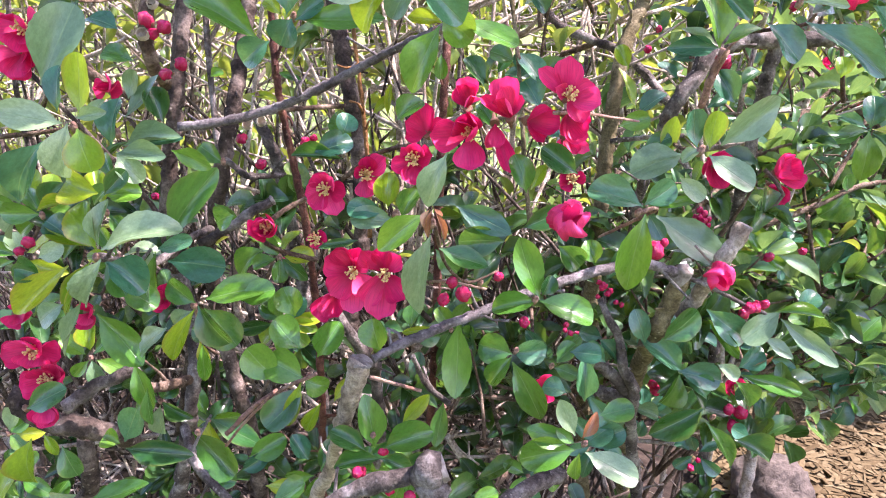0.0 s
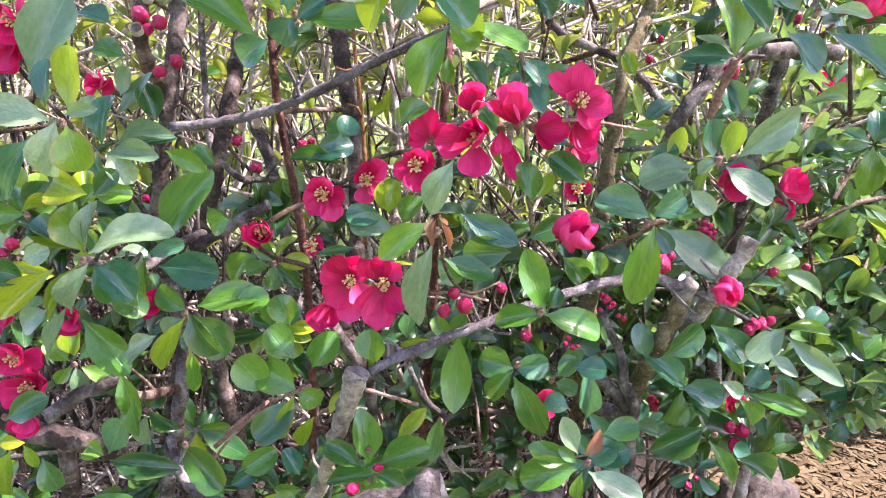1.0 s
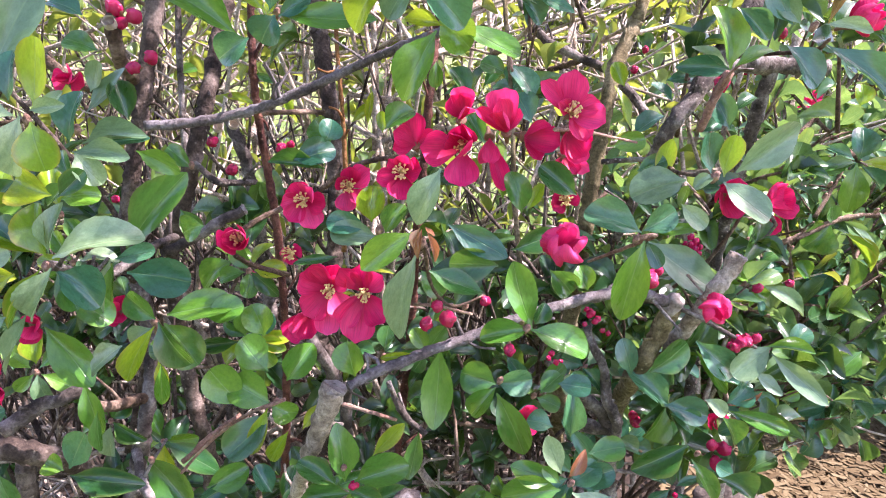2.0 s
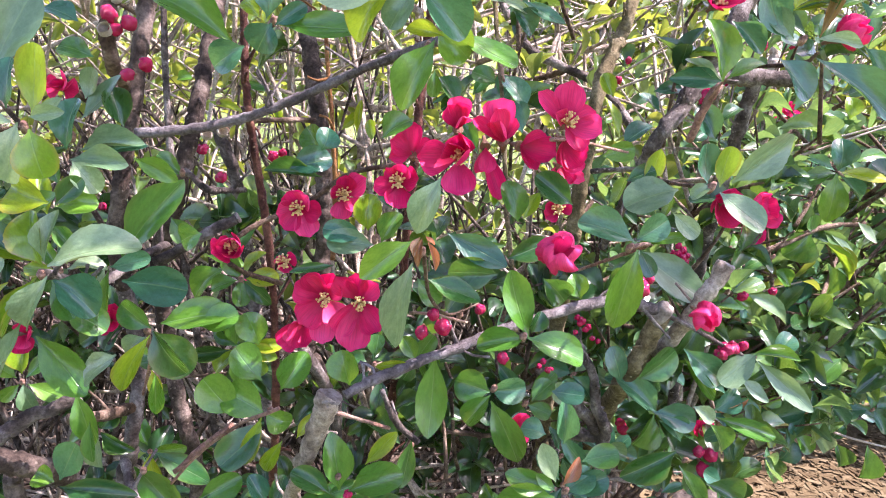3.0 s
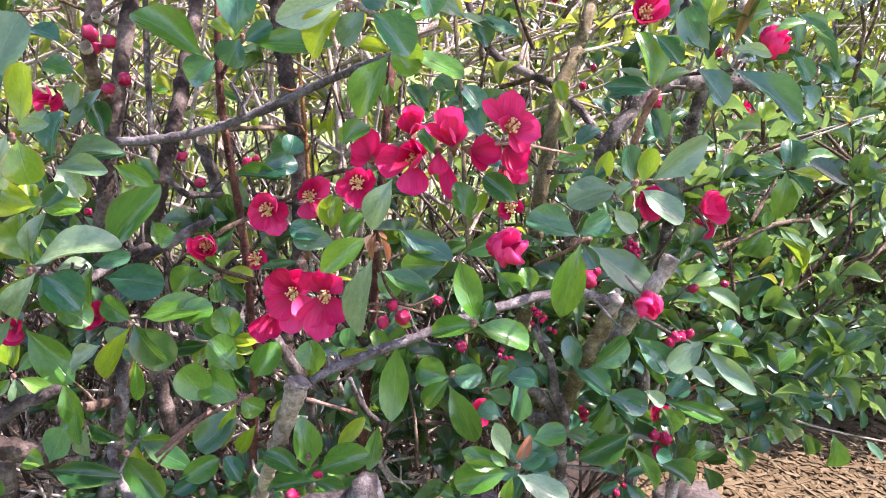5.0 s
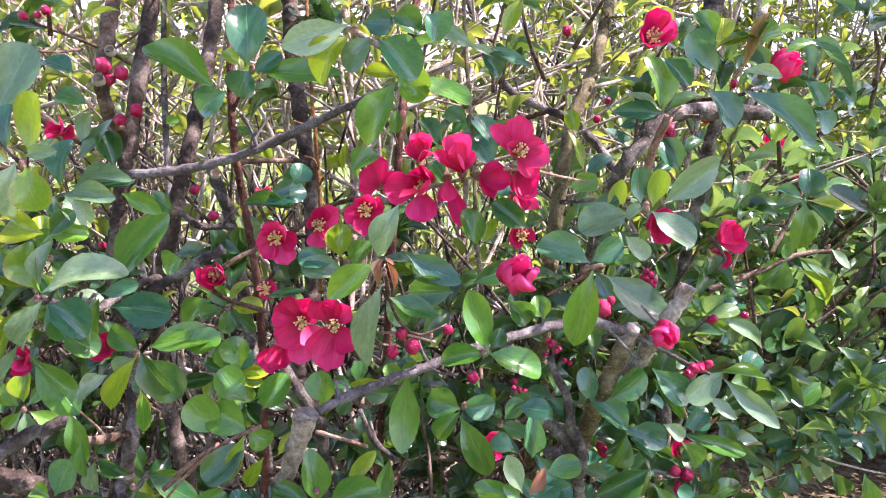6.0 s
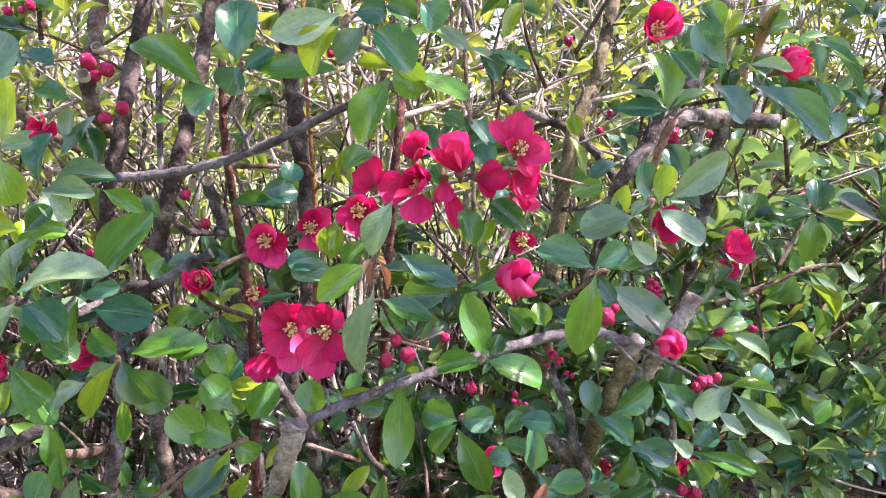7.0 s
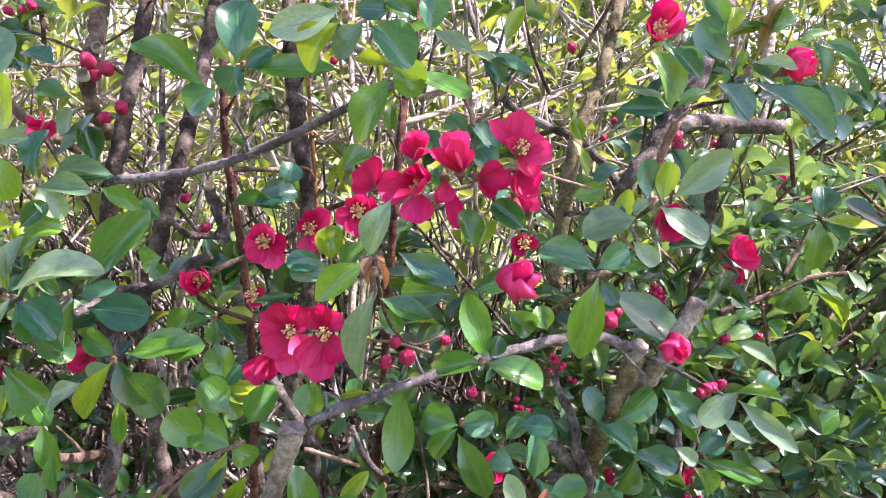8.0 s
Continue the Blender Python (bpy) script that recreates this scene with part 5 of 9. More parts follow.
leaf(tuft, (0.2211, 0.6402, 0.7563), (0.2091, 0.6367, 0.7271), 0.0199, -20, "f", 3)
leaf(tuft, (0.2412, 0.6305, 0.7294), (0.1989, 0.6249, 0.7037), 0.0258, -8, "g", 1)
leaf(tuft, (0.2665, 0.6351, 0.7533), (0.2852, 0.6321, 0.7315), 0.0198, -19, "g", 1)
leaf(tuft, (0.2217, 0.6285, 0.7568), (0.2438, 0.6257, 0.7451), 0.0196, -11, "b", 3)
leaf(tuft, (0.2452, 0.6295, 0.7171), (0.2768, 0.6240, 0.6753), 0.0217, -10, "g", 4)
leaf(tuft, (0.2688, 0.6260, 0.7038), (0.3021, 0.6221, 0.6901), 0.0215, -20, "g", 3)
leaf(tuft, (0.2853, 0.6331, 0.7021), (0.2676, 0.6343, 0.7100), 0.0156, 7, "b", 2)
branch(QUINCE_TWO, [(0.3672, 0.8808, 0.8256), (0.4168, 0.8878, 0.8449), (0.4776, 0.9069, 0.8684), (0.5339, 0.9204, 0.8738)], 0.0038, 0.0029, BARK_BROWN)
branch(QUINCE_TWO, [(0.4458, 0.9059, 0.8676), (0.4718, 0.9277, 0.9031), (0.4885, 0.939, 0.9392)], 0.0026, 0.0019, BARK_BROWN)

# leaves: smaller tufts in between
tuft = shoot(QUINCE, (-0.16, 0.647, 0.9247))
leaf(tuft, (-0.1594, 0.6464, 0.9226), (-0.1806, 0.6521, 0.9356), 0.0160, -20, "f", 5)
leaf(tuft, (-0.1656, 0.637, 0.892), (-0.1516, 0.6358, 0.8741), 0.0175, 2, "g", 0)
leaf(tuft, (-0.1237, 0.6278, 0.8584), (-0.1468, 0.6193, 0.8404), 0.0184, 18, "f", 4)
leaf(tuft, (-0.1376, 0.63, 0.8667), (-0.1096, 0.6345, 0.8607), 0.0129, -13, "f", 0)
leaf(tuft, (-0.0579, 0.6559, 0.9459), (-0.0734, 0.658, 0.9632), 0.0230, -25, "f", 4)
leaf(tuft, (0.0746, 0.6497, 0.9146), (0.0703, 0.6615, 0.9398), 0.0146, 23, "y", 5)
leaf(tuft, (0.0854, 0.65, 0.9148), (0.0768, 0.6575, 0.9324), 0.0151, 5, "y", 0)
tuft = shoot(QUINCE, (-0.1724, 0.8041, 0.9615))
leaf(tuft, (-0.1808, 0.8042, 0.9623), (-0.1508, 0.8045, 0.9576), 0.0113, -4, "y", 0)
leaf(tuft, (-0.1537, 0.8112, 0.9832), (-0.1292, 0.8103, 0.9763), 0.0085, 16, "g", 2)
leaf(tuft, (-0.0436, 0.8022, 0.9445), (-0.0419, 0.8058, 0.9758), 0.0077, -3, "y", 1)
leaf(tuft, (-0.0581, 0.8023, 0.9462), (-0.0409, 0.8077, 0.9648), 0.0106, 16, "y", 5)
leaf(tuft, (-0.0289, 0.8007, 0.9385), (-0.0313, 0.8067, 0.9575), 0.0120, -20, "y", 2)
leaf(tuft, (0.0497, 0.8138, 0.9755), (0.0332, 0.8239, 1.0037), 0.0208, 20, "g", 0)
leaf(tuft, (0.0626, 0.8178, 0.9875), (0.0758, 0.8219, 1.0066), 0.0137, 14, "g", 3)
leaf(tuft, (-0.0058, 0.7834, 0.8795), (-0.0175, 0.7879, 0.9008), 0.0160, -16, "g", 0)
leaf(tuft, (-0.1136, 0.8009, 0.9459), (-0.1261, 0.8104, 0.9666), 0.0116, 13, "y", 3)
tuft = shoot(QUINCE_TWO, (0.2303, 0.7449, 1.0094))
leaf(tuft, (0.212, 0.7442, 1.0084), (0.2393, 0.7459, 1.0148), 0.0166, 6, "b", 4)
leaf(tuft, (0.2699, 0.7348, 0.9728), (0.2533, 0.7374, 1.0003), 0.0253, -20, "b", 1)
leaf(tuft, (0.2442, 0.7328, 0.9683), (0.2648, 0.7411, 0.9818), 0.0140, 12, "b", 1)
leaf(tuft, (0.2733, 0.7395, 0.9881), (0.2919, 0.7459, 1.0047), 0.0178, -22, "g", 4)
leaf(tuft, (0.2185, 0.7395, 0.9924), (0.2013, 0.7459, 1.0061), 0.0176, 20, "b", 5)
leaf(tuft, (0.2847, 0.7272, 0.9465), (0.2698, 0.7325, 0.9602), 0.0140, 12, "g", 0)
tuft = shoot(QUINCE_TWO, (0.3355, 0.673, 1.0394))
leaf(tuft, (0.3147, 0.6200, 1.0867), (0.3580, 0.6122, 1.0501), 0.0183, -5, "b", 4)
leaf(tuft, (0.3197, 0.6200, 1.0547), (0.3153, 0.6226, 1.0867), 0.0081, 21, "b", 4)
leaf(tuft, (0.3141, 0.6200, 1.0824), (0.3398, 0.6163, 1.0779), 0.0152, -13, "g", 5)
leaf(tuft, (0.3172, 0.6200, 1.0553), (0.3355, 0.6167, 1.0392), 0.0163, -5, "b", 5)
leaf(tuft, (0.3384, 0.6200, 1.0507), (0.3580, 0.6170, 1.0411), 0.0152, 14, "b", 0)
leaf(tuft, (0.3285, 0.6200, 1.0340), (0.3428, 0.6173, 1.0195), 0.0213, -15, "b", 5)
leaf(tuft, (0.3293, 0.6200, 1.1126), (0.3461, 0.6175, 1.1072), 0.0112, 3, "b", 1)
tuft = shoot(QUINCE, (0.0471, 0.5498, 0.8631))
leaf(tuft, (0.1009, 0.5586, 0.8890), (0.1175, 0.5560, 0.8748), 0.0193, 14, "g", 3)
leaf(tuft, (0.1275, 0.5586, 0.8771), (0.1211, 0.5598, 0.8924), 0.0165, -10, "f", 1)
leaf(tuft, (0.0758, 0.5613, 0.9004), (0.1023, 0.5635, 0.9128), 0.0175, 16, "g", 0)
tuft = shoot(QUINCE_TWO, (0.4171, 0.8851, 0.8359))
leaf(tuft, (0.4471, 0.844, 0.6977), (0.4602, 0.8516, 0.7208), 0.0217, -25, "p", 4)
leaf(tuft, (0.3846, 0.8391, 0.6865), (0.4074, 0.8429, 0.702), 0.0181, -16, "p", 3)
leaf(tuft, (0.4163, 0.8372, 0.6776), (0.4339, 0.838, 0.6862), 0.0139, 24, "f", 2)
leaf(tuft, (0.5024, 0.856, 0.7327), (0.4747, 0.8417, 0.7106), 0.0233, 7, "f", 5)
leaf(tuft, (0.4516, 0.9000, 0.7993), (0.4359, 0.9016, 0.8156), 0.0234, -8, "f", 3)
tuft = shoot(QUINCE, (-0.0897, 0.4902, 0.7462))
leaf(tuft, (-0.0889, 0.4834, 0.7237), (-0.0641, 0.4835, 0.7396), 0.0216, -25, "g", 2)
leaf(tuft, (0.0458, 0.488, 0.7278), (0.0625, 0.4882, 0.7363), 0.0142, -10, "f", 0)
leaf(tuft, (-0.1159, 0.5099, 0.7309), (-0.0984, 0.5114, 0.7426), 0.0135, 18, "b", 1)
leaf(tuft, (0.0170, 0.5181, 0.8404), (-0.0046, 0.5154, 0.8374), 0.0077, -13, "y", 3)
tuft = shoot(QUINCE, (0.0234, 0.5779, 0.7503))
leaf(tuft, (0.1099, 0.5905, 0.7852), (0.1236, 0.5942, 0.8003), 0.0180, -20, "g", 0)
leaf(tuft, (0.148, 0.5918, 0.7862), (0.1333, 0.5995, 0.7984), 0.0154, -19, "b", 1)
leaf(tuft, (-0.0088, 0.5703, 0.7366), (0.0129, 0.5727, 0.7638), 0.0131, 9, "y", 2)
leaf(tuft, (0.0232, 0.5703, 0.7585), (0.0185, 0.5663, 0.7228), 0.0150, 4, "g", 2)
leaf(tuft, (0.1245, 0.5393, 0.7795), (0.1226, 0.5414, 0.8111), 0.0169, -2, "b", 3)
husk(QUINCE, (-0.1771, 0.5512, 1.0239), (0.0135, -0.8703, 0.5765), 0.0095)
husk(QUINCE, (-0.1701, 0.7554, 0.9382), (0.2133, -0.8639, 0.5815), 0.0105)
husk(QUINCE, (-0.1571, 0.7567, 0.9416), (0.4165, -0.8863, 0.4909), 0.0105)
husk(QUINCE, (-0.1798, 0.5778, 1.043), (0.0102, -0.8414, 0.6722), 0.0084)

# blossoms
bloom(QUINCE, (0.036, 0.532, 0.968), 1, [((0.011, 0.527, 0.968), 0.0218), ((0.038, 0.525, 0.946), 0.0212), ((0.048, 0.517, 0.975), 0.0193), ((0.035, 0.52, 0.986), 0.0179), ((0.026, 0.522, 0.982), 0.0143)])
bloom(QUINCE, (0.052, 0.541, 0.975), 0, [((0.062, 0.539, 0.944), 0.0121), ((0.055, 0.537, 0.96), 0.0112), ((0.046, 0.541, 0.961), 0.0098)])
bloom(QUINCE, (0.061, 0.53, 0.98), 0, [((0.062, 0.538, 1.002), 0.0207), ((0.051, 0.524, 0.999), 0.0151), ((0.069, 0.532, 0.992), 0.014), ((0.04, 0.53, 0.989), 0.0102), ((0.061, 0.521, 0.996), 0.0143)])
bloom(QUINCE, (0.034, 0.534, 0.985), 0, [((0.026, 0.534, 0.998), 0.0132), ((0.034, 0.54, 1.002), 0.0148), ((0.042, 0.534, 0.997), 0.0125), ((0.032, 0.526, 0.996), 0.0108)])
bloom(QUINCE, (0.002, 0.531, 0.951), 2, [((0.0, 0.525, 0.935), 0.0191), ((-0.014, 0.526, 0.946), 0.0124), ((0.014, 0.525, 0.955), 0.016), ((0.005, 0.524, 0.966), 0.013), ((-0.007, 0.524, 0.961), 0.0094)])
bloom(QUINCE, (0.008, 0.541, 0.967), 0, [((0.01, 0.545, 0.985), 0.0165), ((-0.006, 0.539, 0.973), 0.0141), ((-0.005, 0.538, 0.963), 0.0104), ((0.021, 0.541, 0.973), 0.0127)])
bloom(QUINCE, (0.072, 0.535, 0.978), 0, [((0.092, 0.532, 0.973), 0.0171), ((0.085, 0.537, 0.987), 0.0149), ((0.076, 0.533, 0.965), 0.0119), ((0.082, 0.528, 0.965), 0.0103)])
bloom(QUINCE, (0.094, 0.516, 0.995), 1, [((0.095, 0.511, 1.02), 0.0184), ((0.073, 0.513, 1.01), 0.012), ((0.082, 0.508, 1.001), 0.0105), ((0.113, 0.511, 0.99), 0.0164), ((0.103, 0.509, 0.98), 0.0142), ((0.109, 0.513, 1.003), 0.0129)])
bloom(QUINCE, (0.095, 0.524, 0.984), 0, [((0.097, 0.518, 0.965), 0.0181), ((0.107, 0.521, 0.972), 0.0146), ((0.089, 0.521, 0.973), 0.0131), ((0.11, 0.524, 0.982), 0.011)])
bloom(QUINCE, (0.096, 0.528, 0.968), 0, [((0.096, 0.524, 0.958), 0.0103), ((0.111, 0.528, 0.962), 0.0089), ((0.102, 0.526, 0.959), 0.0089), ((0.091, 0.528, 0.964), 0.0074)])
bloom(QUINCE, (0.114, 0.6, 0.927), 2, [((0.101, 0.597, 0.933), 0.0119), ((0.105, 0.597, 0.92), 0.0119), ((0.112, 0.598, 0.937), 0.0102), ((0.123, 0.597, 0.931), 0.0102)])
bloom(QUINCE, (-0.059, 0.548, 0.927), 2, [((-0.073, 0.543, 0.924), 0.0162), ((-0.066, 0.543, 0.939), 0.0153), ((-0.05, 0.543, 0.938), 0.0153), ((-0.044, 0.543, 0.925), 0.0153), ((-0.052, 0.543, 0.91), 0.0162), ((-0.066, 0.543, 0.913), 0.0139)])
bloom(QUINCE, (-0.033, 0.56, 0.934), 2, [((-0.019, 0.555, 0.948), 0.0162), ((-0.031, 0.557, 0.95), 0.0132), ((-0.042, 0.555, 0.942), 0.0109), ((-0.034, 0.555, 0.919), 0.0141), ((-0.024, 0.555, 0.924), 0.0133)])
bloom(QUINCE, (-0.04, 0.54, 0.871), 1, [((-0.0297, 0.5380, 0.8572), 0.0180), ((-0.0358, 0.5410, 0.8883), 0.0165), ((-0.055, 0.534, 0.857), 0.0212), ((-0.058, 0.536, 0.884), 0.0217), ((-0.047, 0.54, 0.892), 0.0171), ((-0.029, 0.535, 0.883), 0.0131), ((-0.041, 0.538, 0.844), 0.0167)])
bloom(QUINCE, (-0.018, 0.535, 0.873), 1, [((-0.0326, 0.5370, 0.8557), 0.0175), ((-0.021, 0.529, 0.843), 0.0226), ((-0.033, 0.532, 0.89), 0.016), ((-0.02, 0.533, 0.893), 0.0145), ((-0.006, 0.531, 0.888), 0.0152), ((-0.002, 0.53, 0.859), 0.0178)])
bloom(QUINCE, (-0.055, 0.547, 0.851), 0, [((-0.071, 0.544, 0.841), 0.0186), ((-0.061, 0.543, 0.837), 0.0145), ((-0.048, 0.543, 0.839), 0.0161), ((-0.064, 0.542, 0.855), 0.0144)])
bloom(QUINCE, (-0.068, 0.562, 0.887), 2, [((-0.073, 0.559, 0.894), 0.0097), ((-0.061, 0.559, 0.892), 0.0105), ((-0.069, 0.559, 0.88), 0.0105), ((-0.074, 0.559, 0.885), 0.0081)])
flower(QUINCE, (-0.1013, 0.5517, 0.896), (0.1201, -0.9248, 0.3877), 0.0263, 48, 5, 19)
flower(QUINCE, (0.1024, 0.5335, 0.9073), (0.0069, -0.8126, 0.7679), 0.0266, 22, 5, 20, stamens=False)
flower(QUINCE_TWO, (0.1694, 0.4627, 0.9651), (-0.0664, -1.0467, -0.0001), 0.0202, 42, 5, 22, stamens=False)
flower(QUINCE_TWO, (0.3181, 0.7458, 0.9096), (0.4198, -0.9152, 0.3952), 0.0378, 52, 5, 23, stamens=False)
flower(QUINCE_TWO, (0.3119, 0.7395, 0.8991), (-0.0565, -1.1333, -0.2872), 0.0256, 40, 5, 24, stamens=False)
flower(QUINCE_TWO, (0.2177, 0.5806, 0.8662), (0.1334, -1.0403, 0.0049), 0.0213, 30, 5, 25, stamens=False)
flower(QUINCE_TWO, (0.1698, 0.5184, 1.0675), (0.0671, -0.9581, 0.3572), 0.0273, 48, 5, 26)
flower(QUINCE_TWO, (0.2694, 0.5683, 1.0578), (0.6595, -0.9486, 0.4951), 0.0212, 22, 5, 27, stamens=False)
bloom(QUINCE, (-0.2259, 0.4680, 0.8376), 1, [((-0.2062, 0.4640, 0.8354), 0.0180), ((-0.2121, 0.4610, 0.8528), 0.0163), ((-0.2273, 0.4580, 0.8554), 0.0187), ((-0.2440, 0.4640, 0.8341), 0.0179), ((-0.2266, 0.4610, 0.8277), 0.0191)])
bloom(QUINCE, (-0.2165, 0.4640, 0.8202), 2, [((-0.1979, 0.4600, 0.8283), 0.0179), ((-0.2018, 0.4570, 0.8367), 0.0148), ((-0.2175, 0.4540, 0.8351), 0.0172), ((-0.2321, 0.4600, 0.8184), 0.0178), ((-0.2147, 0.4570, 0.8091), 0.0191), ((-0.1983, 0.4540, 0.8174), 0.0156)])
bloom(QUINCE, (-0.2277, 0.4740, 0.7978), 0, [((-0.2199, 0.4700, 0.7857), 0.0151), ((-0.2314, 0.4670, 0.7875), 0.0152), ((-0.2242, 0.4640, 0.7873), 0.0135), ((-0.2142, 0.4700, 0.7934), 0.0118)])
bloom(QUINCE, (-0.2074, 0.5000, 0.8504), 0, [((-0.1977, 0.4960, 0.8578), 0.0123), ((-0.2021, 0.4930, 0.8407), 0.0140), ((-0.2089, 0.4900, 0.8431), 0.0125), ((-0.2072, 0.4960, 0.8617), 0.0109)])
bloom(QUINCE, (-0.2199, 0.4900, 1.0277), 1, [((-0.2049, 0.4860, 1.0330), 0.0172), ((-0.2059, 0.4830, 1.0205), 0.0164), ((-0.2212, 0.4800, 1.0134), 0.0166), ((-0.2330, 0.4860, 1.0265), 0.0170), ((-0.2162, 0.4830, 1.0389), 0.0151)])
bloom(QUINCE, (-0.2270, 0.4970, 1.0133), 0, [((-0.2322, 0.4930, 0.9989), 0.0179), ((-0.2197, 0.4900, 0.9984), 0.0169), ((-0.2113, 0.4870, 1.0076), 0.0152), ((-0.2382, 0.4930, 1.0080), 0.0173), ((-0.2146, 0.4900, 1.0158), 0.0139)])
bloom(QUINCE, (-0.1980, 0.5400, 0.9906), 0, [((-0.2061, 0.5360, 0.9905), 0.0142), ((-0.1992, 0.5330, 0.9979), 0.0124), ((-0.1875, 0.5300, 0.9965), 0.0130), ((-0.1858, 0.5360, 0.9880), 0.0139), ((-0.1940, 0.5330, 0.9844), 0.0147)])
bloom(QUINCE, (-0.2304, 0.4840, 0.8206), 0, [((-0.2166, 0.4810, 0.8342), 0.0146), ((-0.2212, 0.4830, 0.8399), 0.0119), ((-0.2150, 0.4800, 0.8240), 0.0119)])
bloom(QUINCE, (-0.2579, 0.5050, 0.8454), 0, [((-0.2404, 0.5020, 0.8482), 0.0139), ((-0.2617, 0.5010, 0.8382), 0.0139), ((-0.2491, 0.5000, 0.8400), 0.0125), ((-0.2538, 0.5050, 0.8546), 0.0118)])
flower(QUINCE, (-0.1853, 0.5717, 0.834), (0.1234, -0.9537, 0.292), 0.0217, 50, 5, 37, stamens=False)
flower(QUINCE, (0.1017, 0.5884, 0.7626), (0.0168, -0.8992, 0.4808), 0.0219, 45, 5, 38, stamens=False)
flower(QUINCE_TWO, (0.2987, 0.7218, 0.7025), (0.0168, -0.8992, 0.4808), 0.0238, 60, 5, 39, stamens=False)

# buds
bud(QUINCE, (-0.1745, 0.5572, 1.0305), (-0.259, -0.7612, 0.5945), 0.0099, 41)
bud(QUINCE, (-0.1651, 0.5569, 1.0279), (0.3096, -0.9073, 0.2845), 0.0099, 42)
bud(QUINCE, (-0.1731, 0.5602, 1.0245), (0.0321, -0.9995, 0.0023), 0.0083, 43)
bud(QUINCE, (-0.1663, 0.5629, 0.9986), (-0.2451, -0.9695, -0.0047), 0.0084, 44)
bud(QUINCE, (-0.1565, 0.5597, 1.0036), (0.2007, -0.8127, 0.5471), 0.0089, 45)
bud(QUINCE, (-0.1573, 0.6965, 0.9368), (0.0359, -0.985, -0.169), 0.0100, 46)
bud(QUINCE, (-0.1529, 0.7293, 0.9065), (0.5342, -0.804, 0.2611), 0.0106, 47)
bud(QUINCE, (-0.0956, 0.6564, 0.9387), (0.2007, -0.8127, 0.5471), 0.0087, 48)
bud(QUINCE, (-0.0892, 0.6568, 0.9426), (0.3802, -0.8091, 0.4481), 0.0065, 49)
bud(QUINCE, (0.0228, 0.5306, 0.8588), (-0.1406, -0.9752, -0.1708), 0.0091, 50)
bud(QUINCE, (0.0344, 0.5328, 0.8621), (0.2195, -0.9756, 0.007), 0.0109, 51)
bud(QUINCE, (0.0278, 0.5144, 0.8742), (0.0165, -0.8817, 0.4715), 0.0082, 52)
bud(QUINCE, (0.059, 0.5447, 0.8689), (0.0165, -0.8817, 0.4715), 0.0074, 53)
bud(QUINCE, (0.0803, 0.5651, 0.8302), (0.0342, -0.9957, -0.0866), 0.0085, 54)
bud(QUINCE_TWO, (0.1789, 0.6042, 0.8774), (-0.0724, -0.9792, 0.1894), 0.0115, 55)
bud(QUINCE_TWO, (0.2886, 0.6797, 0.7032), (0.3103, -0.9454, 0.0994), 0.0123, 56)
bud(QUINCE_TWO, (0.2811, 0.6794, 0.7047), (-0.2646, -0.9258, 0.2701), 0.0106, 57)
bud(QUINCE_TWO, (0.2843, 0.6759, 0.6926), (0.0373, -0.969, -0.2441), 0.0123, 58)
bud(QUINCE_TWO, (0.2797, 0.6688, 0.8072), (0.0235, -0.9569, 0.2895), 0.0108, 59)
bud(QUINCE_TWO, (0.2858, 0.6686, 0.81), (0.3096, -0.9073, 0.2845), 0.0085, 60)
bud(QUINCE_TWO, (0.276, 0.6663, 0.8035), (-0.2536, -0.9635, 0.0852), 0.0085, 61)
bud(QUINCE_TWO, (0.2256, 0.7287, 0.6981), (0.0296, -0.9949, 0.0962), 0.0114, 62)
bud(QUINCE_TWO, (0.2235, 0.7289, 0.7018), (-0.1761, -0.8714, 0.4579), 0.0096, 63)
bud(QUINCE_TWO, (0.2774, 0.7506, 0.5994), (0.0321, -0.9995, 0.0023), 0.0075, 64)
bud(QUINCE_TWO, (0.2841, 0.7519, 0.6058), (0.2978, -0.8368, 0.4594), 0.0056, 65)
bud(QUINCE_TWO, (0.2382, 0.6869, 0.8765), (0.2007, -0.8127, 0.5471), 0.0069, 66)
bud(QUINCE_TWO, (0.2358, 0.6875, 0.8799), (-0.1753, -0.8248, 0.5376), 0.0062, 67)
bud(QUINCE_TWO, (0.2415, 0.6859, 0.8752), (0.3103, -0.9454, 0.0994), 0.0054, 68)
bud(QUINCE, (-0.2452, 0.7172, 0.8765), (0.0235, -0.9569, 0.2895), 0.0074, 69)
bud(QUINCE, (-0.1052, 0.6086, 0.8543), (0.0165, -0.8817, 0.4715), 0.0056, 70)
bud(QUINCE_TWO, (0.1984, 0.9832, 1.1059), (-0.3082, -0.8257, 0.4725), 0.0126, 72)
bud(QUINCE_TWO, (0.2355, 0.6845, 1.0129), (0.1849, -0.9823, -0.0295), 0.0116, 74)
bud(QUINCE, (-0.2359, 0.5782, 1.0621), (-0.02, -0.9879, 0.1535), 0.0064, 75)
bud(QUINCE, (-0.2215, 0.5784, 1.0659), (-0.0373, -0.9019, 0.4303), 0.0064, 76)
bud(QUINCE, (-0.2275, 0.5777, 1.0634), (0.2676, -0.9492, 0.1658), 0.0053, 77)
bud(QUINCE, (-0.079, 0.9832, 1.0748), (-0.02, -0.9879, 0.1535), 0.0095, 78)
bud(QUINCE_TWO, (0.1466, 0.6292, 0.8338), (0.0165, -0.8817, 0.4715), 0.0051, 79)
bud(QUINCE_TWO, (0.1507, 0.628, 0.8296), (0.2978, -0.8368, 0.4594), 0.0051, 80)
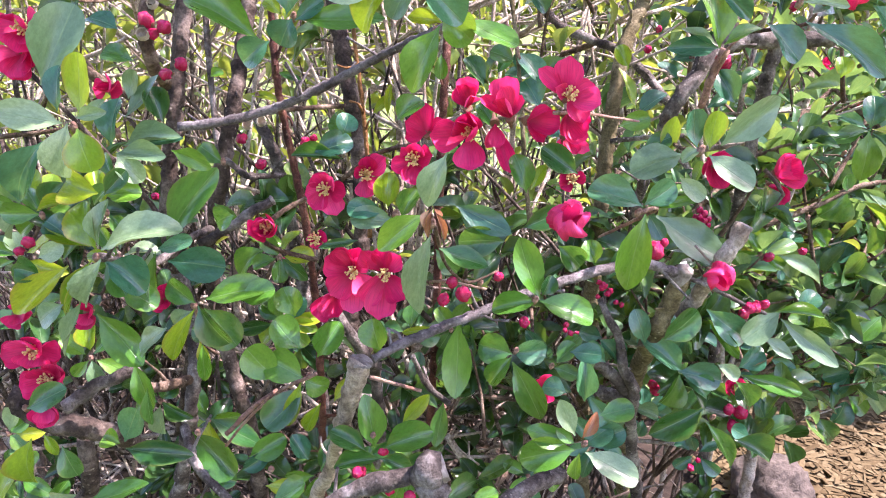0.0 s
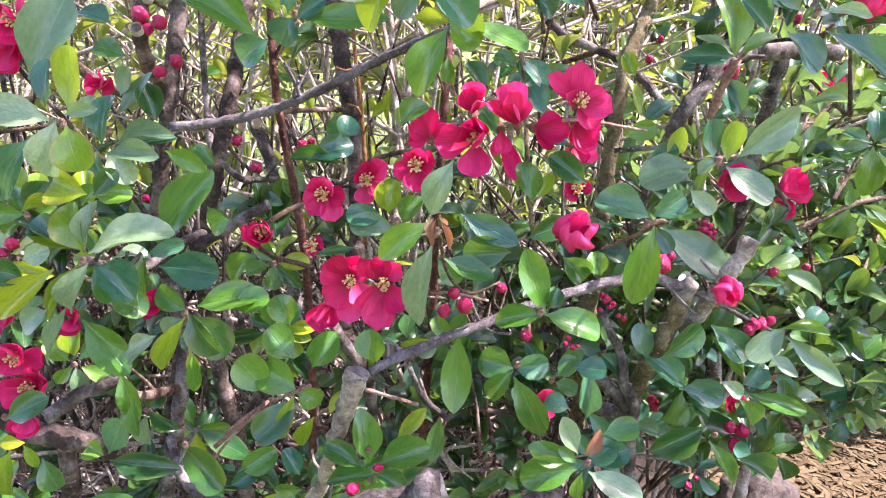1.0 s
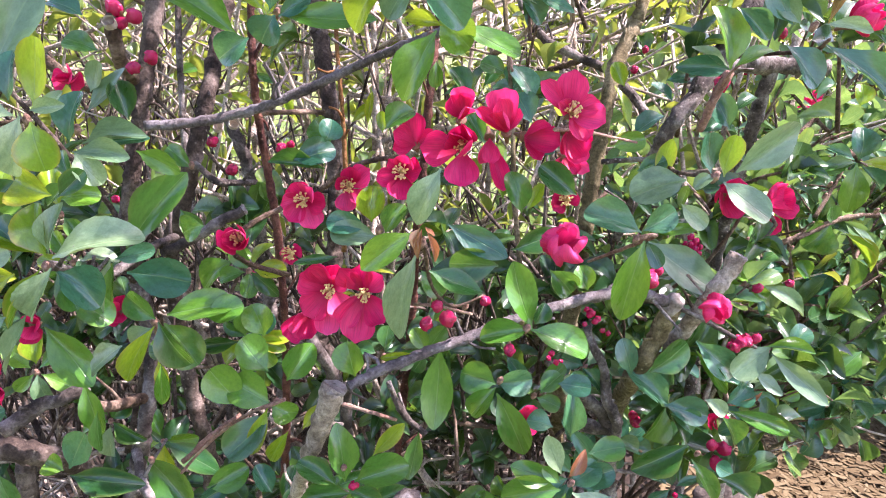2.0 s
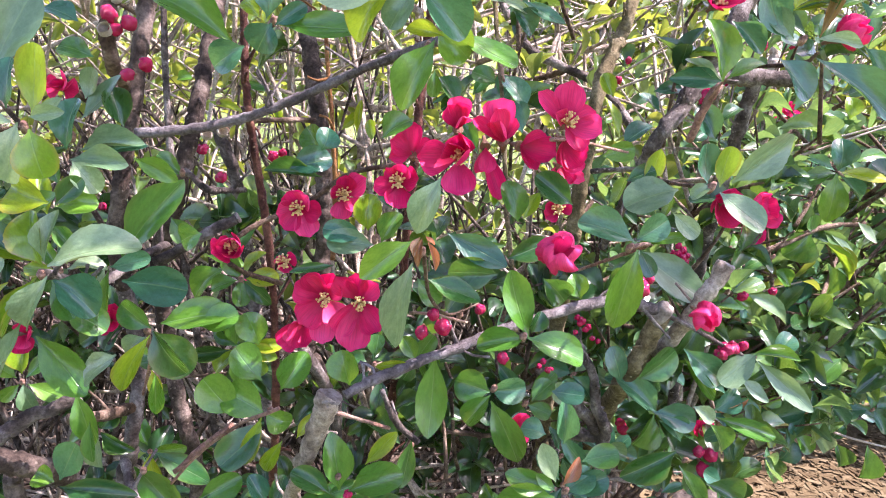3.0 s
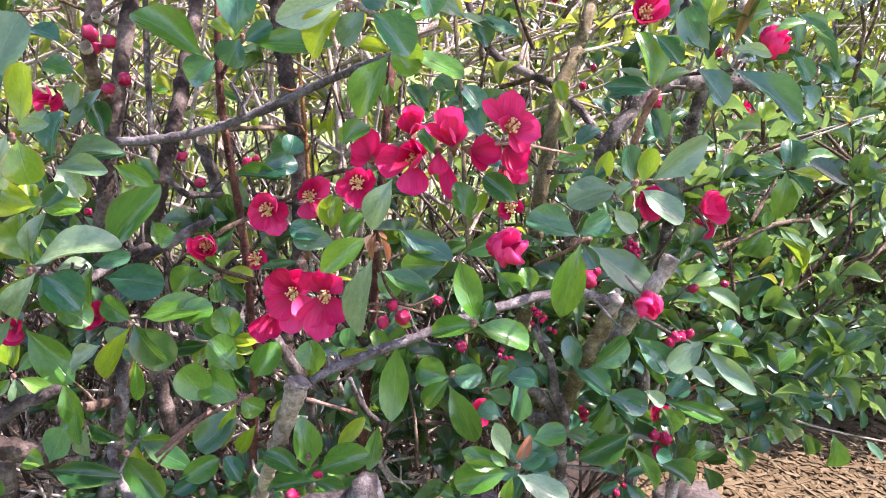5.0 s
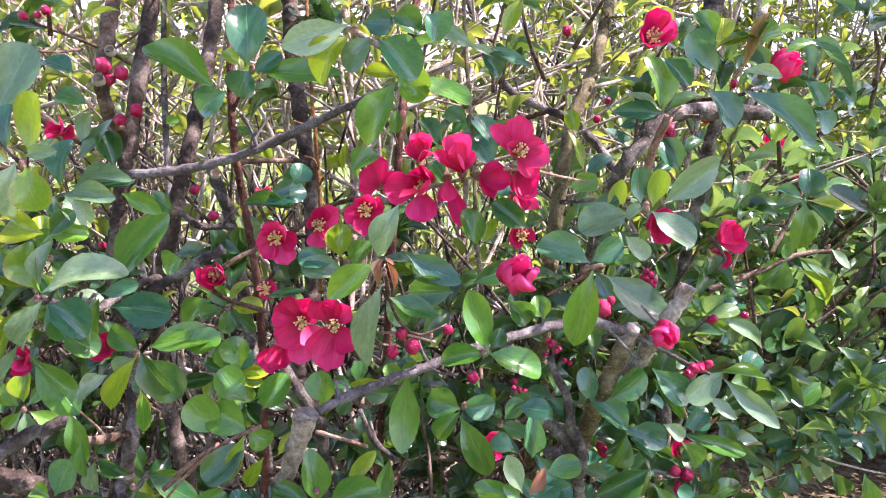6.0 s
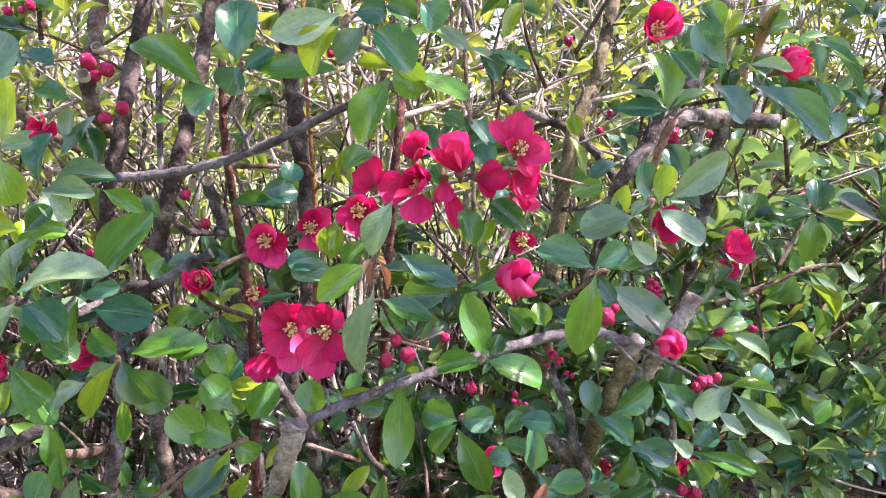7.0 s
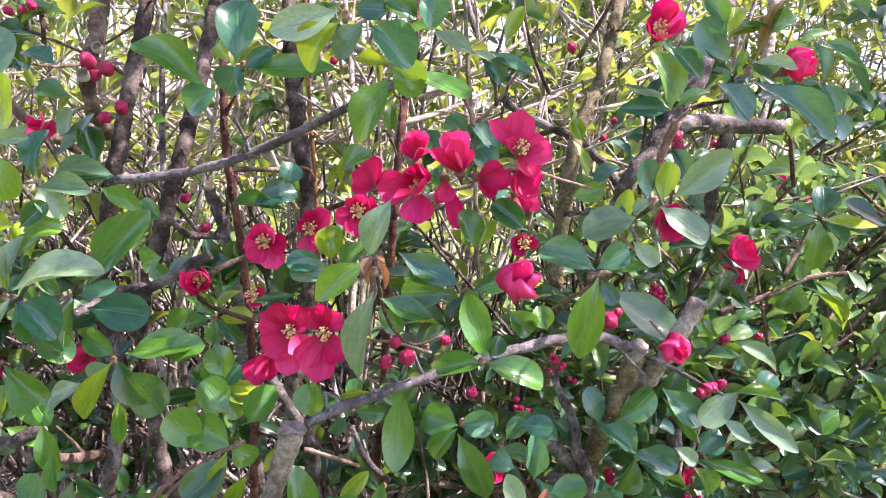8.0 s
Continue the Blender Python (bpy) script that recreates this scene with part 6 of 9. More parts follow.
bud(QUINCE_TWO, (0.1442, 0.627, 0.8277), (-0.2646, -0.9258, 0.2701), 0.0043, 81)
bud(QUINCE_TWO, (0.126, 0.6352, 0.7863), (0.0165, -0.8817, 0.4715), 0.0049, 82)
bud(QUINCE_TWO, (0.13, 0.6364, 0.791), (0.2978, -0.8368, 0.4594), 0.0045, 83)
bud(QUINCE_TWO, (0.1216, 0.6368, 0.793), (-0.2661, -0.8549, 0.4453), 0.0045, 84)
bud(QUINCE, (-0.2468, 0.513, 0.8918), (0.0165, -0.8817, 0.4715), 0.0082, 85)
bud(QUINCE, (-0.2516, 0.5108, 0.8873), (-0.1729, -0.9446, 0.2789), 0.0064, 86)
bud(QUINCE, (0.0022, 0.517, 0.7102), (0.0129, -0.8336, 0.5522), 0.0096, 87)
bud(QUINCE, (-0.0337, 0.5292, 0.7214), (0.0129, -0.8336, 0.5522), 0.0079, 88)
bud(QUINCE, (-0.0178, 0.5334, 0.7358), (0.0129, -0.8336, 0.5522), 0.0065, 89)

# blossoms and buds farther back
bud(QUINCE_TWO, (0.3054, 0.7959, 1.0207), (0.4262, -0.7746, 0.4673), 0.0101, 100)
bud(QUINCE_TWO, (0.2653, 0.7694, 1.0019), (0.1448, -0.9118, 0.3843), 0.0115, 101)
bud(QUINCE_TWO, (0.4101, 0.9974, 1.0571), (0.0687, -0.6125, 0.7875), 0.0105, 104)
bud(QUINCE_TWO, (0.2386, 0.6879, 0.8814), (0.1448, -0.5921, 0.7927), 0.0069, 105)
bud(QUINCE_TWO, (0.2345, 0.6884, 0.8855), (0.2669, -0.5417, 0.7971), 0.0054, 106)
bud(QUINCE_TWO, (0.2426, 0.6874, 0.8795), (0.1929, -0.9476, 0.2546), 0.0054, 107)
bud(QUINCE_TWO, (0.2339, 0.6963, 0.8777), (0.2737, -0.5534, 0.7867), 0.0047, 108)
bud(QUINCE_TWO, (0.3097, 0.719, 0.8367), (0.3645, -0.7344, 0.5725), 0.0090, 109)
bud(QUINCE_TWO, (0.3628, 0.7703, 0.8295), (0.2315, -0.9258, 0.2987), 0.0079, 110)
bud(QUINCE_TWO, (0.2634, 0.6291, 0.819), (0.3587, -0.7341, 0.5766), 0.0094, 111)
bud(QUINCE_TWO, (0.2715, 0.6303, 0.8222), (-0.2206, -0.9643, 0.1462), 0.0087, 112)
bud(QUINCE_TWO, (0.2759, 0.6294, 0.8224), (0.3139, -0.5325, 0.7861), 0.0080, 113)
bud(QUINCE_TWO, (0.2631, 0.6271, 0.8155), (-0.3867, -0.6311, 0.6724), 0.0080, 114)
bud(QUINCE_TWO, (0.174, 0.5847, 0.8799), (-0.0817, -0.9678, 0.238), 0.0131, 115)
bud(QUINCE_TWO, (0.1801, 0.5832, 0.8853), (-0.2061, -0.6804, 0.7032), 0.0065, 116)
bud(QUINCE_TWO, (0.1467, 0.6305, 0.8366), (0.4298, -0.8924, 0.137), 0.0065, 117)
bud(QUINCE_TWO, (0.1531, 0.629, 0.8325), (0.1625, -0.9765, 0.1415), 0.0051, 118)
bud(QUINCE_TWO, (0.1619, 0.645, 0.8165), (0.2697, -0.8739, 0.4043), 0.0045, 119)
bud(QUINCE_TWO, (0.1436, 0.6295, 0.8377), (0.3369, -0.5316, 0.7771), 0.0043, 120)
bud(QUINCE_TWO, (0.1671, 0.6439, 0.8136), (0.0027, -0.5675, 0.8234), 0.0045, 121)
bud(QUINCE, (-0.0065, 0.4655, 0.7516), (-0.1942, -0.9677, 0.1607), 0.0069, 122)
bud(QUINCE, (-0.0299, 0.4772, 0.7564), (0.1456, -0.981, 0.1284), 0.0076, 123)
bud(QUINCE, (-0.0159, 0.5067, 0.7525), (-0.3194, -0.8381, 0.4422), 0.0056, 124)
bud(QUINCE, (0.116, 0.6012, 0.813), (0.1559, -0.956, 0.2485), 0.0049, 125)
bud(QUINCE_TWO, (0.1209, 0.5987, 0.8059), (-0.4141, -0.5914, 0.6919), 0.0049, 126)

# leaves: fuller tufts in behind the front ones
tuft = shoot(QUINCE, (-0.3274, 0.5832, 0.6706))
leaf(tuft, (-0.3288, 0.5831, 0.6705), (-0.3508, 0.5803, 0.6696), 0.0141, -4, "y", 3)
leaf(tuft, (-0.3285, 0.5844, 0.6749), (-0.3342, 0.592, 0.689), 0.0119, 26, "g", 1)
leaf(tuft, (-0.3234, 0.5846, 0.675), (-0.3119, 0.5908, 0.6876), 0.0128, 30, "f", 5)
leaf(tuft, (-0.3222, 0.5823, 0.6675), (-0.2946, 0.5745, 0.6591), 0.0152, -17, "f", 0)
leaf(tuft, (-0.3274, 0.5831, 0.6705), (-0.3252, 0.5745, 0.6545), 0.0168, 27, "g", 1)
tuft = shoot(QUINCE, (-0.3318, 0.5891, 0.7047))
leaf(tuft, (-0.3372, 0.5884, 0.7026), (-0.3612, 0.5795, 0.6965), 0.0163, -20, "p", 2)
leaf(tuft, (-0.3374, 0.5899, 0.7075), (-0.3628, 0.5913, 0.719), 0.0166, -1, "g", 4)
leaf(tuft, (-0.3314, 0.5898, 0.7067), (-0.3255, 0.5931, 0.7294), 0.0154, 15, "p", 2)
leaf(tuft, (-0.3309, 0.5894, 0.7054), (-0.3168, 0.5968, 0.7148), 0.0166, -1, "f", 2)
leaf(tuft, (-0.3253, 0.5893, 0.7047), (-0.3033, 0.5911, 0.7051), 0.0120, 9, "y", 0)
leaf(tuft, (-0.3308, 0.5889, 0.7037), (-0.3185, 0.5872, 0.6937), 0.0147, -17, "g", 2)
tuft = shoot(QUINCE, (-0.2565, 0.5647, 0.668))
leaf(tuft, (-0.2541, 0.5648, 0.6682), (-0.2276, 0.5623, 0.6722), 0.0137, 3, "g", 5)
leaf(tuft, (-0.2558, 0.5633, 0.6634), (-0.2527, 0.5588, 0.6425), 0.0138, 5, "g", 5)
leaf(tuft, (-0.2613, 0.5643, 0.6672), (-0.2944, 0.5648, 0.6605), 0.0168, -27, "p", 1)
tuft = shoot(QUINCE, (-0.2098, 0.6036, 0.732))
leaf(tuft, (-0.2101, 0.6035, 0.7318), (-0.2309, 0.5976, 0.7243), 0.0156, 29, "g", 1)
leaf(tuft, (-0.2126, 0.6047, 0.7357), (-0.2256, 0.6058, 0.7525), 0.0173, -30, "g", 2)
leaf(tuft, (-0.2092, 0.6038, 0.7327), (-0.1996, 0.6097, 0.7465), 0.0174, 31, "g", 3)
leaf(tuft, (-0.2087, 0.6034, 0.7314), (-0.1828, 0.5977, 0.7196), 0.0141, 14, "g", 3)
leaf(tuft, (-0.2096, 0.6026, 0.7287), (-0.211, 0.5996, 0.7021), 0.0154, 19, "p", 0)
tuft = shoot(QUINCE, (-0.263, 0.6024, 0.7689))
leaf(tuft, (-0.2671, 0.603, 0.7712), (-0.2867, 0.6039, 0.7844), 0.0152, 24, "f", 2)
leaf(tuft, (-0.2635, 0.6041, 0.7744), (-0.2642, 0.6077, 0.7969), 0.0173, 4, "y", 3)
leaf(tuft, (-0.2607, 0.6034, 0.7718), (-0.2415, 0.6081, 0.7913), 0.0135, -3, "g", 2)
leaf(tuft, (-0.2592, 0.6021, 0.7675), (-0.2322, 0.6052, 0.754), 0.0145, -10, "f", 2)
leaf(tuft, (-0.2624, 0.6021, 0.7678), (-0.2556, 0.6004, 0.7458), 0.0140, -7, "p", 4)
leaf(tuft, (-0.2646, 0.6018, 0.7669), (-0.2794, 0.5993, 0.7525), 0.0115, -19, "f", 0)
tuft = shoot(QUINCE, (-0.2962, 0.5796, 0.6498))
leaf(tuft, (-0.2994, 0.5799, 0.6509), (-0.3166, 0.5785, 0.658), 0.0133, 2, "p", 3)
leaf(tuft, (-0.2961, 0.5797, 0.6501), (-0.2842, 0.5821, 0.6652), 0.0148, 26, "f", 3)
leaf(tuft, (-0.2909, 0.5792, 0.648), (-0.2659, 0.5818, 0.6376), 0.0166, -25, "f", 5)
leaf(tuft, (-0.2969, 0.5782, 0.6452), (-0.3005, 0.5698, 0.6185), 0.0168, 3, "g", 5)
tuft = shoot(QUINCE, (-0.0503, 0.5444, 0.6915))
leaf(tuft, (-0.0525, 0.5436, 0.6887), (-0.0678, 0.5366, 0.675), 0.0157, 12, "g", 4)
leaf(tuft, (-0.05, 0.5445, 0.6917), (-0.035, 0.5483, 0.6982), 0.0145, 26, "f", 1)
leaf(tuft, (-0.0495, 0.5443, 0.6908), (-0.036, 0.5388, 0.6749), 0.0157, -11, "f", 4)
tuft = shoot(QUINCE, (-0.19, 0.6573, 0.6853))
leaf(tuft, (-0.1862, 0.6576, 0.686), (-0.1614, 0.6543, 0.6906), 0.0164, 19, "f", 1)
leaf(tuft, (-0.1897, 0.657, 0.6844), (-0.1828, 0.6521, 0.6535), 0.0181, 10, "y", 4)
leaf(tuft, (-0.1933, 0.6568, 0.6838), (-0.2149, 0.6561, 0.6746), 0.0157, 26, "y", 0)
leaf(tuft, (-0.1925, 0.6586, 0.6897), (-0.205, 0.6622, 0.7139), 0.0165, 28, "f", 1)
tuft = shoot(QUINCE, (-0.0853, 0.6335, 0.6486))
leaf(tuft, (-0.0846, 0.6344, 0.6517), (-0.0768, 0.6417, 0.6777), 0.0171, 6, "g", 4)
leaf(tuft, (-0.079, 0.634, 0.6499), (-0.0567, 0.6329, 0.6563), 0.0136, 18, "g", 0)
leaf(tuft, (-0.0808, 0.6319, 0.6432), (-0.0656, 0.624, 0.6314), 0.0108, 10, "g", 0)
leaf(tuft, (-0.0854, 0.6332, 0.6479), (-0.0955, 0.6258, 0.6287), 0.0134, -16, "f", 4)
leaf(tuft, (-0.0904, 0.6331, 0.6477), (-0.1184, 0.6334, 0.6434), 0.0145, -9, "f", 4)
tuft = shoot(QUINCE, (-0.1441, 0.5824, 0.8002))
leaf(tuft, (-0.1456, 0.5825, 0.8006), (-0.1766, 0.5877, 0.8028), 0.0166, -10, "g", 1)
leaf(tuft, (-0.1367, 0.5027, 0.8319), (-0.1321, 0.5004, 0.8135), 0.0100, -3, "y", 5)
tuft = shoot(QUINCE, (-0.1516, 0.5794, 0.7077))
leaf(tuft, (-0.1611, 0.5803, 0.7307), (-0.1197, 0.5748, 0.7112), 0.0200, -13, "g", 2)
tuft = shoot(QUINCE, (-0.3023, 0.6023, 0.8936))
leaf(tuft, (-0.3018, 0.6031, 0.8961), (-0.2971, 0.612, 0.9225), 0.0187, 32, "y", 4)
leaf(tuft, (-0.2987, 0.6028, 0.8949), (-0.2742, 0.6113, 0.9026), 0.0169, 24, "y", 0)
leaf(tuft, (-0.3021, 0.6022, 0.8932), (-0.2785, 0.5992, 0.8774), 0.0199, -29, "g", 2)
leaf(tuft, (-0.3037, 0.6013, 0.8903), (-0.3152, 0.598, 0.8698), 0.0192, 14, "p", 3)
leaf(tuft, (-0.3051, 0.6024, 0.894), (-0.335, 0.6057, 0.8979), 0.0176, -26, "f", 0)
leaf(tuft, (-0.3039, 0.6029, 0.8956), (-0.3234, 0.6128, 0.9136), 0.0139, -5, "f", 5)
tuft = shoot(QUINCE, (-0.2442, 0.6157, 0.8877))
leaf(tuft, (-0.2458, 0.6171, 0.8924), (-0.2537, 0.622, 0.9193), 0.0183, 13, "y", 3)
leaf(tuft, (-0.2421, 0.6151, 0.8857), (-0.2223, 0.608, 0.8692), 0.0143, -6, "g", 1)
leaf(tuft, (-0.2468, 0.6144, 0.8835), (-0.2612, 0.6076, 0.8648), 0.0127, 17, "g", 5)
tuft = shoot(QUINCE, (-0.2949, 0.6148, 0.8843))
leaf(tuft, (-0.2947, 0.6148, 0.8841), (-0.2764, 0.6161, 0.8669), 0.0209, 29, "g", 5)
leaf(tuft, (-0.2981, 0.6139, 0.8814), (-0.3123, 0.6076, 0.8699), 0.0158, -12, "f", 1)
leaf(tuft, (-0.297, 0.6154, 0.8865), (-0.3149, 0.619, 0.9041), 0.0174, 12, "g", 0)
leaf(tuft, (-0.2947, 0.6153, 0.8857), (-0.2871, 0.6244, 0.9142), 0.0207, 28, "y", 0)
leaf(tuft, (-0.2929, 0.6149, 0.8845), (-0.2723, 0.6179, 0.8867), 0.0149, -12, "g", 0)
tuft = shoot(QUINCE, (-0.2769, 0.5829, 0.8926))
leaf(tuft, (-0.275, 0.5839, 0.896), (-0.2621, 0.5879, 0.9155), 0.0170, 6, "g", 3)
leaf(tuft, (-0.2778, 0.5829, 0.8927), (-0.3132, 0.5855, 0.8926), 0.0184, -17, "f", 0)
leaf(tuft, (-0.2774, 0.583, 0.8931), (-0.2927, 0.5908, 0.9122), 0.0141, 11, "f", 1)
tuft = shoot(QUINCE, (-0.3294, 0.6353, 0.8416))
leaf(tuft, (-0.3294, 0.6349, 0.8404), (-0.333, 0.6302, 0.8153), 0.0176, 29, "g", 5)
leaf(tuft, (-0.334, 0.6343, 0.8385), (-0.3627, 0.6349, 0.8225), 0.0173, 20, "g", 1)
leaf(tuft, (-0.3341, 0.6356, 0.8429), (-0.3519, 0.6337, 0.8492), 0.0126, 9, "f", 4)
leaf(tuft, (-0.3304, 0.636, 0.8439), (-0.3383, 0.6413, 0.86), 0.0160, 28, "p", 2)
leaf(tuft, (-0.3244, 0.6365, 0.8449), (-0.2972, 0.6373, 0.8597), 0.0227, -30, "y", 2)
leaf(tuft, (-0.3238, 0.6347, 0.8392), (-0.293, 0.6302, 0.829), 0.0181, 23, "y", 4)
tuft = shoot(QUINCE, (-0.2435, 0.6278, 0.8475))
leaf(tuft, (-0.2428, 0.6274, 0.8463), (-0.2323, 0.6251, 0.8237), 0.0148, -5, "g", 2)
leaf(tuft, (-0.2437, 0.6276, 0.8471), (-0.2557, 0.6221, 0.8322), 0.0173, -29, "g", 4)
leaf(tuft, (-0.2469, 0.6277, 0.8475), (-0.2732, 0.632, 0.8467), 0.0125, -12, "y", 5)
leaf(tuft, (-0.2447, 0.6283, 0.8493), (-0.2616, 0.6342, 0.8684), 0.0148, -5, "f", 0)
leaf(tuft, (-0.243, 0.6292, 0.8524), (-0.239, 0.6339, 0.8716), 0.0127, -8, "g", 0)
leaf(tuft, (-0.2387, 0.6283, 0.849), (-0.213, 0.6322, 0.8549), 0.0192, -29, "p", 4)
tuft = shoot(QUINCE, (-0.0095, 0.663, 0.774))
leaf(tuft, (-0.0133, 0.6613, 0.7686), (-0.0254, 0.6603, 0.7514), 0.0126, -14, "b", 0)
leaf(tuft, (-0.0155, 0.6634, 0.7757), (-0.0325, 0.6652, 0.7796), 0.0134, 19, "g", 0)
leaf(tuft, (-0.0092, 0.6645, 0.7787), (-0.008, 0.6722, 0.7974), 0.0152, -26, "f", 5)
leaf(tuft, (-0.0085, 0.6631, 0.774), (0.0172, 0.6648, 0.7699), 0.0165, 28, "g", 0)
tuft = shoot(QUINCE, (0.1039, 0.685, 0.6224))
leaf(tuft, (0.1048, 0.6839, 0.6186), (0.1116, 0.6719, 0.5967), 0.0154, -4, "b", 5)
leaf(tuft, (0.1036, 0.6849, 0.6222), (0.0863, 0.6787, 0.6076), 0.0114, 1, "f", 2)
leaf(tuft, (0.0998, 0.6856, 0.6247), (0.0809, 0.6854, 0.6357), 0.0136, 9, "f", 0)
leaf(tuft, (0.1046, 0.6862, 0.6264), (0.1086, 0.6943, 0.6412), 0.0138, 26, "f", 1)
leaf(tuft, (0.1089, 0.6859, 0.6249), (0.1253, 0.6909, 0.6293), 0.0130, -24, "f", 5)
tuft = shoot(QUINCE, (0.1091, 0.6114, 0.7728))
leaf(tuft, (0.1055, 0.6128, 0.7776), (0.0873, 0.6168, 0.7993), 0.0145, -11, "b", 3)
leaf(tuft, (0.1124, 0.6127, 0.7769), (0.1314, 0.6196, 0.7954), 0.0155, -13, "f", 2)
leaf(tuft, (0.1112, 0.6111, 0.7716), (0.1291, 0.6093, 0.7653), 0.0147, 5, "g", 2)
leaf(tuft, (0.1077, 0.6099, 0.7681), (0.1006, 0.6053, 0.7505), 0.0151, -4, "b", 2)
tuft = shoot(QUINCE, (-0.0081, 0.5936, 0.681))
leaf(tuft, (-0.0079, 0.5936, 0.681), (0.001, 0.5899, 0.6641), 0.0148, -11, "f", 4)
leaf(tuft, (-0.0095, 0.5918, 0.6752), (-0.016, 0.5883, 0.6536), 0.0158, -1, "f", 0)
leaf(tuft, (-0.0106, 0.5931, 0.6796), (-0.0268, 0.5926, 0.6717), 0.0133, 21, "g", 4)
leaf(tuft, (-0.0093, 0.5939, 0.6818), (-0.0247, 0.5982, 0.688), 0.0103, -5, "f", 3)
leaf(tuft, (-0.0084, 0.5942, 0.6828), (-0.0124, 0.6005, 0.7045), 0.0133, 30, "g", 4)
leaf(tuft, (-0.0079, 0.5936, 0.681), (0.0178, 0.5931, 0.6973), 0.0163, -19, "g", 1)
tuft = shoot(QUINCE, (0.1158, 0.6977, 0.6227))
leaf(tuft, (0.1127, 0.6976, 0.6225), (0.0873, 0.7001, 0.6198), 0.0148, -10, "g", 4)
leaf(tuft, (0.1143, 0.6981, 0.6242), (0.0982, 0.7077, 0.64), 0.0161, -29, "f", 3)
leaf(tuft, (0.1192, 0.6989, 0.6264), (0.1355, 0.7037, 0.6422), 0.0108, 12, "f", 1)
leaf(tuft, (0.1188, 0.6976, 0.6222), (0.1411, 0.696, 0.6199), 0.0164, 27, "f", 0)
leaf(tuft, (0.12, 0.6965, 0.6185), (0.1355, 0.6943, 0.6038), 0.0166, 3, "f", 0)
leaf(tuft, (0.1144, 0.697, 0.6205), (0.1015, 0.6942, 0.6035), 0.0147, 27, "b", 0)
tuft = shoot(QUINCE, (0.0261, 0.7041, 0.762))
leaf(tuft, (0.025, 0.7034, 0.7598), (0.016, 0.7007, 0.7436), 0.0153, -13, "g", 0)
leaf(tuft, (0.0228, 0.7038, 0.7612), (-0.0014, 0.7067, 0.7551), 0.0107, -7, "g", 5)
leaf(tuft, (0.0259, 0.7042, 0.7623), (0.0133, 0.7071, 0.782), 0.0169, 1, "f", 0)
leaf(tuft, (0.0265, 0.7042, 0.7623), (0.0403, 0.7068, 0.7865), 0.0171, 9, "f", 2)
leaf(tuft, (0.0302, 0.7039, 0.7609), (0.0488, 0.7066, 0.7548), 0.0139, -21, "f", 1)
leaf(tuft, (0.0282, 0.7032, 0.7589), (0.0387, 0.7021, 0.7415), 0.0176, -32, "f", 3)
tuft = shoot(QUINCE_TWO, (0.2862, 0.762, 0.6078))
leaf(tuft, (0.2907, 0.7609, 0.6036), (0.3112, 0.7543, 0.5878), 0.0152, 26, "b", 0)
leaf(tuft, (0.2865, 0.7608, 0.6035), (0.2888, 0.7587, 0.5839), 0.0147, 15, "b", 3)
leaf(tuft, (0.2835, 0.7614, 0.6057), (0.2645, 0.7614, 0.5906), 0.0142, -23, "b", 5)
leaf(tuft, (0.2797, 0.7628, 0.6107), (0.265, 0.7634, 0.6178), 0.0131, 29, "b", 1)
leaf(tuft, (0.2857, 0.7625, 0.6092), (0.2793, 0.7655, 0.6258), 0.0145, -20, "b", 2)
leaf(tuft, (0.2893, 0.7626, 0.6093), (0.3127, 0.7647, 0.6198), 0.0117, -21, "b", 0)
tuft = shoot(QUINCE_TWO, (0.1731, 0.7294, 0.7478))
leaf(tuft, (0.1749, 0.73, 0.7497), (0.1887, 0.7353, 0.7632), 0.0154, -20, "p", 0)
leaf(tuft, (0.1789, 0.7282, 0.7435), (0.1934, 0.7236, 0.7344), 0.0151, 22, "p", 1)
leaf(tuft, (0.1719, 0.7282, 0.7439), (0.1645, 0.7224, 0.7232), 0.0143, 13, "b", 5)
leaf(tuft, (0.1712, 0.7295, 0.7485), (0.1479, 0.7264, 0.7577), 0.0182, -10, "b", 2)
tuft = shoot(QUINCE_TWO, (0.2303, 0.769, 0.6447))
leaf(tuft, (0.2289, 0.768, 0.6415), (0.2215, 0.7618, 0.6255), 0.0155, -10, "b", 1)
leaf(tuft, (0.2229, 0.7686, 0.6442), (0.1959, 0.7681, 0.642), 0.0172, 12, "p", 0)
leaf(tuft, (0.2262, 0.7701, 0.6488), (0.2043, 0.7696, 0.6691), 0.0164, -22, "b", 4)
leaf(tuft, (0.2298, 0.7699, 0.6477), (0.2287, 0.7807, 0.6709), 0.0160, -10, "b", 5)
leaf(tuft, (0.2356, 0.7707, 0.6501), (0.2501, 0.7714, 0.6648), 0.0161, -11, "b", 0)
leaf(tuft, (0.2311, 0.7691, 0.6449), (0.2604, 0.7652, 0.647), 0.0204, -25, "b", 1)
tuft = shoot(QUINCE_TWO, (0.2466, 0.7977, 0.7048))
leaf(tuft, (0.2426, 0.7978, 0.7057), (0.2213, 0.8008, 0.71), 0.0165, -1, "p", 5)
leaf(tuft, (0.2461, 0.7985, 0.7075), (0.2421, 0.8041, 0.7237), 0.0155, 8, "b", 5)
leaf(tuft, (0.2485, 0.798, 0.7058), (0.2648, 0.8002, 0.714), 0.0145, -9, "b", 1)
leaf(tuft, (0.2499, 0.7963, 0.7002), (0.2689, 0.7957, 0.6776), 0.0165, 4, "p", 2)
leaf(tuft, (0.241, 0.7959, 0.6994), (0.2228, 0.7903, 0.6849), 0.0173, 10, "p", 5)
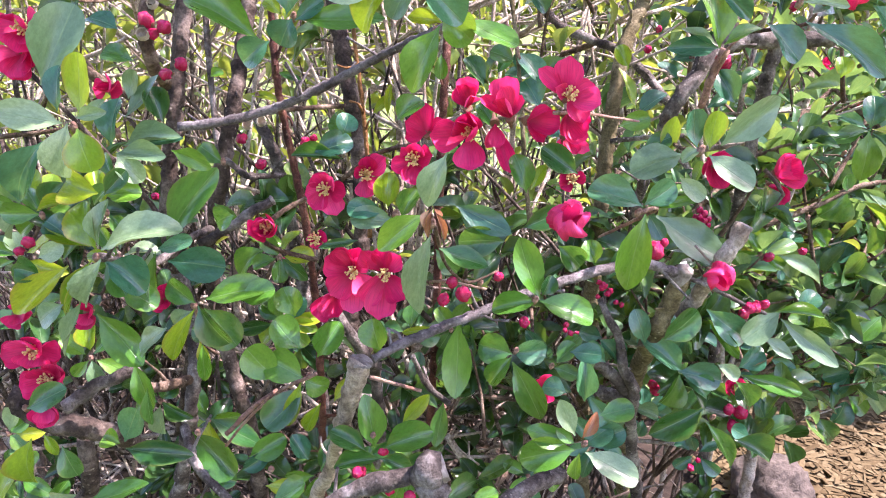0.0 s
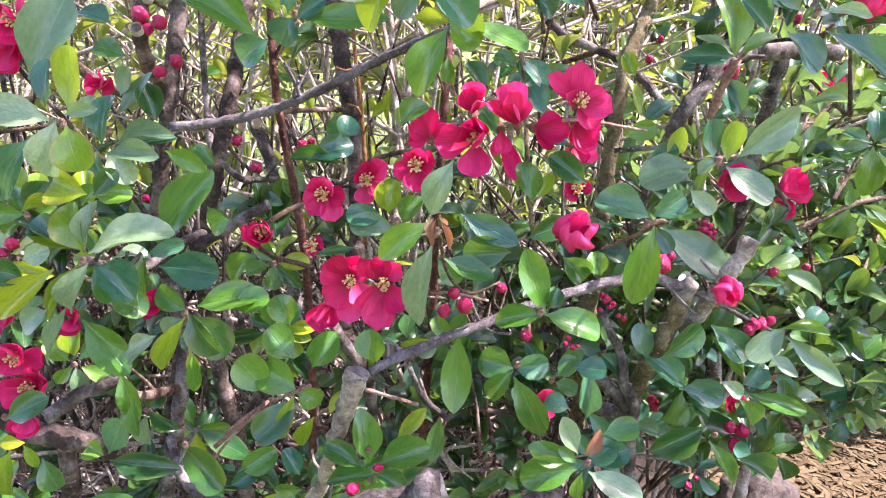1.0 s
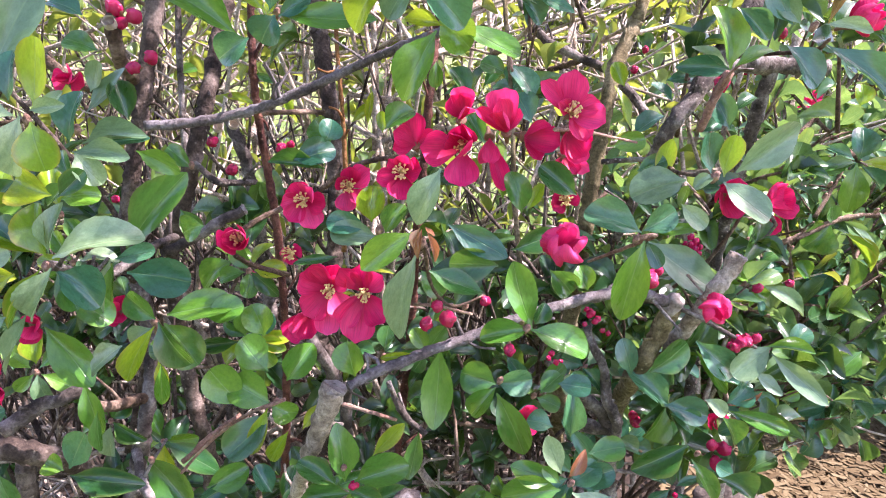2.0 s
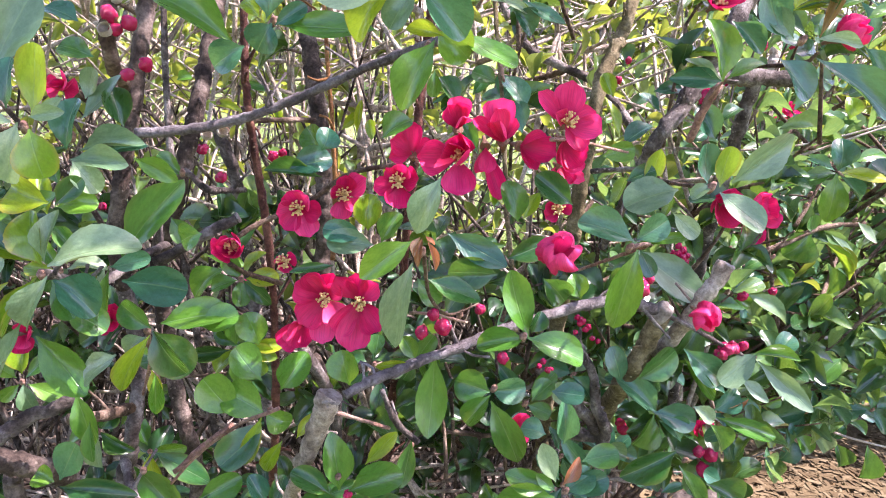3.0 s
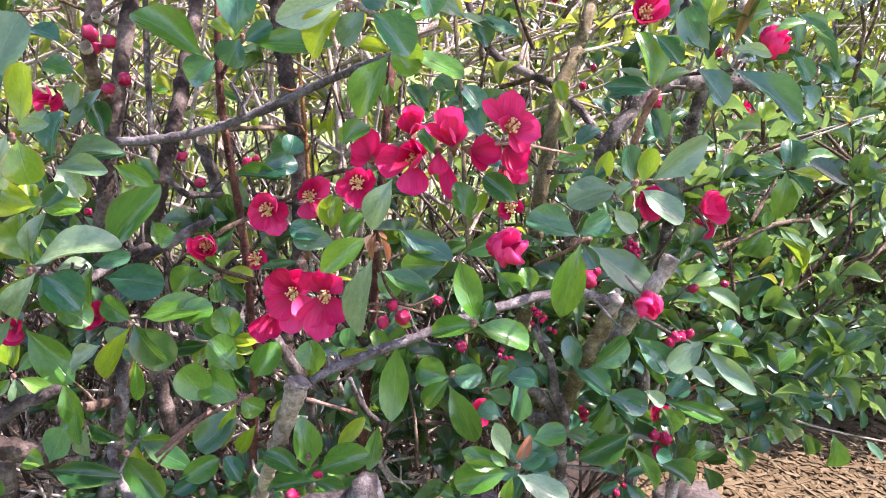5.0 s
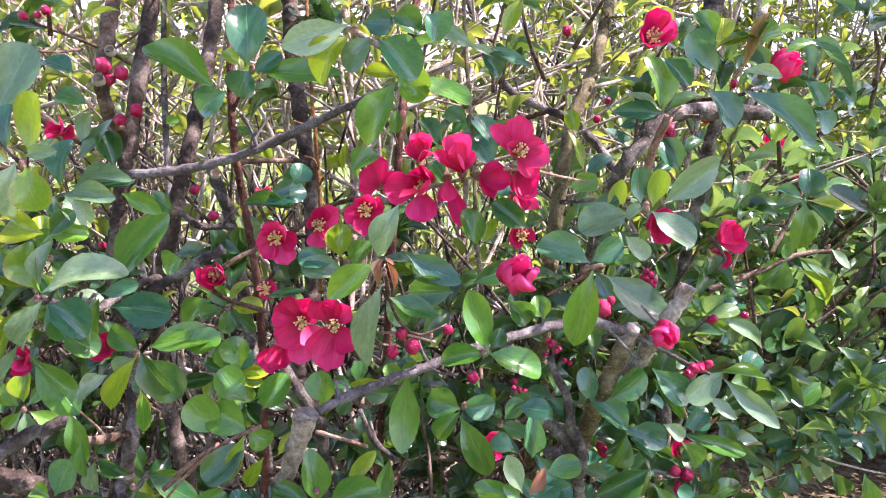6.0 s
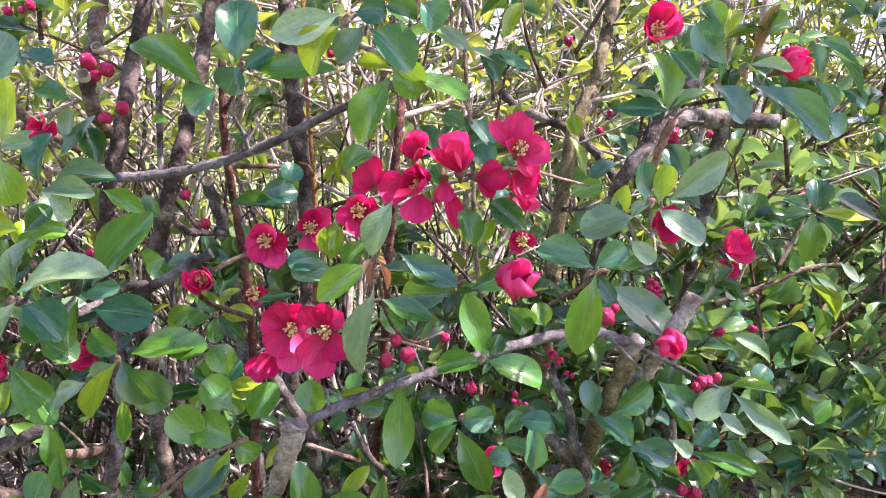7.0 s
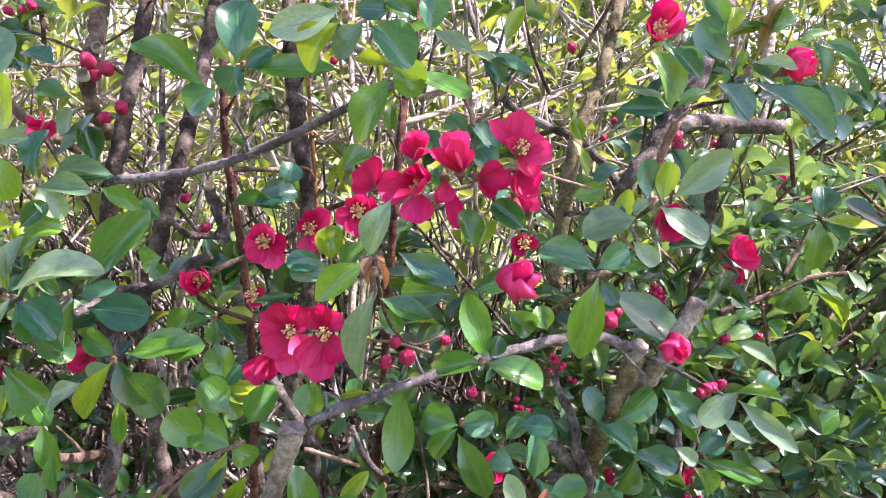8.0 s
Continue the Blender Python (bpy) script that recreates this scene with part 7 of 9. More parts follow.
tuft = shoot(QUINCE_TWO, (0.2631, 0.7667, 0.745))
leaf(tuft, (0.259, 0.7655, 0.7414), (0.2425, 0.7633, 0.7281), 0.0127, 9, "p", 5)
leaf(tuft, (0.2571, 0.7675, 0.7484), (0.2327, 0.7653, 0.7605), 0.0199, 30, "b", 0)
leaf(tuft, (0.2634, 0.7671, 0.7464), (0.2722, 0.7725, 0.7658), 0.0161, -14, "b", 4)
leaf(tuft, (0.2673, 0.7675, 0.7476), (0.2886, 0.7681, 0.7585), 0.0170, 11, "b", 0)
leaf(tuft, (0.2675, 0.7661, 0.7427), (0.2925, 0.7595, 0.7336), 0.0166, -19, "b", 0)
leaf(tuft, (0.2631, 0.7649, 0.7393), (0.2634, 0.7618, 0.7197), 0.0158, 31, "b", 3)
tuft = shoot(QUINCE_TWO, (0.36, 0.8065, 0.702))
leaf(tuft, (0.3582, 0.8057, 0.6995), (0.3448, 0.8048, 0.6822), 0.0150, 6, "b", 1)
leaf(tuft, (0.3569, 0.8069, 0.7035), (0.3365, 0.8081, 0.7113), 0.0169, 23, "b", 3)
leaf(tuft, (0.3628, 0.8078, 0.706), (0.3821, 0.8186, 0.7249), 0.0139, 3, "p", 3)
leaf(tuft, (0.3661, 0.8058, 0.6991), (0.3923, 0.7989, 0.6896), 0.0146, 9, "b", 2)
tuft = shoot(QUINCE_TWO, (0.2248, 0.7653, 0.7199))
leaf(tuft, (0.2295, 0.7669, 0.7248), (0.2467, 0.7739, 0.7386), 0.0134, -11, "b", 0)
leaf(tuft, (0.2281, 0.7635, 0.7138), (0.2382, 0.756, 0.6984), 0.0148, -4, "b", 2)
leaf(tuft, (0.2223, 0.7647, 0.718), (0.201, 0.7597, 0.7032), 0.0148, 6, "b", 3)
leaf(tuft, (0.2221, 0.7658, 0.7219), (0.1985, 0.769, 0.7369), 0.0163, -1, "p", 3)
tuft = shoot(QUINCE_TWO, (0.1955, 0.6881, 0.6964))
leaf(tuft, (0.1963, 0.6889, 0.699), (0.2, 0.6932, 0.7126), 0.0119, -14, "b", 5)
leaf(tuft, (0.1975, 0.688, 0.696), (0.2199, 0.6827, 0.6935), 0.0148, -13, "p", 3)
leaf(tuft, (0.1955, 0.6868, 0.6919), (0.1952, 0.6827, 0.6695), 0.0174, -31, "b", 5)
leaf(tuft, (0.1918, 0.6872, 0.6939), (0.1717, 0.6857, 0.6809), 0.0140, -2, "b", 5)
leaf(tuft, (0.1953, 0.6881, 0.6965), (0.1698, 0.6864, 0.7114), 0.0148, 12, "b", 1)
tuft = shoot(QUINCE_TWO, (0.1666, 0.6862, 0.6589))
leaf(tuft, (0.1635, 0.6872, 0.6625), (0.1412, 0.687, 0.6854), 0.0166, -2, "b", 0)
leaf(tuft, (0.1689, 0.6871, 0.6616), (0.1889, 0.6915, 0.6832), 0.0179, 22, "p", 1)
leaf(tuft, (0.1717, 0.6855, 0.6561), (0.1903, 0.6817, 0.6478), 0.0162, -21, "b", 0)
leaf(tuft, (0.1654, 0.6851, 0.6554), (0.152, 0.6742, 0.6302), 0.0172, 20, "b", 1)
leaf(tuft, (0.161, 0.6856, 0.6573), (0.1363, 0.6829, 0.6513), 0.0134, -11, "b", 2)
tuft = shoot(QUINCE_TWO, (0.2291, 0.7444, 0.7428))
leaf(tuft, (0.23, 0.7465, 0.7495), (0.235, 0.755, 0.7683), 0.0156, 32, "b", 4)
leaf(tuft, (0.2303, 0.7442, 0.7421), (0.2498, 0.7413, 0.7376), 0.0149, 8, "b", 1)
leaf(tuft, (0.2292, 0.7442, 0.7421), (0.2303, 0.7397, 0.7261), 0.0117, -24, "b", 2)
leaf(tuft, (0.2286, 0.7444, 0.7426), (0.2085, 0.7443, 0.7401), 0.0158, -1, "b", 1)
tuft = shoot(QUINCE_TWO, (0.3075, 0.688, 0.719))
leaf(tuft, (0.3141, 0.6887, 0.7208), (0.3368, 0.6904, 0.7272), 0.0158, -15, "b", 3)
leaf(tuft, (0.3086, 0.687, 0.7157), (0.3131, 0.6769, 0.6978), 0.0129, 23, "b", 4)
leaf(tuft, (0.3074, 0.6881, 0.7191), (0.2893, 0.6883, 0.7131), 0.0136, 11, "b", 4)
leaf(tuft, (0.3063, 0.6883, 0.7201), (0.2947, 0.6958, 0.7336), 0.0154, 30, "b", 1)
tuft = shoot(QUINCE_TWO, (0.1748, 0.7376, 0.6585))
leaf(tuft, (0.1725, 0.7392, 0.664), (0.1608, 0.7404, 0.6868), 0.0134, 21, "b", 5)
leaf(tuft, (0.1761, 0.738, 0.6598), (0.1953, 0.7438, 0.6714), 0.0144, 13, "b", 1)
leaf(tuft, (0.1762, 0.7369, 0.656), (0.1878, 0.7322, 0.6362), 0.0151, 30, "b", 5)
leaf(tuft, (0.1733, 0.7373, 0.6575), (0.153, 0.7381, 0.6441), 0.0122, -26, "b", 0)
tuft = shoot(QUINCE, (-0.1129, 0.6188, 0.7984))
leaf(tuft, (-0.1174, 0.6184, 0.7972), (-0.1466, 0.6145, 0.7922), 0.0140, -15, "g", 3)
leaf(tuft, (-0.1129, 0.6198, 0.8017), (-0.1117, 0.6221, 0.8239), 0.0157, 4, "f", 3)
leaf(tuft, (-0.1091, 0.6188, 0.7978), (-0.0815, 0.6212, 0.7929), 0.0138, -11, "y", 5)
leaf(tuft, (-0.1122, 0.618, 0.7956), (-0.1075, 0.6116, 0.7707), 0.0143, 13, "f", 5)
tuft = shoot(QUINCE, (-0.1039, 0.5926, 0.8627))
leaf(tuft, (-0.103, 0.5925, 0.8622), (-0.082, 0.5868, 0.8473), 0.0139, 9, "g", 5)
leaf(tuft, (-0.1038, 0.5924, 0.8622), (-0.1036, 0.5851, 0.8448), 0.0147, -25, "f", 2)
leaf(tuft, (-0.1064, 0.5922, 0.8617), (-0.1243, 0.5893, 0.8562), 0.0126, 21, "f", 0)
leaf(tuft, (-0.1043, 0.5928, 0.8634), (-0.1157, 0.5946, 0.878), 0.0143, -8, "f", 2)
leaf(tuft, (-0.1026, 0.5933, 0.865), (-0.0917, 0.5971, 0.8834), 0.0131, -26, "y", 4)
leaf(tuft, (-0.1004, 0.5928, 0.8631), (-0.0782, 0.5913, 0.8661), 0.0165, -3, "y", 0)
tuft = shoot(QUINCE, (-0.1081, 0.6225, 0.7991))
leaf(tuft, (-0.11, 0.6235, 0.8028), (-0.1217, 0.6304, 0.8195), 0.0183, -31, "f", 3)
leaf(tuft, (-0.1072, 0.6228, 0.8002), (-0.0934, 0.6281, 0.8169), 0.0138, 27, "b", 3)
leaf(tuft, (-0.1039, 0.6227, 0.7994), (-0.0769, 0.6247, 0.8021), 0.0125, 10, "y", 0)
leaf(tuft, (-0.1057, 0.6216, 0.7958), (-0.0906, 0.6206, 0.7778), 0.0151, 10, "f", 0)
leaf(tuft, (-0.1108, 0.6217, 0.7966), (-0.1295, 0.6177, 0.7806), 0.0176, 30, "y", 0)
leaf(tuft, (-0.1114, 0.6228, 0.8005), (-0.1341, 0.6276, 0.8077), 0.0131, -20, "g", 4)
tuft = shoot(QUINCE_TWO, (0.3718, 0.8966, 0.8392))
leaf(tuft, (0.3723, 0.8961, 0.8375), (0.383, 0.8844, 0.8167), 0.0146, -28, "f", 2)
leaf(tuft, (0.3716, 0.8963, 0.8381), (0.3622, 0.8862, 0.8174), 0.0129, 5, "b", 4)
leaf(tuft, (0.3647, 0.8957, 0.8367), (0.3442, 0.8978, 0.8302), 0.0158, 3, "p", 2)
leaf(tuft, (0.3709, 0.8968, 0.8399), (0.3506, 0.8975, 0.8566), 0.0148, -8, "p", 3)
leaf(tuft, (0.3722, 0.8972, 0.8411), (0.3786, 0.9038, 0.8529), 0.0129, 18, "f", 5)
leaf(tuft, (0.3741, 0.8969, 0.84), (0.3989, 0.8964, 0.8455), 0.0171, -27, "p", 0)
leaf(tuft, (0.3934, 0.9000, 0.8153), (0.4197, 0.9024, 0.8341), 0.0292, -10, "g", 4)
tuft = shoot(QUINCE_TWO, (0.3534, 0.8409, 0.8052))
leaf(tuft, (0.3502, 0.8426, 0.8109), (0.3397, 0.8443, 0.8258), 0.0112, -5, "f", 5)
leaf(tuft, (0.3587, 0.8421, 0.8088), (0.3771, 0.8488, 0.8188), 0.0131, 12, "b", 1)
leaf(tuft, (0.3595, 0.8401, 0.8019), (0.3816, 0.8376, 0.7926), 0.0166, 13, "f", 1)
leaf(tuft, (0.3553, 0.8398, 0.8012), (0.3641, 0.8334, 0.7826), 0.0166, -14, "f", 4)
leaf(tuft, (0.3511, 0.84, 0.8022), (0.3409, 0.836, 0.7879), 0.0139, 0, "b", 5)
leaf(tuft, (0.3504, 0.8406, 0.8045), (0.3255, 0.8399, 0.8001), 0.0162, -27, "f", 1)
leaf(tuft, (0.3548, 0.8000, 0.8160), (0.4054, 0.7929, 0.7933), 0.0273, -7, "p", 4)
tuft = shoot(QUINCE_TWO, (0.4045, 0.9125, 0.7767))
leaf(tuft, (0.4056, 0.9101, 0.7684), (0.4073, 0.9021, 0.7496), 0.0140, -3, "b", 2)
leaf(tuft, (0.3994, 0.912, 0.7752), (0.3724, 0.9147, 0.7643), 0.0174, -25, "y", 0)
leaf(tuft, (0.4033, 0.9129, 0.7779), (0.3912, 0.9143, 0.788), 0.0110, 6, "b", 1)
leaf(tuft, (0.4044, 0.915, 0.7848), (0.4038, 0.9219, 0.8062), 0.0160, 24, "b", 1)
leaf(tuft, (0.3943, 0.9000, 0.7924), (0.3587, 0.9031, 0.8137), 0.0278, -21, "f", 3)
leaf(tuft, (0.4365, 1.0000, 0.7671), (0.4638, 1.0025, 0.7881), 0.0308, -16, "b", 4)
tuft = shoot(QUINCE_TWO, (0.388, 0.843, 0.8533))
leaf(tuft, (0.3802, 0.8434, 0.8552), (0.3604, 0.8457, 0.8589), 0.0135, -27, "b", 5)
leaf(tuft, (0.3821, 0.8421, 0.8507), (0.3629, 0.837, 0.844), 0.0157, 20, "p", 2)
tuft = shoot(QUINCE, (-0.2274, 0.5993, 0.9137))
leaf(tuft, (-0.2281, 0.5993, 0.913), (-0.25, 0.6026, 0.8981), 0.0148, 15, "f", 0)
leaf(tuft, (-0.2292, 0.6001, 0.9181), (-0.2393, 0.6048, 0.9362), 0.0132, 2, "g", 4)
tuft = shoot(QUINCE_TWO, (0.4464, 0.8896, 0.9082))
leaf(tuft, (0.4544, 0.8600, 0.9393), (0.4564, 0.8626, 0.9726), 0.0293, -12, "b", 4)
leaf(tuft, (0.4508, 0.8600, 0.9391), (0.4214, 0.8624, 0.9519), 0.0140, 10, "b", 0)
leaf(tuft, (0.4513, 0.8600, 0.9355), (0.3835, 0.8516, 0.9221), 0.0252, 1, "f", 5)
leaf(tuft, (0.4524, 0.8600, 0.9368), (0.4152, 0.8554, 0.9296), 0.0126, 11, "p", 4)
leaf(tuft, (0.4536, 0.8600, 0.9363), (0.4511, 0.8534, 0.8846), 0.0293, 14, "f", 5)
leaf(tuft, (0.4564, 0.8600, 0.9383), (0.5110, 0.8526, 0.9319), 0.0224, -17, "y", 2)
leaf(tuft, (0.4662, 0.8600, 0.9497), (0.5133, 0.8636, 0.9619), 0.0224, -15, "g", 4)
leaf(tuft, (0.4582, 0.8600, 0.9342), (0.4862, 0.8554, 0.9114), 0.0182, 1, "b", 3)
tuft = shoot(QUINCE_TWO, (0.5032, 0.8898, 0.8834))
leaf(tuft, (0.4621, 0.9000, 0.8632), (0.4370, 0.8953, 0.8349), 0.0394, -9, "g", 3)
leaf(tuft, (0.4648, 0.9000, 0.8621), (0.4589, 0.9016, 0.8827), 0.0219, 16, "g", 2)
leaf(tuft, (0.4787, 0.9000, 0.8546), (0.5205, 0.8927, 0.8148), 0.0190, -22, "y", 3)
leaf(tuft, (0.4887, 0.9000, 0.8292), (0.5018, 0.8953, 0.7932), 0.0234, -15, "f", 1)
leaf(tuft, (0.5129, 0.9000, 0.8793), (0.5351, 0.8960, 0.8571), 0.0161, -5, "p", 2)
leaf(tuft, (0.4867, 0.9000, 0.8616), (0.5150, 0.8955, 0.8398), 0.0131, -17, "p", 2)
tuft = shoot(QUINCE_TWO, (0.4162, 0.837, 0.9044))
leaf(tuft, (0.6391, 1.0312, 0.6132), (0.617, 1.0349, 0.6021), 0.0202, 29, "b", 2)
leaf(tuft, (0.6437, 1.0319, 0.6166), (0.6305, 1.0384, 0.6363), 0.0167, -14, "p", 5)
leaf(tuft, (0.6506, 1.0324, 0.6203), (0.6775, 1.0379, 0.6369), 0.0178, 30, "b", 3)
leaf(tuft, (0.6454, 1.0311, 0.6145), (0.6624, 1.0291, 0.6042), 0.0169, 2, "b", 0)
leaf(tuft, (0.6417, 1.0305, 0.6111), (0.6252, 1.0251, 0.5899), 0.0165, -11, "b", 0)
leaf(tuft, (0.6862, 1.1083, 0.5345), (0.6474, 1.1037, 0.5316), 0.0210, -7, "b", 3)
leaf(tuft, (0.6949, 1.1111, 0.547), (0.7016, 1.1178, 0.5699), 0.0223, -21, "p", 2)
leaf(tuft, (0.6967, 1.1074, 0.5336), (0.7229, 1.0959, 0.5249), 0.0200, -23, "g", 1)
leaf(tuft, (0.6907, 1.1074, 0.5323), (0.6759, 1.1012, 0.5106), 0.0211, 18, "b", 1)
tuft = shoot(QUINCE_TWO, (0.6082, 1.0021, 0.6353))
leaf(tuft, (0.6107, 1.0016, 0.634), (0.6313, 0.9917, 0.6215), 0.0194, -7, "b", 4)
leaf(tuft, (0.6056, 1.0008, 0.6299), (0.5923, 0.9932, 0.6099), 0.0199, -1, "b", 2)
leaf(tuft, (0.5983, 1.0023, 0.6338), (0.5676, 1.0008, 0.6317), 0.0143, 5, "b", 2)
leaf(tuft, (0.6057, 1.0032, 0.6389), (0.5941, 1.0134, 0.6546), 0.0206, 21, "p", 1)
leaf(tuft, (0.6105, 1.0026, 0.6378), (0.626, 1.0037, 0.6534), 0.0157, -3, "b", 4)
leaf(tuft, (0.6124, 1.0011, 0.6327), (0.6374, 0.9969, 0.6184), 0.0173, -10, "p", 3)
leaf(tuft, (0.6014, 1.0000, 0.7441), (0.6060, 1.0023, 0.7757), 0.0227, 2, "f", 4)
tuft = shoot(QUINCE_TWO, (0.5784, 0.9982, 0.5912))
leaf(tuft, (0.5717, 0.9989, 0.5922), (0.5483, 1.0006, 0.5967), 0.0165, 5, "b", 5)
leaf(tuft, (0.5778, 0.999, 0.5942), (0.5745, 1.0055, 0.6104), 0.0170, 14, "b", 3)
leaf(tuft, (0.5863, 0.9986, 0.5949), (0.6186, 1.0048, 0.6032), 0.0177, -22, "b", 0)
leaf(tuft, (0.5854, 0.9964, 0.5865), (0.6108, 0.9957, 0.572), 0.0209, -27, "b", 1)
leaf(tuft, (0.5803, 0.9952, 0.5809), (0.5811, 0.9865, 0.564), 0.0187, 23, "p", 5)
leaf(tuft, (0.5743, 0.9977, 0.5886), (0.5376, 0.9902, 0.5775), 0.0207, -15, "b", 1)
leaf(tuft, (0.617, 1.0385, 0.588), (0.5978, 1.0367, 0.5636), 0.0191, 21, "b", 0)
leaf(tuft, (0.6161, 1.039, 0.5895), (0.5868, 1.0391, 0.5894), 0.0183, 12, "p", 2)
leaf(tuft, (0.6157, 1.0403, 0.5941), (0.6049, 1.0506, 0.6107), 0.0171, -1, "b", 0)
leaf(tuft, (0.6221, 1.0405, 0.5962), (0.6373, 1.0478, 0.6175), 0.0199, 26, "p", 3)
leaf(tuft, (0.624, 1.0391, 0.5917), (0.6506, 1.0351, 0.6015), 0.0217, -31, "g", 0)
leaf(tuft, (0.6236, 1.0376, 0.5862), (0.6532, 1.0369, 0.5687), 0.0163, -17, "b", 0)
leaf(tuft, (0.635, 1.0816, 0.5695), (0.6371, 1.0769, 0.5441), 0.0226, -31, "b", 0)
leaf(tuft, (0.6298, 1.0825, 0.5715), (0.606, 1.0783, 0.5499), 0.0229, 24, "b", 3)
leaf(tuft, (0.6302, 1.0841, 0.5772), (0.6088, 1.0904, 0.5821), 0.0195, 6, "b", 5)
leaf(tuft, (0.6296, 1.0863, 0.5853), (0.6178, 1.0925, 0.6065), 0.0184, 14, "b", 1)
leaf(tuft, (0.6376, 1.0844, 0.5803), (0.6543, 1.0901, 0.598), 0.0228, -23, "b", 3)
leaf(tuft, (0.6423, 1.0822, 0.5733), (0.6738, 1.0778, 0.5626), 0.0212, -9, "b", 5)
leaf(tuft, (0.6703, 1.109, 0.5466), (0.6601, 1.1182, 0.5624), 0.0160, 4, "b", 1)
leaf(tuft, (0.6804, 1.1065, 0.5398), (0.7052, 1.1035, 0.5543), 0.0180, -21, "b", 5)
leaf(tuft, (0.6763, 1.1057, 0.5362), (0.6863, 1.0964, 0.5167), 0.0164, -13, "b", 0)
leaf(tuft, (0.6754, 1.106, 0.5369), (0.6429, 1.0998, 0.5267), 0.0190, -22, "p", 5)
leaf(tuft, (0.6688, 1.1081, 0.5431), (0.6415, 1.1087, 0.5631), 0.0223, 21, "b", 4)
tuft = shoot(QUINCE_TWO, (0.5239, 0.9329, 0.6291))
leaf(tuft, (0.5238, 0.9332, 0.63), (0.5293, 0.9366, 0.6579), 0.0144, 14, "g", 1)
leaf(tuft, (0.5316, 0.933, 0.6314), (0.5607, 0.9376, 0.6364), 0.0194, 7, "p", 4)
leaf(tuft, (0.5285, 0.9315, 0.6249), (0.5437, 0.9267, 0.6123), 0.0153, 1, "b", 0)
leaf(tuft, (0.5213, 0.9318, 0.6243), (0.5044, 0.9227, 0.6017), 0.0169, 30, "b", 2)
leaf(tuft, (0.5232, 0.9328, 0.6286), (0.4907, 0.9328, 0.6195), 0.0209, 10, "b", 0)
leaf(tuft, (0.5238, 0.933, 0.6294), (0.5002, 0.9354, 0.6449), 0.0217, 31, "p", 1)
tuft = shoot(QUINCE_TWO, (0.5381, 0.975, 0.6573))
leaf(tuft, (0.5429, 0.9737, 0.6535), (0.5661, 0.9686, 0.6378), 0.0203, -24, "b", 3)
leaf(tuft, (0.535, 0.9732, 0.65), (0.5221, 0.9694, 0.6208), 0.0202, -28, "p", 0)
leaf(tuft, (0.5343, 0.9758, 0.6593), (0.512, 0.9834, 0.6692), 0.0189, -29, "b", 5)
leaf(tuft, (0.5382, 0.9751, 0.6575), (0.5476, 0.9758, 0.6803), 0.0204, 29, "p", 1)
leaf(tuft, (0.5313, 1.0000, 0.7820), (0.5056, 0.9953, 0.7536), 0.0324, 18, "b", 2)
leaf(tuft, (0.4970, 1.0000, 0.7576), (0.5169, 0.9932, 0.7059), 0.0437, -19, "b", 0)
leaf(tuft, (0.5474, 1.0000, 0.7347), (0.5907, 0.9934, 0.7037), 0.0227, 5, "f", 3)
leaf(tuft, (0.5350, 1.0000, 0.7451), (0.5838, 0.9934, 0.7264), 0.0146, 0, "r", 5)
tuft = shoot(QUINCE_TWO, (0.6025, 0.9271, 0.6406))
leaf(tuft, (0.597, 0.9273, 0.6398), (0.5766, 0.9299, 0.6373), 0.0146, 2, "b", 5)
leaf(tuft, (0.6027, 0.927, 0.6403), (0.5936, 0.9313, 0.6644), 0.0173, -5, "b", 1)
leaf(tuft, (0.6083, 0.9272, 0.6421), (0.6451, 0.9317, 0.6477), 0.0224, -31, "b", 1)
leaf(tuft, (0.6035, 0.9268, 0.6397), (0.6186, 0.9123, 0.6149), 0.0175, 11, "b", 0)
leaf(tuft, (0.6016, 1.0976, 0.5875), (0.5968, 1.0951, 0.5661), 0.0183, -10, "b", 1)
leaf(tuft, (0.5986, 1.0995, 0.5938), (0.5733, 1.103, 0.5878), 0.0182, 31, "b", 1)
leaf(tuft, (0.5972, 1.1016, 0.6011), (0.5729, 1.1064, 0.6241), 0.0194, -22, "p", 4)
leaf(tuft, (0.6035, 1.0998, 0.5958), (0.6196, 1.1059, 0.6218), 0.0189, 30, "b", 1)
leaf(tuft, (0.6121, 1.0989, 0.5949), (0.6468, 1.0999, 0.5957), 0.0205, -24, "b", 1)
leaf(tuft, (0.6042, 1.0973, 0.5869), (0.6071, 1.0856, 0.5621), 0.0233, -25, "b", 3)
tuft = shoot(QUINCE_TWO, (0.6874, 0.9859, 0.602))
leaf(tuft, (0.6855, 0.9859, 0.6014), (0.652, 0.9818, 0.5938), 0.0190, 14, "b", 5)
leaf(tuft, (0.6874, 0.9872, 0.6068), (0.6892, 0.9973, 0.6291), 0.0179, 18, "p", 3)
leaf(tuft, (0.6893, 0.9859, 0.6025), (0.7166, 0.985, 0.6105), 0.0171, -24, "b", 4)
leaf(tuft, (0.6879, 0.9853, 0.6001), (0.6917, 0.9754, 0.5723), 0.0152, 11, "b", 4)
tuft = shoot(QUINCE_TWO, (0.5655, 0.9544, 0.6279))
leaf(tuft, (0.5655, 0.9543, 0.6276), (0.5373, 0.9515, 0.62), 0.0195, 25, "b", 1)
leaf(tuft, (0.5638, 0.9552, 0.6303), (0.5479, 0.9588, 0.6526), 0.0180, 25, "b", 2)
leaf(tuft, (0.5668, 0.9547, 0.6292), (0.5866, 0.9614, 0.6465), 0.0211, 2, "p", 3)
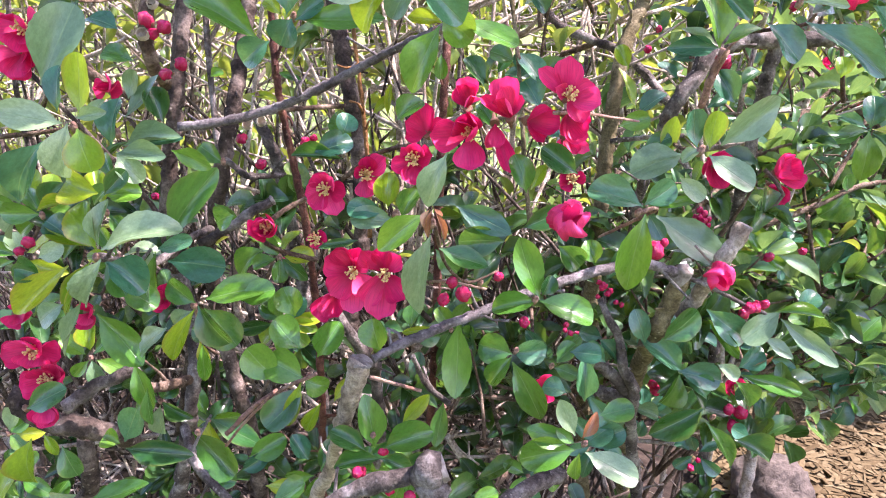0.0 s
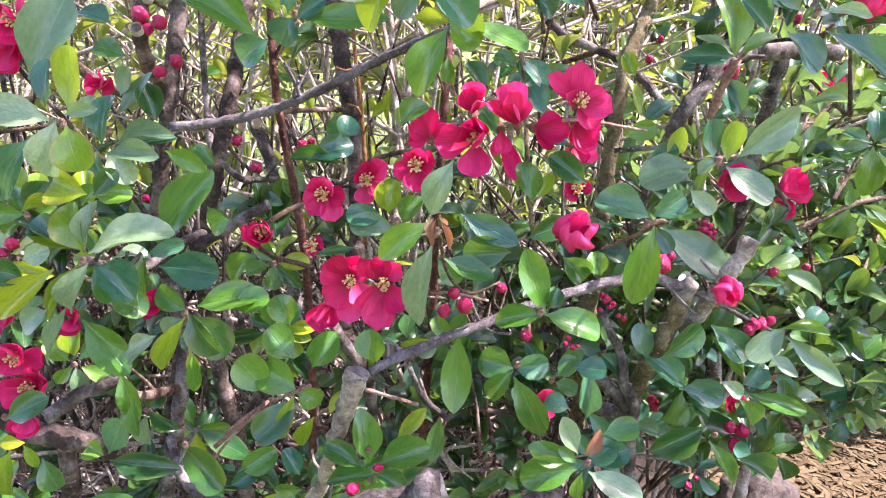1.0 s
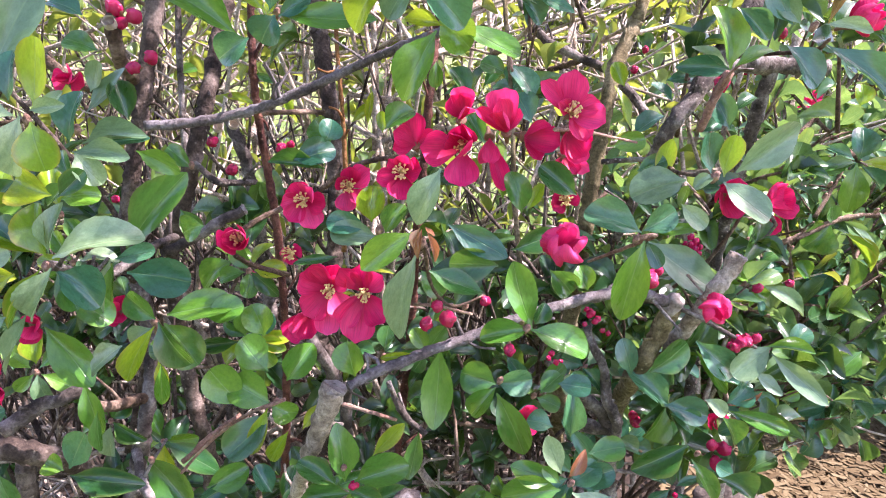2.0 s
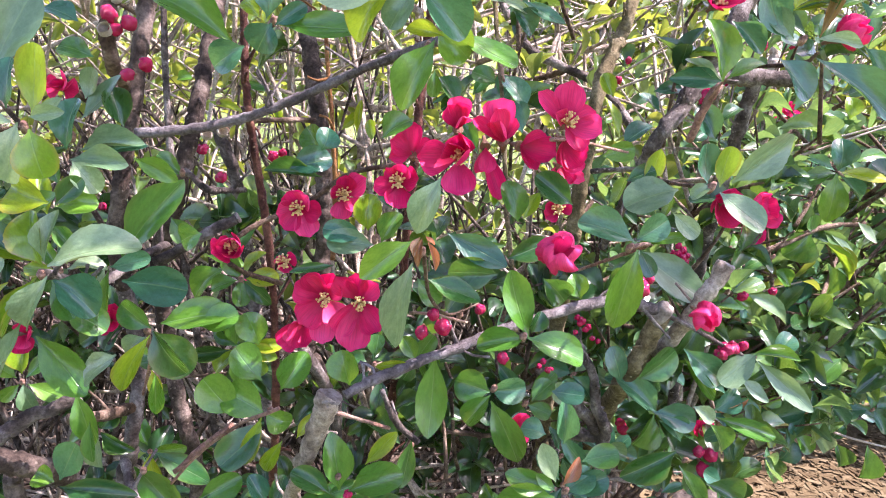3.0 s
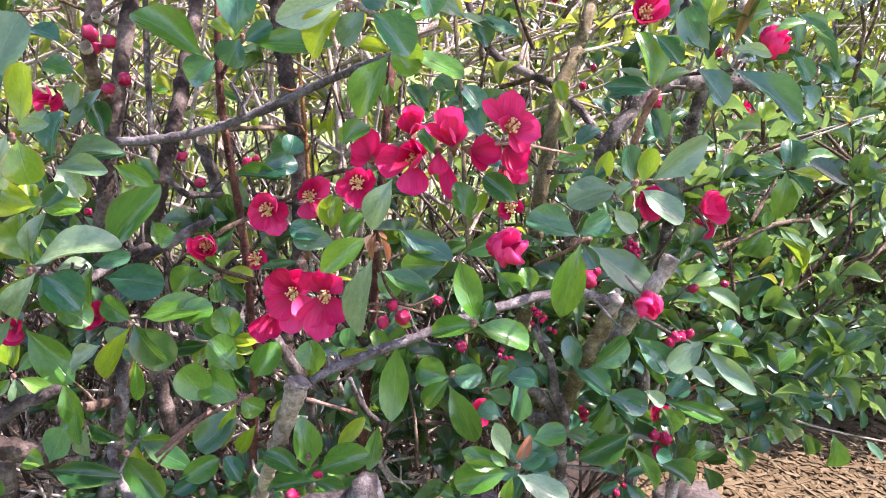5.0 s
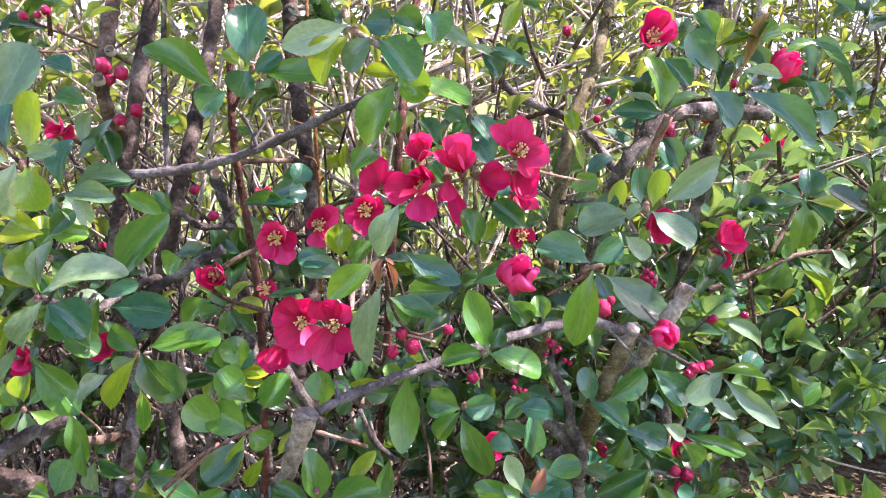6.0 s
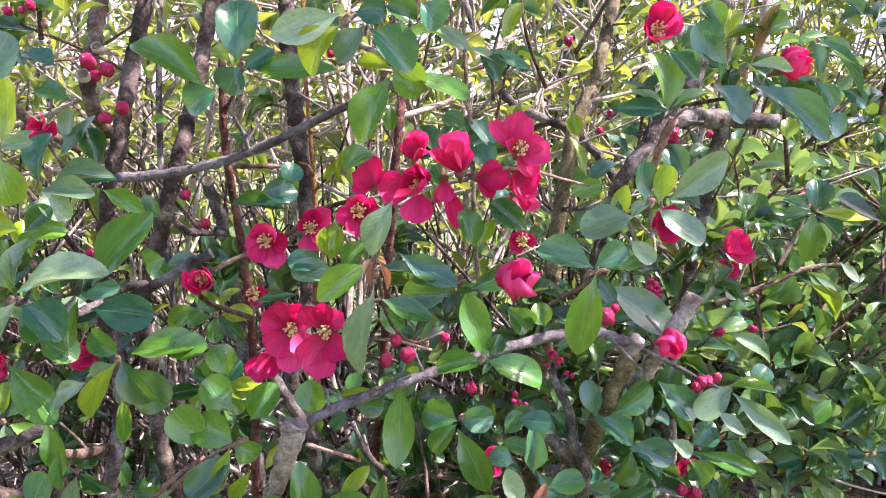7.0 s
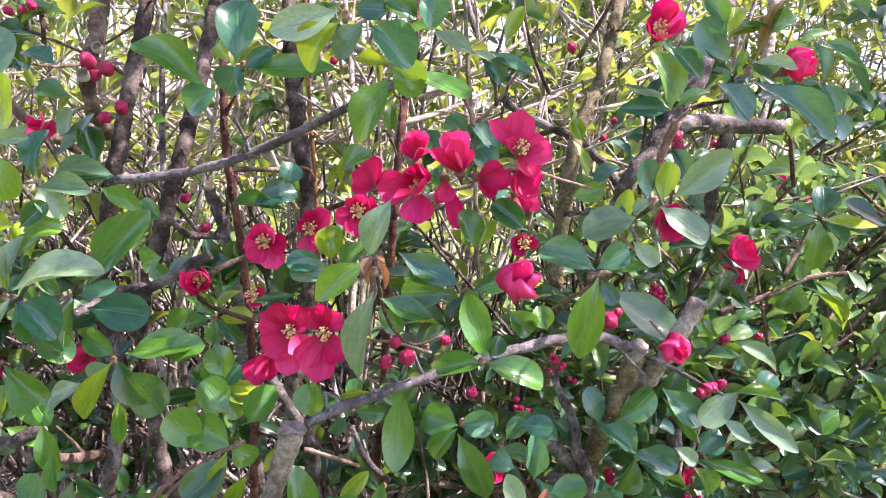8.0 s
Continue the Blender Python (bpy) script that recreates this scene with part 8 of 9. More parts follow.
leaf(tuft, (0.5678, 0.9539, 0.6264), (0.5911, 0.9448, 0.6096), 0.0178, -5, "b", 1)
leaf(tuft, (0.5656, 0.9538, 0.6255), (0.5587, 0.9432, 0.6037), 0.0217, 32, "p", 5)
leaf(tuft, (0.7058, 1.3158, 0.5107), (0.6926, 1.3254, 0.5316), 0.0180, -26, "b", 0)
leaf(tuft, (0.7124, 1.3162, 0.514), (0.7243, 1.3209, 0.5375), 0.0155, 30, "y", 1)
leaf(tuft, (0.7091, 1.3148, 0.5051), (0.7377, 1.3189, 0.5051), 0.0207, -30, "b", 4)
leaf(tuft, (0.7093, 1.3142, 0.5013), (0.715, 1.304, 0.4752), 0.0179, 1, "b", 4)
leaf(tuft, (0.7034, 1.3144, 0.5018), (0.6793, 1.3145, 0.4838), 0.0166, 13, "b", 0)
leaf(tuft, (0.7081, 1.315, 0.506), (0.6814, 1.3123, 0.5117), 0.0188, -25, "y", 0)
leaf(tuft, (0.5813, 1.1551, 0.6425), (0.6043, 1.1511, 0.6295), 0.0162, 17, "y", 0)
leaf(tuft, (0.5779, 1.1554, 0.6439), (0.5713, 1.1543, 0.6254), 0.0174, 12, "b", 0)
leaf(tuft, (0.6371, 1.1994, 0.6051), (0.6593, 1.197, 0.5908), 0.0231, -29, "b", 5)
leaf(tuft, (0.6339, 1.1987, 0.6006), (0.6387, 1.1976, 0.581), 0.0200, -27, "y", 1)
leaf(tuft, (0.6294, 1.199, 0.602), (0.6142, 1.1951, 0.5823), 0.0186, -24, "y", 2)
leaf(tuft, (0.628, 1.2001, 0.6089), (0.6041, 1.2063, 0.6088), 0.0216, 26, "g", 1)
leaf(tuft, (0.6311, 1.2013, 0.6169), (0.627, 1.2041, 0.6368), 0.0182, 12, "b", 4)
leaf(tuft, (0.6334, 1.1999, 0.6084), (0.6515, 1.2045, 0.6216), 0.0161, -17, "b", 2)
leaf(tuft, (0.7589, 1.3035, 0.5698), (0.7734, 1.3157, 0.6015), 0.0191, -14, "b", 5)
leaf(tuft, (0.7619, 1.3032, 0.5681), (0.7811, 1.2996, 0.5637), 0.0182, -29, "b", 4)
leaf(tuft, (0.7582, 1.3031, 0.5669), (0.7692, 1.3025, 0.5355), 0.0186, 31, "y", 4)
leaf(tuft, (0.7562, 1.3033, 0.5677), (0.7291, 1.3076, 0.5543), 0.0159, -2, "b", 3)
leaf(tuft, (0.7519, 1.3044, 0.5741), (0.7351, 1.3054, 0.5868), 0.0146, 15, "b", 3)
leaf(tuft, (0.5981, 1.1448, 0.5022), (0.5784, 1.1554, 0.5231), 0.0214, -9, "b", 1)
leaf(tuft, (0.6013, 1.1451, 0.5049), (0.6247, 1.155, 0.5307), 0.0204, 5, "y", 4)
leaf(tuft, (0.6059, 1.1443, 0.5002), (0.6388, 1.1488, 0.4954), 0.0175, 32, "b", 2)
leaf(tuft, (0.5996, 1.1432, 0.4922), (0.602, 1.1376, 0.4679), 0.0188, -2, "y", 2)
leaf(tuft, (0.5957, 1.1443, 0.4987), (0.5697, 1.1395, 0.485), 0.0164, -17, "b", 5)
leaf(tuft, (0.5901, 1.1456, 0.5067), (0.5637, 1.1489, 0.5217), 0.0166, -8, "b", 2)
leaf(tuft, (0.5997, 1.2378, 0.5238), (0.6335, 1.237, 0.531), 0.0179, 9, "b", 3)
leaf(tuft, (0.5963, 1.2373, 0.5199), (0.6024, 1.2302, 0.4993), 0.0178, -19, "b", 0)
leaf(tuft, (0.5952, 1.2376, 0.5217), (0.5739, 1.2349, 0.4992), 0.0153, 21, "g", 5)
leaf(tuft, (0.5851, 1.238, 0.5228), (0.5486, 1.2372, 0.5238), 0.0172, 11, "y", 5)
leaf(tuft, (0.5949, 1.2383, 0.5262), (0.5934, 1.2457, 0.5549), 0.0221, 24, "b", 5)
tuft = shoot(QUINCE, (-0.0402, 0.6286, 0.6469))
leaf(tuft, (-0.0432, 0.6283, 0.6462), (-0.0684, 0.6294, 0.6368), 0.0151, 4, "f", 2)
leaf(tuft, (-0.0402, 0.629, 0.6482), (-0.044, 0.6317, 0.6661), 0.0133, 5, "g", 0)
leaf(tuft, (-0.0358, 0.6293, 0.6488), (-0.0103, 0.6324, 0.6581), 0.0176, -31, "g", 3)
leaf(tuft, (-0.0397, 0.6284, 0.6463), (-0.0199, 0.6202, 0.6328), 0.0197, -25, "g", 3)
tuft = shoot(QUINCE, (-0.0411, 0.5972, 0.69))
leaf(tuft, (-0.0382, 0.5977, 0.6914), (-0.0128, 0.6061, 0.6991), 0.0144, 11, "g", 0)
leaf(tuft, (-0.0389, 0.5962, 0.6864), (-0.027, 0.5898, 0.6687), 0.0148, 30, "f", 4)
leaf(tuft, (-0.0455, 0.5967, 0.6885), (-0.0664, 0.5978, 0.6799), 0.0143, -16, "g", 1)
leaf(tuft, (-0.0434, 0.5985, 0.6944), (-0.055, 0.6055, 0.7103), 0.0133, 21, "g", 0)
tuft = shoot(QUINCE, (-0.0387, 0.5837, 0.6826))
leaf(tuft, (-0.0388, 0.5838, 0.6828), (-0.0372, 0.5869, 0.7048), 0.0133, -10, "f", 4)
leaf(tuft, (-0.0374, 0.5838, 0.6828), (-0.0086, 0.5901, 0.6885), 0.0184, 27, "g", 1)
leaf(tuft, (-0.0349, 0.5826, 0.6785), (-0.0186, 0.5804, 0.6622), 0.0123, 27, "g", 3)
leaf(tuft, (-0.041, 0.583, 0.6806), (-0.0585, 0.5821, 0.6629), 0.0133, 31, "g", 2)
tuft = shoot(QUINCE, (0.014, 0.5648, 0.698))
leaf(tuft, (0.0126, 0.5631, 0.6926), (0.0052, 0.5589, 0.6706), 0.0159, -5, "g", 3)
tuft = shoot(QUINCE, (-0.0501, 0.6364, 0.6641))
leaf(tuft, (-0.0536, 0.6359, 0.663), (-0.0836, 0.6293, 0.6545), 0.0180, 19, "g", 2)
leaf(tuft, (-0.0513, 0.6379, 0.6693), (-0.0556, 0.6446, 0.6837), 0.0130, 8, "g", 3)
leaf(tuft, (-0.0477, 0.6368, 0.6655), (-0.0241, 0.6407, 0.6761), 0.0135, -9, "g", 4)
leaf(tuft, (-0.0465, 0.6354, 0.6608), (-0.0276, 0.632, 0.6473), 0.0130, 17, "f", 3)


# ---- thickets: the mass of stems, twigs and leaves behind ----
def joined(name, pieces, mat, parent, label, uv=False):
    vs, fs, us, o = [], [], [], 0
    for p in pieces:
        vs.append(p[0])
        fs.extend([tuple(o + i for i in q) for q in p[1]])
        if uv:
            us.append(p[2])
        o += len(p[0])
    me = mesh_of(name, np.concatenate(vs), fs, mat, np.concatenate(us) if uv else None)
    ob = part(name, me, parent, label)
    tagged(ob, kind="stuff")
    return ob


SMALL = [leaf_shape(7, 5, fold, curl, tw, 0.04, 40 + k, LANCE if k % 2 else OVAL) for k, (fold, curl, tw) in enumerate([(0.4, 0.4, 0.3), (0.65, 0.6, -0.3), (0.25, -0.3, 0.2), (0.8, 0.7, 0.1)])]


def blade_pose(base, way, size, up, aspect):
    y = Vector(way).normalized()
    n = Vector(up)
    n = (n - y * n.dot(y)).normalized()
    m = Matrix((y.cross(n) * size * aspect * 1.1, y * size, n * size)).transposed().to_4x4()
    m.translation = Vector(base)
    return m


def blade(rng, base, way, size, up, aspect=0.45):
    """A small leaf at base that points along way."""
    v, f, uv = SMALL[int(rng.integers(0, 4))]
    y = way / (np.linalg.norm(way) + 1e-9)
    n = up - y * np.dot(up, y)
    n /= np.linalg.norm(n) + 1e-9
    x = np.cross(y, n)
    return base + size * (v[:, :1] * aspect * x * 1.1 + v[:, 1:2] * y + v[:, 2:3] * n), f, uv


def thicket(seed, label, stems, reach, spread, twigs, leaves, size, barks, leafmat, low, single=None, bare=0.0, drift=(0.0, 0.0), front=0.0, name="shrub", upward=0.55, tilt=0.0, cap=9.0, thick=(0.004, 0.009)):
    """A many-stemmed bush: stems from the ground, side twigs on them and leaf tufts on the twigs. reach: the plan's rectangle; spread: lean; low: height of the lowest leaves."""
    rng = np.random.default_rng(seed)
    x0, x1, y0, y1, z1 = reach
    bush = thing(name, ((x0 + x1) / 2, (y0 + y1) / 2, 0), label, "shrub")
    thin, picks = [], []
    for s in range(stems):
        foot = np.array([rng.uniform(x0, x1), rng.uniform(y0, y1), -0.02])
        lean, push = rng.normal(0, spread, 2), rng.uniform(0.4, 1.4)
        lean[0] = min(lean[0], cap)
        top = z1 * rng.uniform(0.75, 1.1)
        pts = [foot]
        for k in range(1, 6):
            h = k / 5
            pts.append(foot + np.array([lean[0] * h + drift[0] * h**2.4 * push + rng.normal(0, 0.02), lean[1] * h + drift[1] * h + rng.normal(0, 0.02), top * h]))
        for p in pts:
            p[1] = max(p[1], 2 * front - p[1])
        r = rng.uniform(*thick)
        line, rad = smooth_line(pts, [r, r * 0.35], 0.05)
        v, f = sweep(line, rad, 7, 0.08, rng)
        part("stem", mesh_of("stem", v, f, barks[s % len(barks)]), bush)
        for w in range(twigs):
            i = int(rng.integers(int(len(line) * 0.12), len(line)))
            a = line[i]
            d = np.array([rng.normal(), rng.normal(), rng.normal(upward, 0.5)])
            d /= np.linalg.norm(d)
            length = rng.uniform(0.12, 0.42)
            mid = a + d * length * 0.5 + rng.normal(0, 0.012, 3)
            end = a + d * length + np.array([0, 0, 0.02]) + rng.normal(0, 0.015, 3)
            if min(mid[1], end[1]) < front:
                continue
            if mid[2] < 0.8 * low and rng.random() < bare:
                continue
            tl, tr = smooth_line([a, mid, end], [rng.uniform(0.0016, 0.0048), 0.001], 0.04)
            hanging = end[2] < low - tilt * (end[1] - front)
            if not (hanging and bare >= 1.0):
                thin.append(sweep(tl, tr, 5))
            if hanging:
                continue
            for q in range(leaves):
                b = tl[int(rng.integers(len(tl) // 3, len(tl)))]
                if b[2] < low - tilt * (b[1] - front):
                    continue
                dd = d * 0.6 + rng.normal(0, 0.8, 3) + np.array([0, 0, 0.25])
                up = np.array([rng.normal(0, 0.45), rng.normal(-0.25, 0.45), 1.0])
                picks.append((b, dd, size * rng.uniform(0.6, 1.2), up, rng.uniform(0.36, 0.52)))
    picks.sort(key=lambda p: p[0][1])
    if single:
        forms = [mesh_of("leaf", *SMALL[k][:2], single, SMALL[k][2]) for k in range(4)]
        for k, p in enumerate(picks[:280]):
            part("leaf", forms[k % 4], bush, "", blade_pose(*p))
        picks = picks[280:]
    blades = [blade(rng, *p) for p in picks]
    joined("brushwood", thin, barks[0], bush, "many thin bare grey-brown twigs")
    joined("foliage", blades, leafmat, bush, "small green and yellow-green leaves", True)
    return bush


thicket(11, "many-stemmed shrub with pale bare twigs and sparse yellow-green leaves", 46, (-1.0, 0.42, 0.95, 1.5, 1.4), 0.3, 24, 4, 0.034,
        [BARK_PALE, BARK_GREY, BARK_PALE, BARK_TAN_SUNLIT], LEAF_FAR, 0.72, LEAF_FAR_ONE, front=0.84, cap=0.08)
thicket(12, "leafy shrub of slender grey stems behind the quince", 44, (-1.8, 0.5, 1.6, 2.6, 1.55), 0.32, 16, 5, 0.042,
        [BARK_PALE, BARK_GREY, BARK_BROWN], LEAF_FAR, 0.55, bare=0.7, front=1.3)
thicket(13, "dense evergreen-looking shrub with small glossy leaves over wood chips", 50, (0.85, 2.6, 2.1, 2.8, 0.76), 0.2, 34, 14, 0.044,
        [BARK_BROWN, BARK_GREY], LEAF_HEDGE, 0.14, LEAF_HEDGE_ONE, bare=0.9, front=1.92, upward=0.3)
ARCHING = thicket(14, "quince shrub with glossy leaves arching over the wood-chip bed", 15, (0.16, 0.42, 1.1, 1.55, 0.92), 0.07, 46, 10, 0.040,
        [BARK_BROWN, BARK_GREY], LEAF_HEDGE, 0.63, LEAF_HEDGE_ONE, bare=1.0, tilt=0.5, front=0.80, thick=(0.0025, 0.005), drift=(0.36, -0.12))
BEHIND = thicket(16, "pale-twigged shrub with sparse yellow-green leaves and a few blossoms", 40, (0.45, 1.9, 2.3, 3.0, 1.7), 0.3, 20, 5, 0.044,
        [BARK_PALE, BARK_GREY, BARK_PALE], LEAF_FAR, 0.5, bare=0.5, front=1.9)
thicket(15, "tall leafy shrub at the edge of the lawn", 84, (-2.6, 3.4, 2.9, 3.7, 2.3), 0.3, 28, 11, 0.058,
        [BARK_PALE, BARK_GREY], LEAF_FAR, 0.75)


def quince_filling():
    """The rest of the quince's own shoots: in behind the front tufts, and an unseen crown above, added to shade them.
    """
    rng = np.random.default_rng(51)
    thin, blades = [], []

    def tuft(p, n, size):
        out = np.array([rng.normal(0, 0.5), rng.normal(-0.5, 0.5), rng.normal(0.7, 0.4)])
        foot = p - out / np.linalg.norm(out) * rng.uniform(0.05, 0.12) + rng.normal(0, 0.02, 3)
        stalk = sweep(*smooth_line([foot, (foot + p) / 2 + rng.normal(0, 0.006, 3), p], [0.0022, 0.0012], 0.02), 6)
        if max(foot[0], p[0]) < 0.31 or p[2] > 0.8:
            thin.append(stalk)
        turn = rng.uniform(0, 6.28)
        for k in range(n):
            t = turn + k * 2.4
            d = 0.75 * np.array([math.cos(t), math.sin(t) * 0.8 - 0.25, 0.55 * math.sin(t + 1)]) + 0.35 * out + rng.normal(0, 0.25, 3)
            up = np.array([rng.normal(0, 0.35), -0.55, 0.9])
            blades.append(blade(rng, p - out * rng.uniform(0, 0.012), d, size * rng.uniform(0.65, 1.15), up, rng.uniform(0.40, 0.55)))

    for k in range(560):
        p = np.array([rng.uniform(-0.5, 0.5), rng.uniform(0.68, 0.95), rng.uniform(0.45, 1.2)])
        share = 0.72 if p[2] < 0.80 else 0.38
        if p[0] < -0.05 and p[2] < 0.86:
            share = 0.4
        if p[0] < -0.20 * p[1] / 0.6 or p[0] > 0.27 * p[1] / 0.6:
            share = 0.75
        if p[0] > 0.24 * p[1] / 0.6 and p[2] > 0.80:
            share = 0.2
        elif p[2] > 0.90:
            share = 0.10
        if p[0] > 0.2 and p[2] < 0.72:
            share = 0.0 if p[0] > 0.36 else 0.9
        if rng.random() < share:
            tuft(p, int(rng.integers(4, 8)), 0.037)
    # crown out of view; its density sets how much sun gets through
    for k in range(430):
        y = rng.uniform(0.35, 0.95)
        p = np.array([rng.uniform(-0.8, 0.95 if y < 0.78 else 0.45), y, rng.uniform(1.16 + 0.2 * y, 1.75)])
        tuft(p, int(rng.integers(5, 9)), 0.04)
    for k in range(14):
        x, y = rng.uniform(-0.5, 0.6), rng.uniform(0.6, 0.95)
        line, rad = smooth_line([(x, y, 1.0 + 0.28 * y), (x + rng.normal(0, 0.05), y, 1.45), (x + rng.normal(0, 0.12), y + rng.normal(0, 0.1), 1.8)], [0.006, 0.002], 0.04)
        part("branch", mesh_of("branch", *sweep(line, rad, 7), BARK_BROWN), QUINCE)
    joined("brushwood", thin, BARK_BROWN, QUINCE, "thin brown leafy twigs")
    joined("foliage", blades, LEAF_MASS_SHADED, QUINCE, "glossy oval green leaves in tufts", True)


quince_filling()


def dead_wood():
    """Bare crossing twigs low inside the quince."""
    rng = np.random.default_rng(61)
    thin = []
    for k in range(900):
        a = np.array([rng.uniform(-0.75, 0.32), rng.uniform(0.84, 1.5), rng.uniform(0.1, 0.72)])
        d = np.array([rng.normal(-0.1, 0.5), rng.normal(0, 0.4), rng.normal(0.9, 0.5)])
        d *= rng.uniform(0.15, 0.42) / np.linalg.norm(d)
        if a[0] + d[0] > 0.30:
            continue
        r = rng.uniform(0.001, 0.004)
        thin.append(sweep(*smooth_line([a, a + d * 0.5 + rng.normal(0, 0.02, 3), a + d], [r, r * 0.5], 0.04), 6))
    # dark bark here paints the interior's shade onto the twigs
    joined("brushwood", [q for i, q in enumerate(thin) if i % 6], BARK_DARK, QUINCE, "bare twigs crossing low inside the shrub, darkened for its shade")
    # every sixth twig is pale, a painted stand-in for dappled sun
    joined("brushwood", thin[::6], BARK_PALE, QUINCE, "bare twigs low inside the shrub, pale to stand for sunlit specks")


dead_wood()

# ---- ground ----
def sheet(name, cx, cy, rx, ry, z, rough, mat, label, seed, turn=0):
    """A bed of loose earth or chips with an uneven rim, slightly mounded."""
    rings, spokes = 46, 150
    v, f = [(cx, cy, z)], []
    for i in range(1, rings + 1):
        for j in range(spokes):
            a = 2 * math.pi * j / spokes
            k = i / rings * (1 + 0.10 * noise.noise((math.cos(a) * 1.5, math.sin(a) * 1.5, seed)) + 0.04 * noise.noise((math.cos(a) * 6, math.sin(a) * 6, seed)))
            x, y = cx + rx * k * math.copysign(abs(math.cos(a)) ** 0.7, math.cos(a)), cy + ry * k * math.copysign(abs(math.sin(a)) ** 0.7, math.sin(a))
            h = z + rough * noise.noise((x * 4, y * 4, seed)) + rough * 0.5 * noise.noise((x * 13, y * 13, seed))
            v.append((x, y, h if i < rings - 1 else -0.04 if i == rings else h - 0.01))
    for j in range(spokes):
        f.append((0, 1 + j, 1 + (j + 1) % spokes))
    for i in range(rings - 1):
        for j in range(spokes):
            k = (j + 1) % spokes
            f.append((1 + i * spokes + j, 1 + (i + 1) * spokes + j, 1 + (i + 1) * spokes + k, 1 + i * spokes + k))
    ob = new(name, mesh_of(name, v, f, mat))
    return tagged(ob, label, name.split("_")[0], kind="structure")


lawn = new("ground", mesh_of("ground", [(-900, -900, -0.03), (900, -900, -0.03), (900, 900, -0.03), (-900, 900, -0.03)], [(0, 1, 2, 3)], LAWN, smooth=False))
tagged(lawn, "sunlit mown lawn stretching away behind the shrubs", "ground", kind="structure")
soil = sheet("soil_bed", -0.55, 1.55, 1.9, 1.45, 0.0, 0.02, SOIL_SHADED, "bare soil under the shrubs, darkened for their shade", 3)
mulch = sheet("mulch_bed", 1.9, 1.75, 1.3, 1.35, 0.02, 0.02, MULCH_BED, "bed of tan wood-chip mulch in front of the shrubs", 5)


def rock():
    bm = bmesh.new()
    bmesh.ops.create_icosphere(bm, subdivisions=4, radius=1)
    for v in bm.verts:
        p = v.co.copy()
        v.co = p * (1 + 0.30 * noise.noise(p * 1.2) + 0.16 * noise.noise(p * 2.8) + 0.07 * noise.noise(p * 7))
        v.co.z = max(v.co.z, -0.5)
    for f in bm.faces:
        f.smooth = True
    me = bpy.data.meshes.new("rock")
    bm.to_mesh(me)
    me.materials.append(ROCK)
    ob = new("rock", me)
    ob.matrix_basis = pose(0.755, 1.58, 0.045, 0, 0, 30) @ Matrix.Diagonal((0.095, 0.08, 0.07, 1))
    return tagged(ob, "weathered brown-grey rock half sunk in the wood chips", "rock")


rock()


def chip_shape(seed):
    rng = np.random.default_rng(seed)
    v = []
    for sx in (-0.5, 0.5):
        for sy in (-0.5, 0.5):
            for sz in (-0.5, 0.5):
                v.append((sx + rng.uniform(-0.1, 0.1), sy * rng.uniform(0.5, 1.1), sz * rng.uniform(0.6, 1.1)))
    f = [(0, 1, 3, 2), (4, 6, 7, 5), (0, 4, 5, 1), (2, 3, 7, 6), (0, 2, 6, 4), (1, 5, 7, 3)]
    return np.array(v), f


def chips():
    rng = np.random.default_rng(21)
    forms = [chip_shape(k) for k in range(10)]
    near = [mesh_of("chip", v, f, CHIP, smooth=False) for v, f in forms]
    many = []
    for k in range(42000):
        x, y = rng.uniform(0.6, 3.15), rng.uniform(0.5, 3.0)
        if abs((x - 1.9) / 1.28) ** 2.9 + abs((y - 1.75) / 1.32) ** 2.9 > rng.uniform(0.8, 1.1):
            continue
        if ((x - 0.755) / 0.095) ** 2 + ((y - 1.58) / 0.085) ** 2 < 1:
            continue
        length = rng.uniform(0.014, 0.052)
        sx, sy, sz = length, rng.uniform(0.005, 0.015), rng.uniform(0.0015, 0.0035)
        m = pose(x, y, 0.030 + rng.uniform(0, 0.008), rng.normal(0, 4), rng.normal(0, 3), rng.uniform(0, 360)) @ Matrix.Diagonal((sx, sy, sz, 1))
        if k < 300 * 9 and 0.75 < x < 1.35 and 1.5 < y < 2.1 and len(placed_chips) < 300:
            placed_chips.append(part("chip", near[k % 10], mulch, "", m))
            continue
        v, f = forms[k % 10]
        a = np.array(m)
        many.append((v @ a[:3, :3].T + a[:3, 3], f))
    ob = joined("chips", many, CHIP_MANY, mulch, "scattered tan wood chips")
    ob.data.polygons.foreach_set("use_smooth", [False] * len(ob.data.polygons))


placed_chips = []
chips()


def litter():
    """Dead leaves and snapped twigs on the soil."""
    rng = np.random.default_rng(31)
    bits = []
    for k in range(2600):
        p = np.array([rng.uniform(-1.4, 0.42), rng.uniform(0.5, 2.6), rng.uniform(0.012, 0.05)])
        if k % 2:
            bits.append(blade(rng, p, np.array([rng.normal(), rng.normal(), rng.normal(0, 0.25)]), rng.uniform(0.02, 0.045), np.array([rng.normal(0, 0.5), rng.normal(0, 0.5), 1.0]))[:2])
        else:
            d = np.array([rng.normal(), rng.normal(), rng.normal(0, 0.2)]) * 0.05
            bits.append(sweep(*smooth_line([p, p + d + rng.normal(0, 0.004, 3), p + 2 * d], [0.0025, 0.0012], 0.05), 4))
    joined("litter", bits, LITTER, soil, "dry fallen leaves and snapped twigs")


litter()


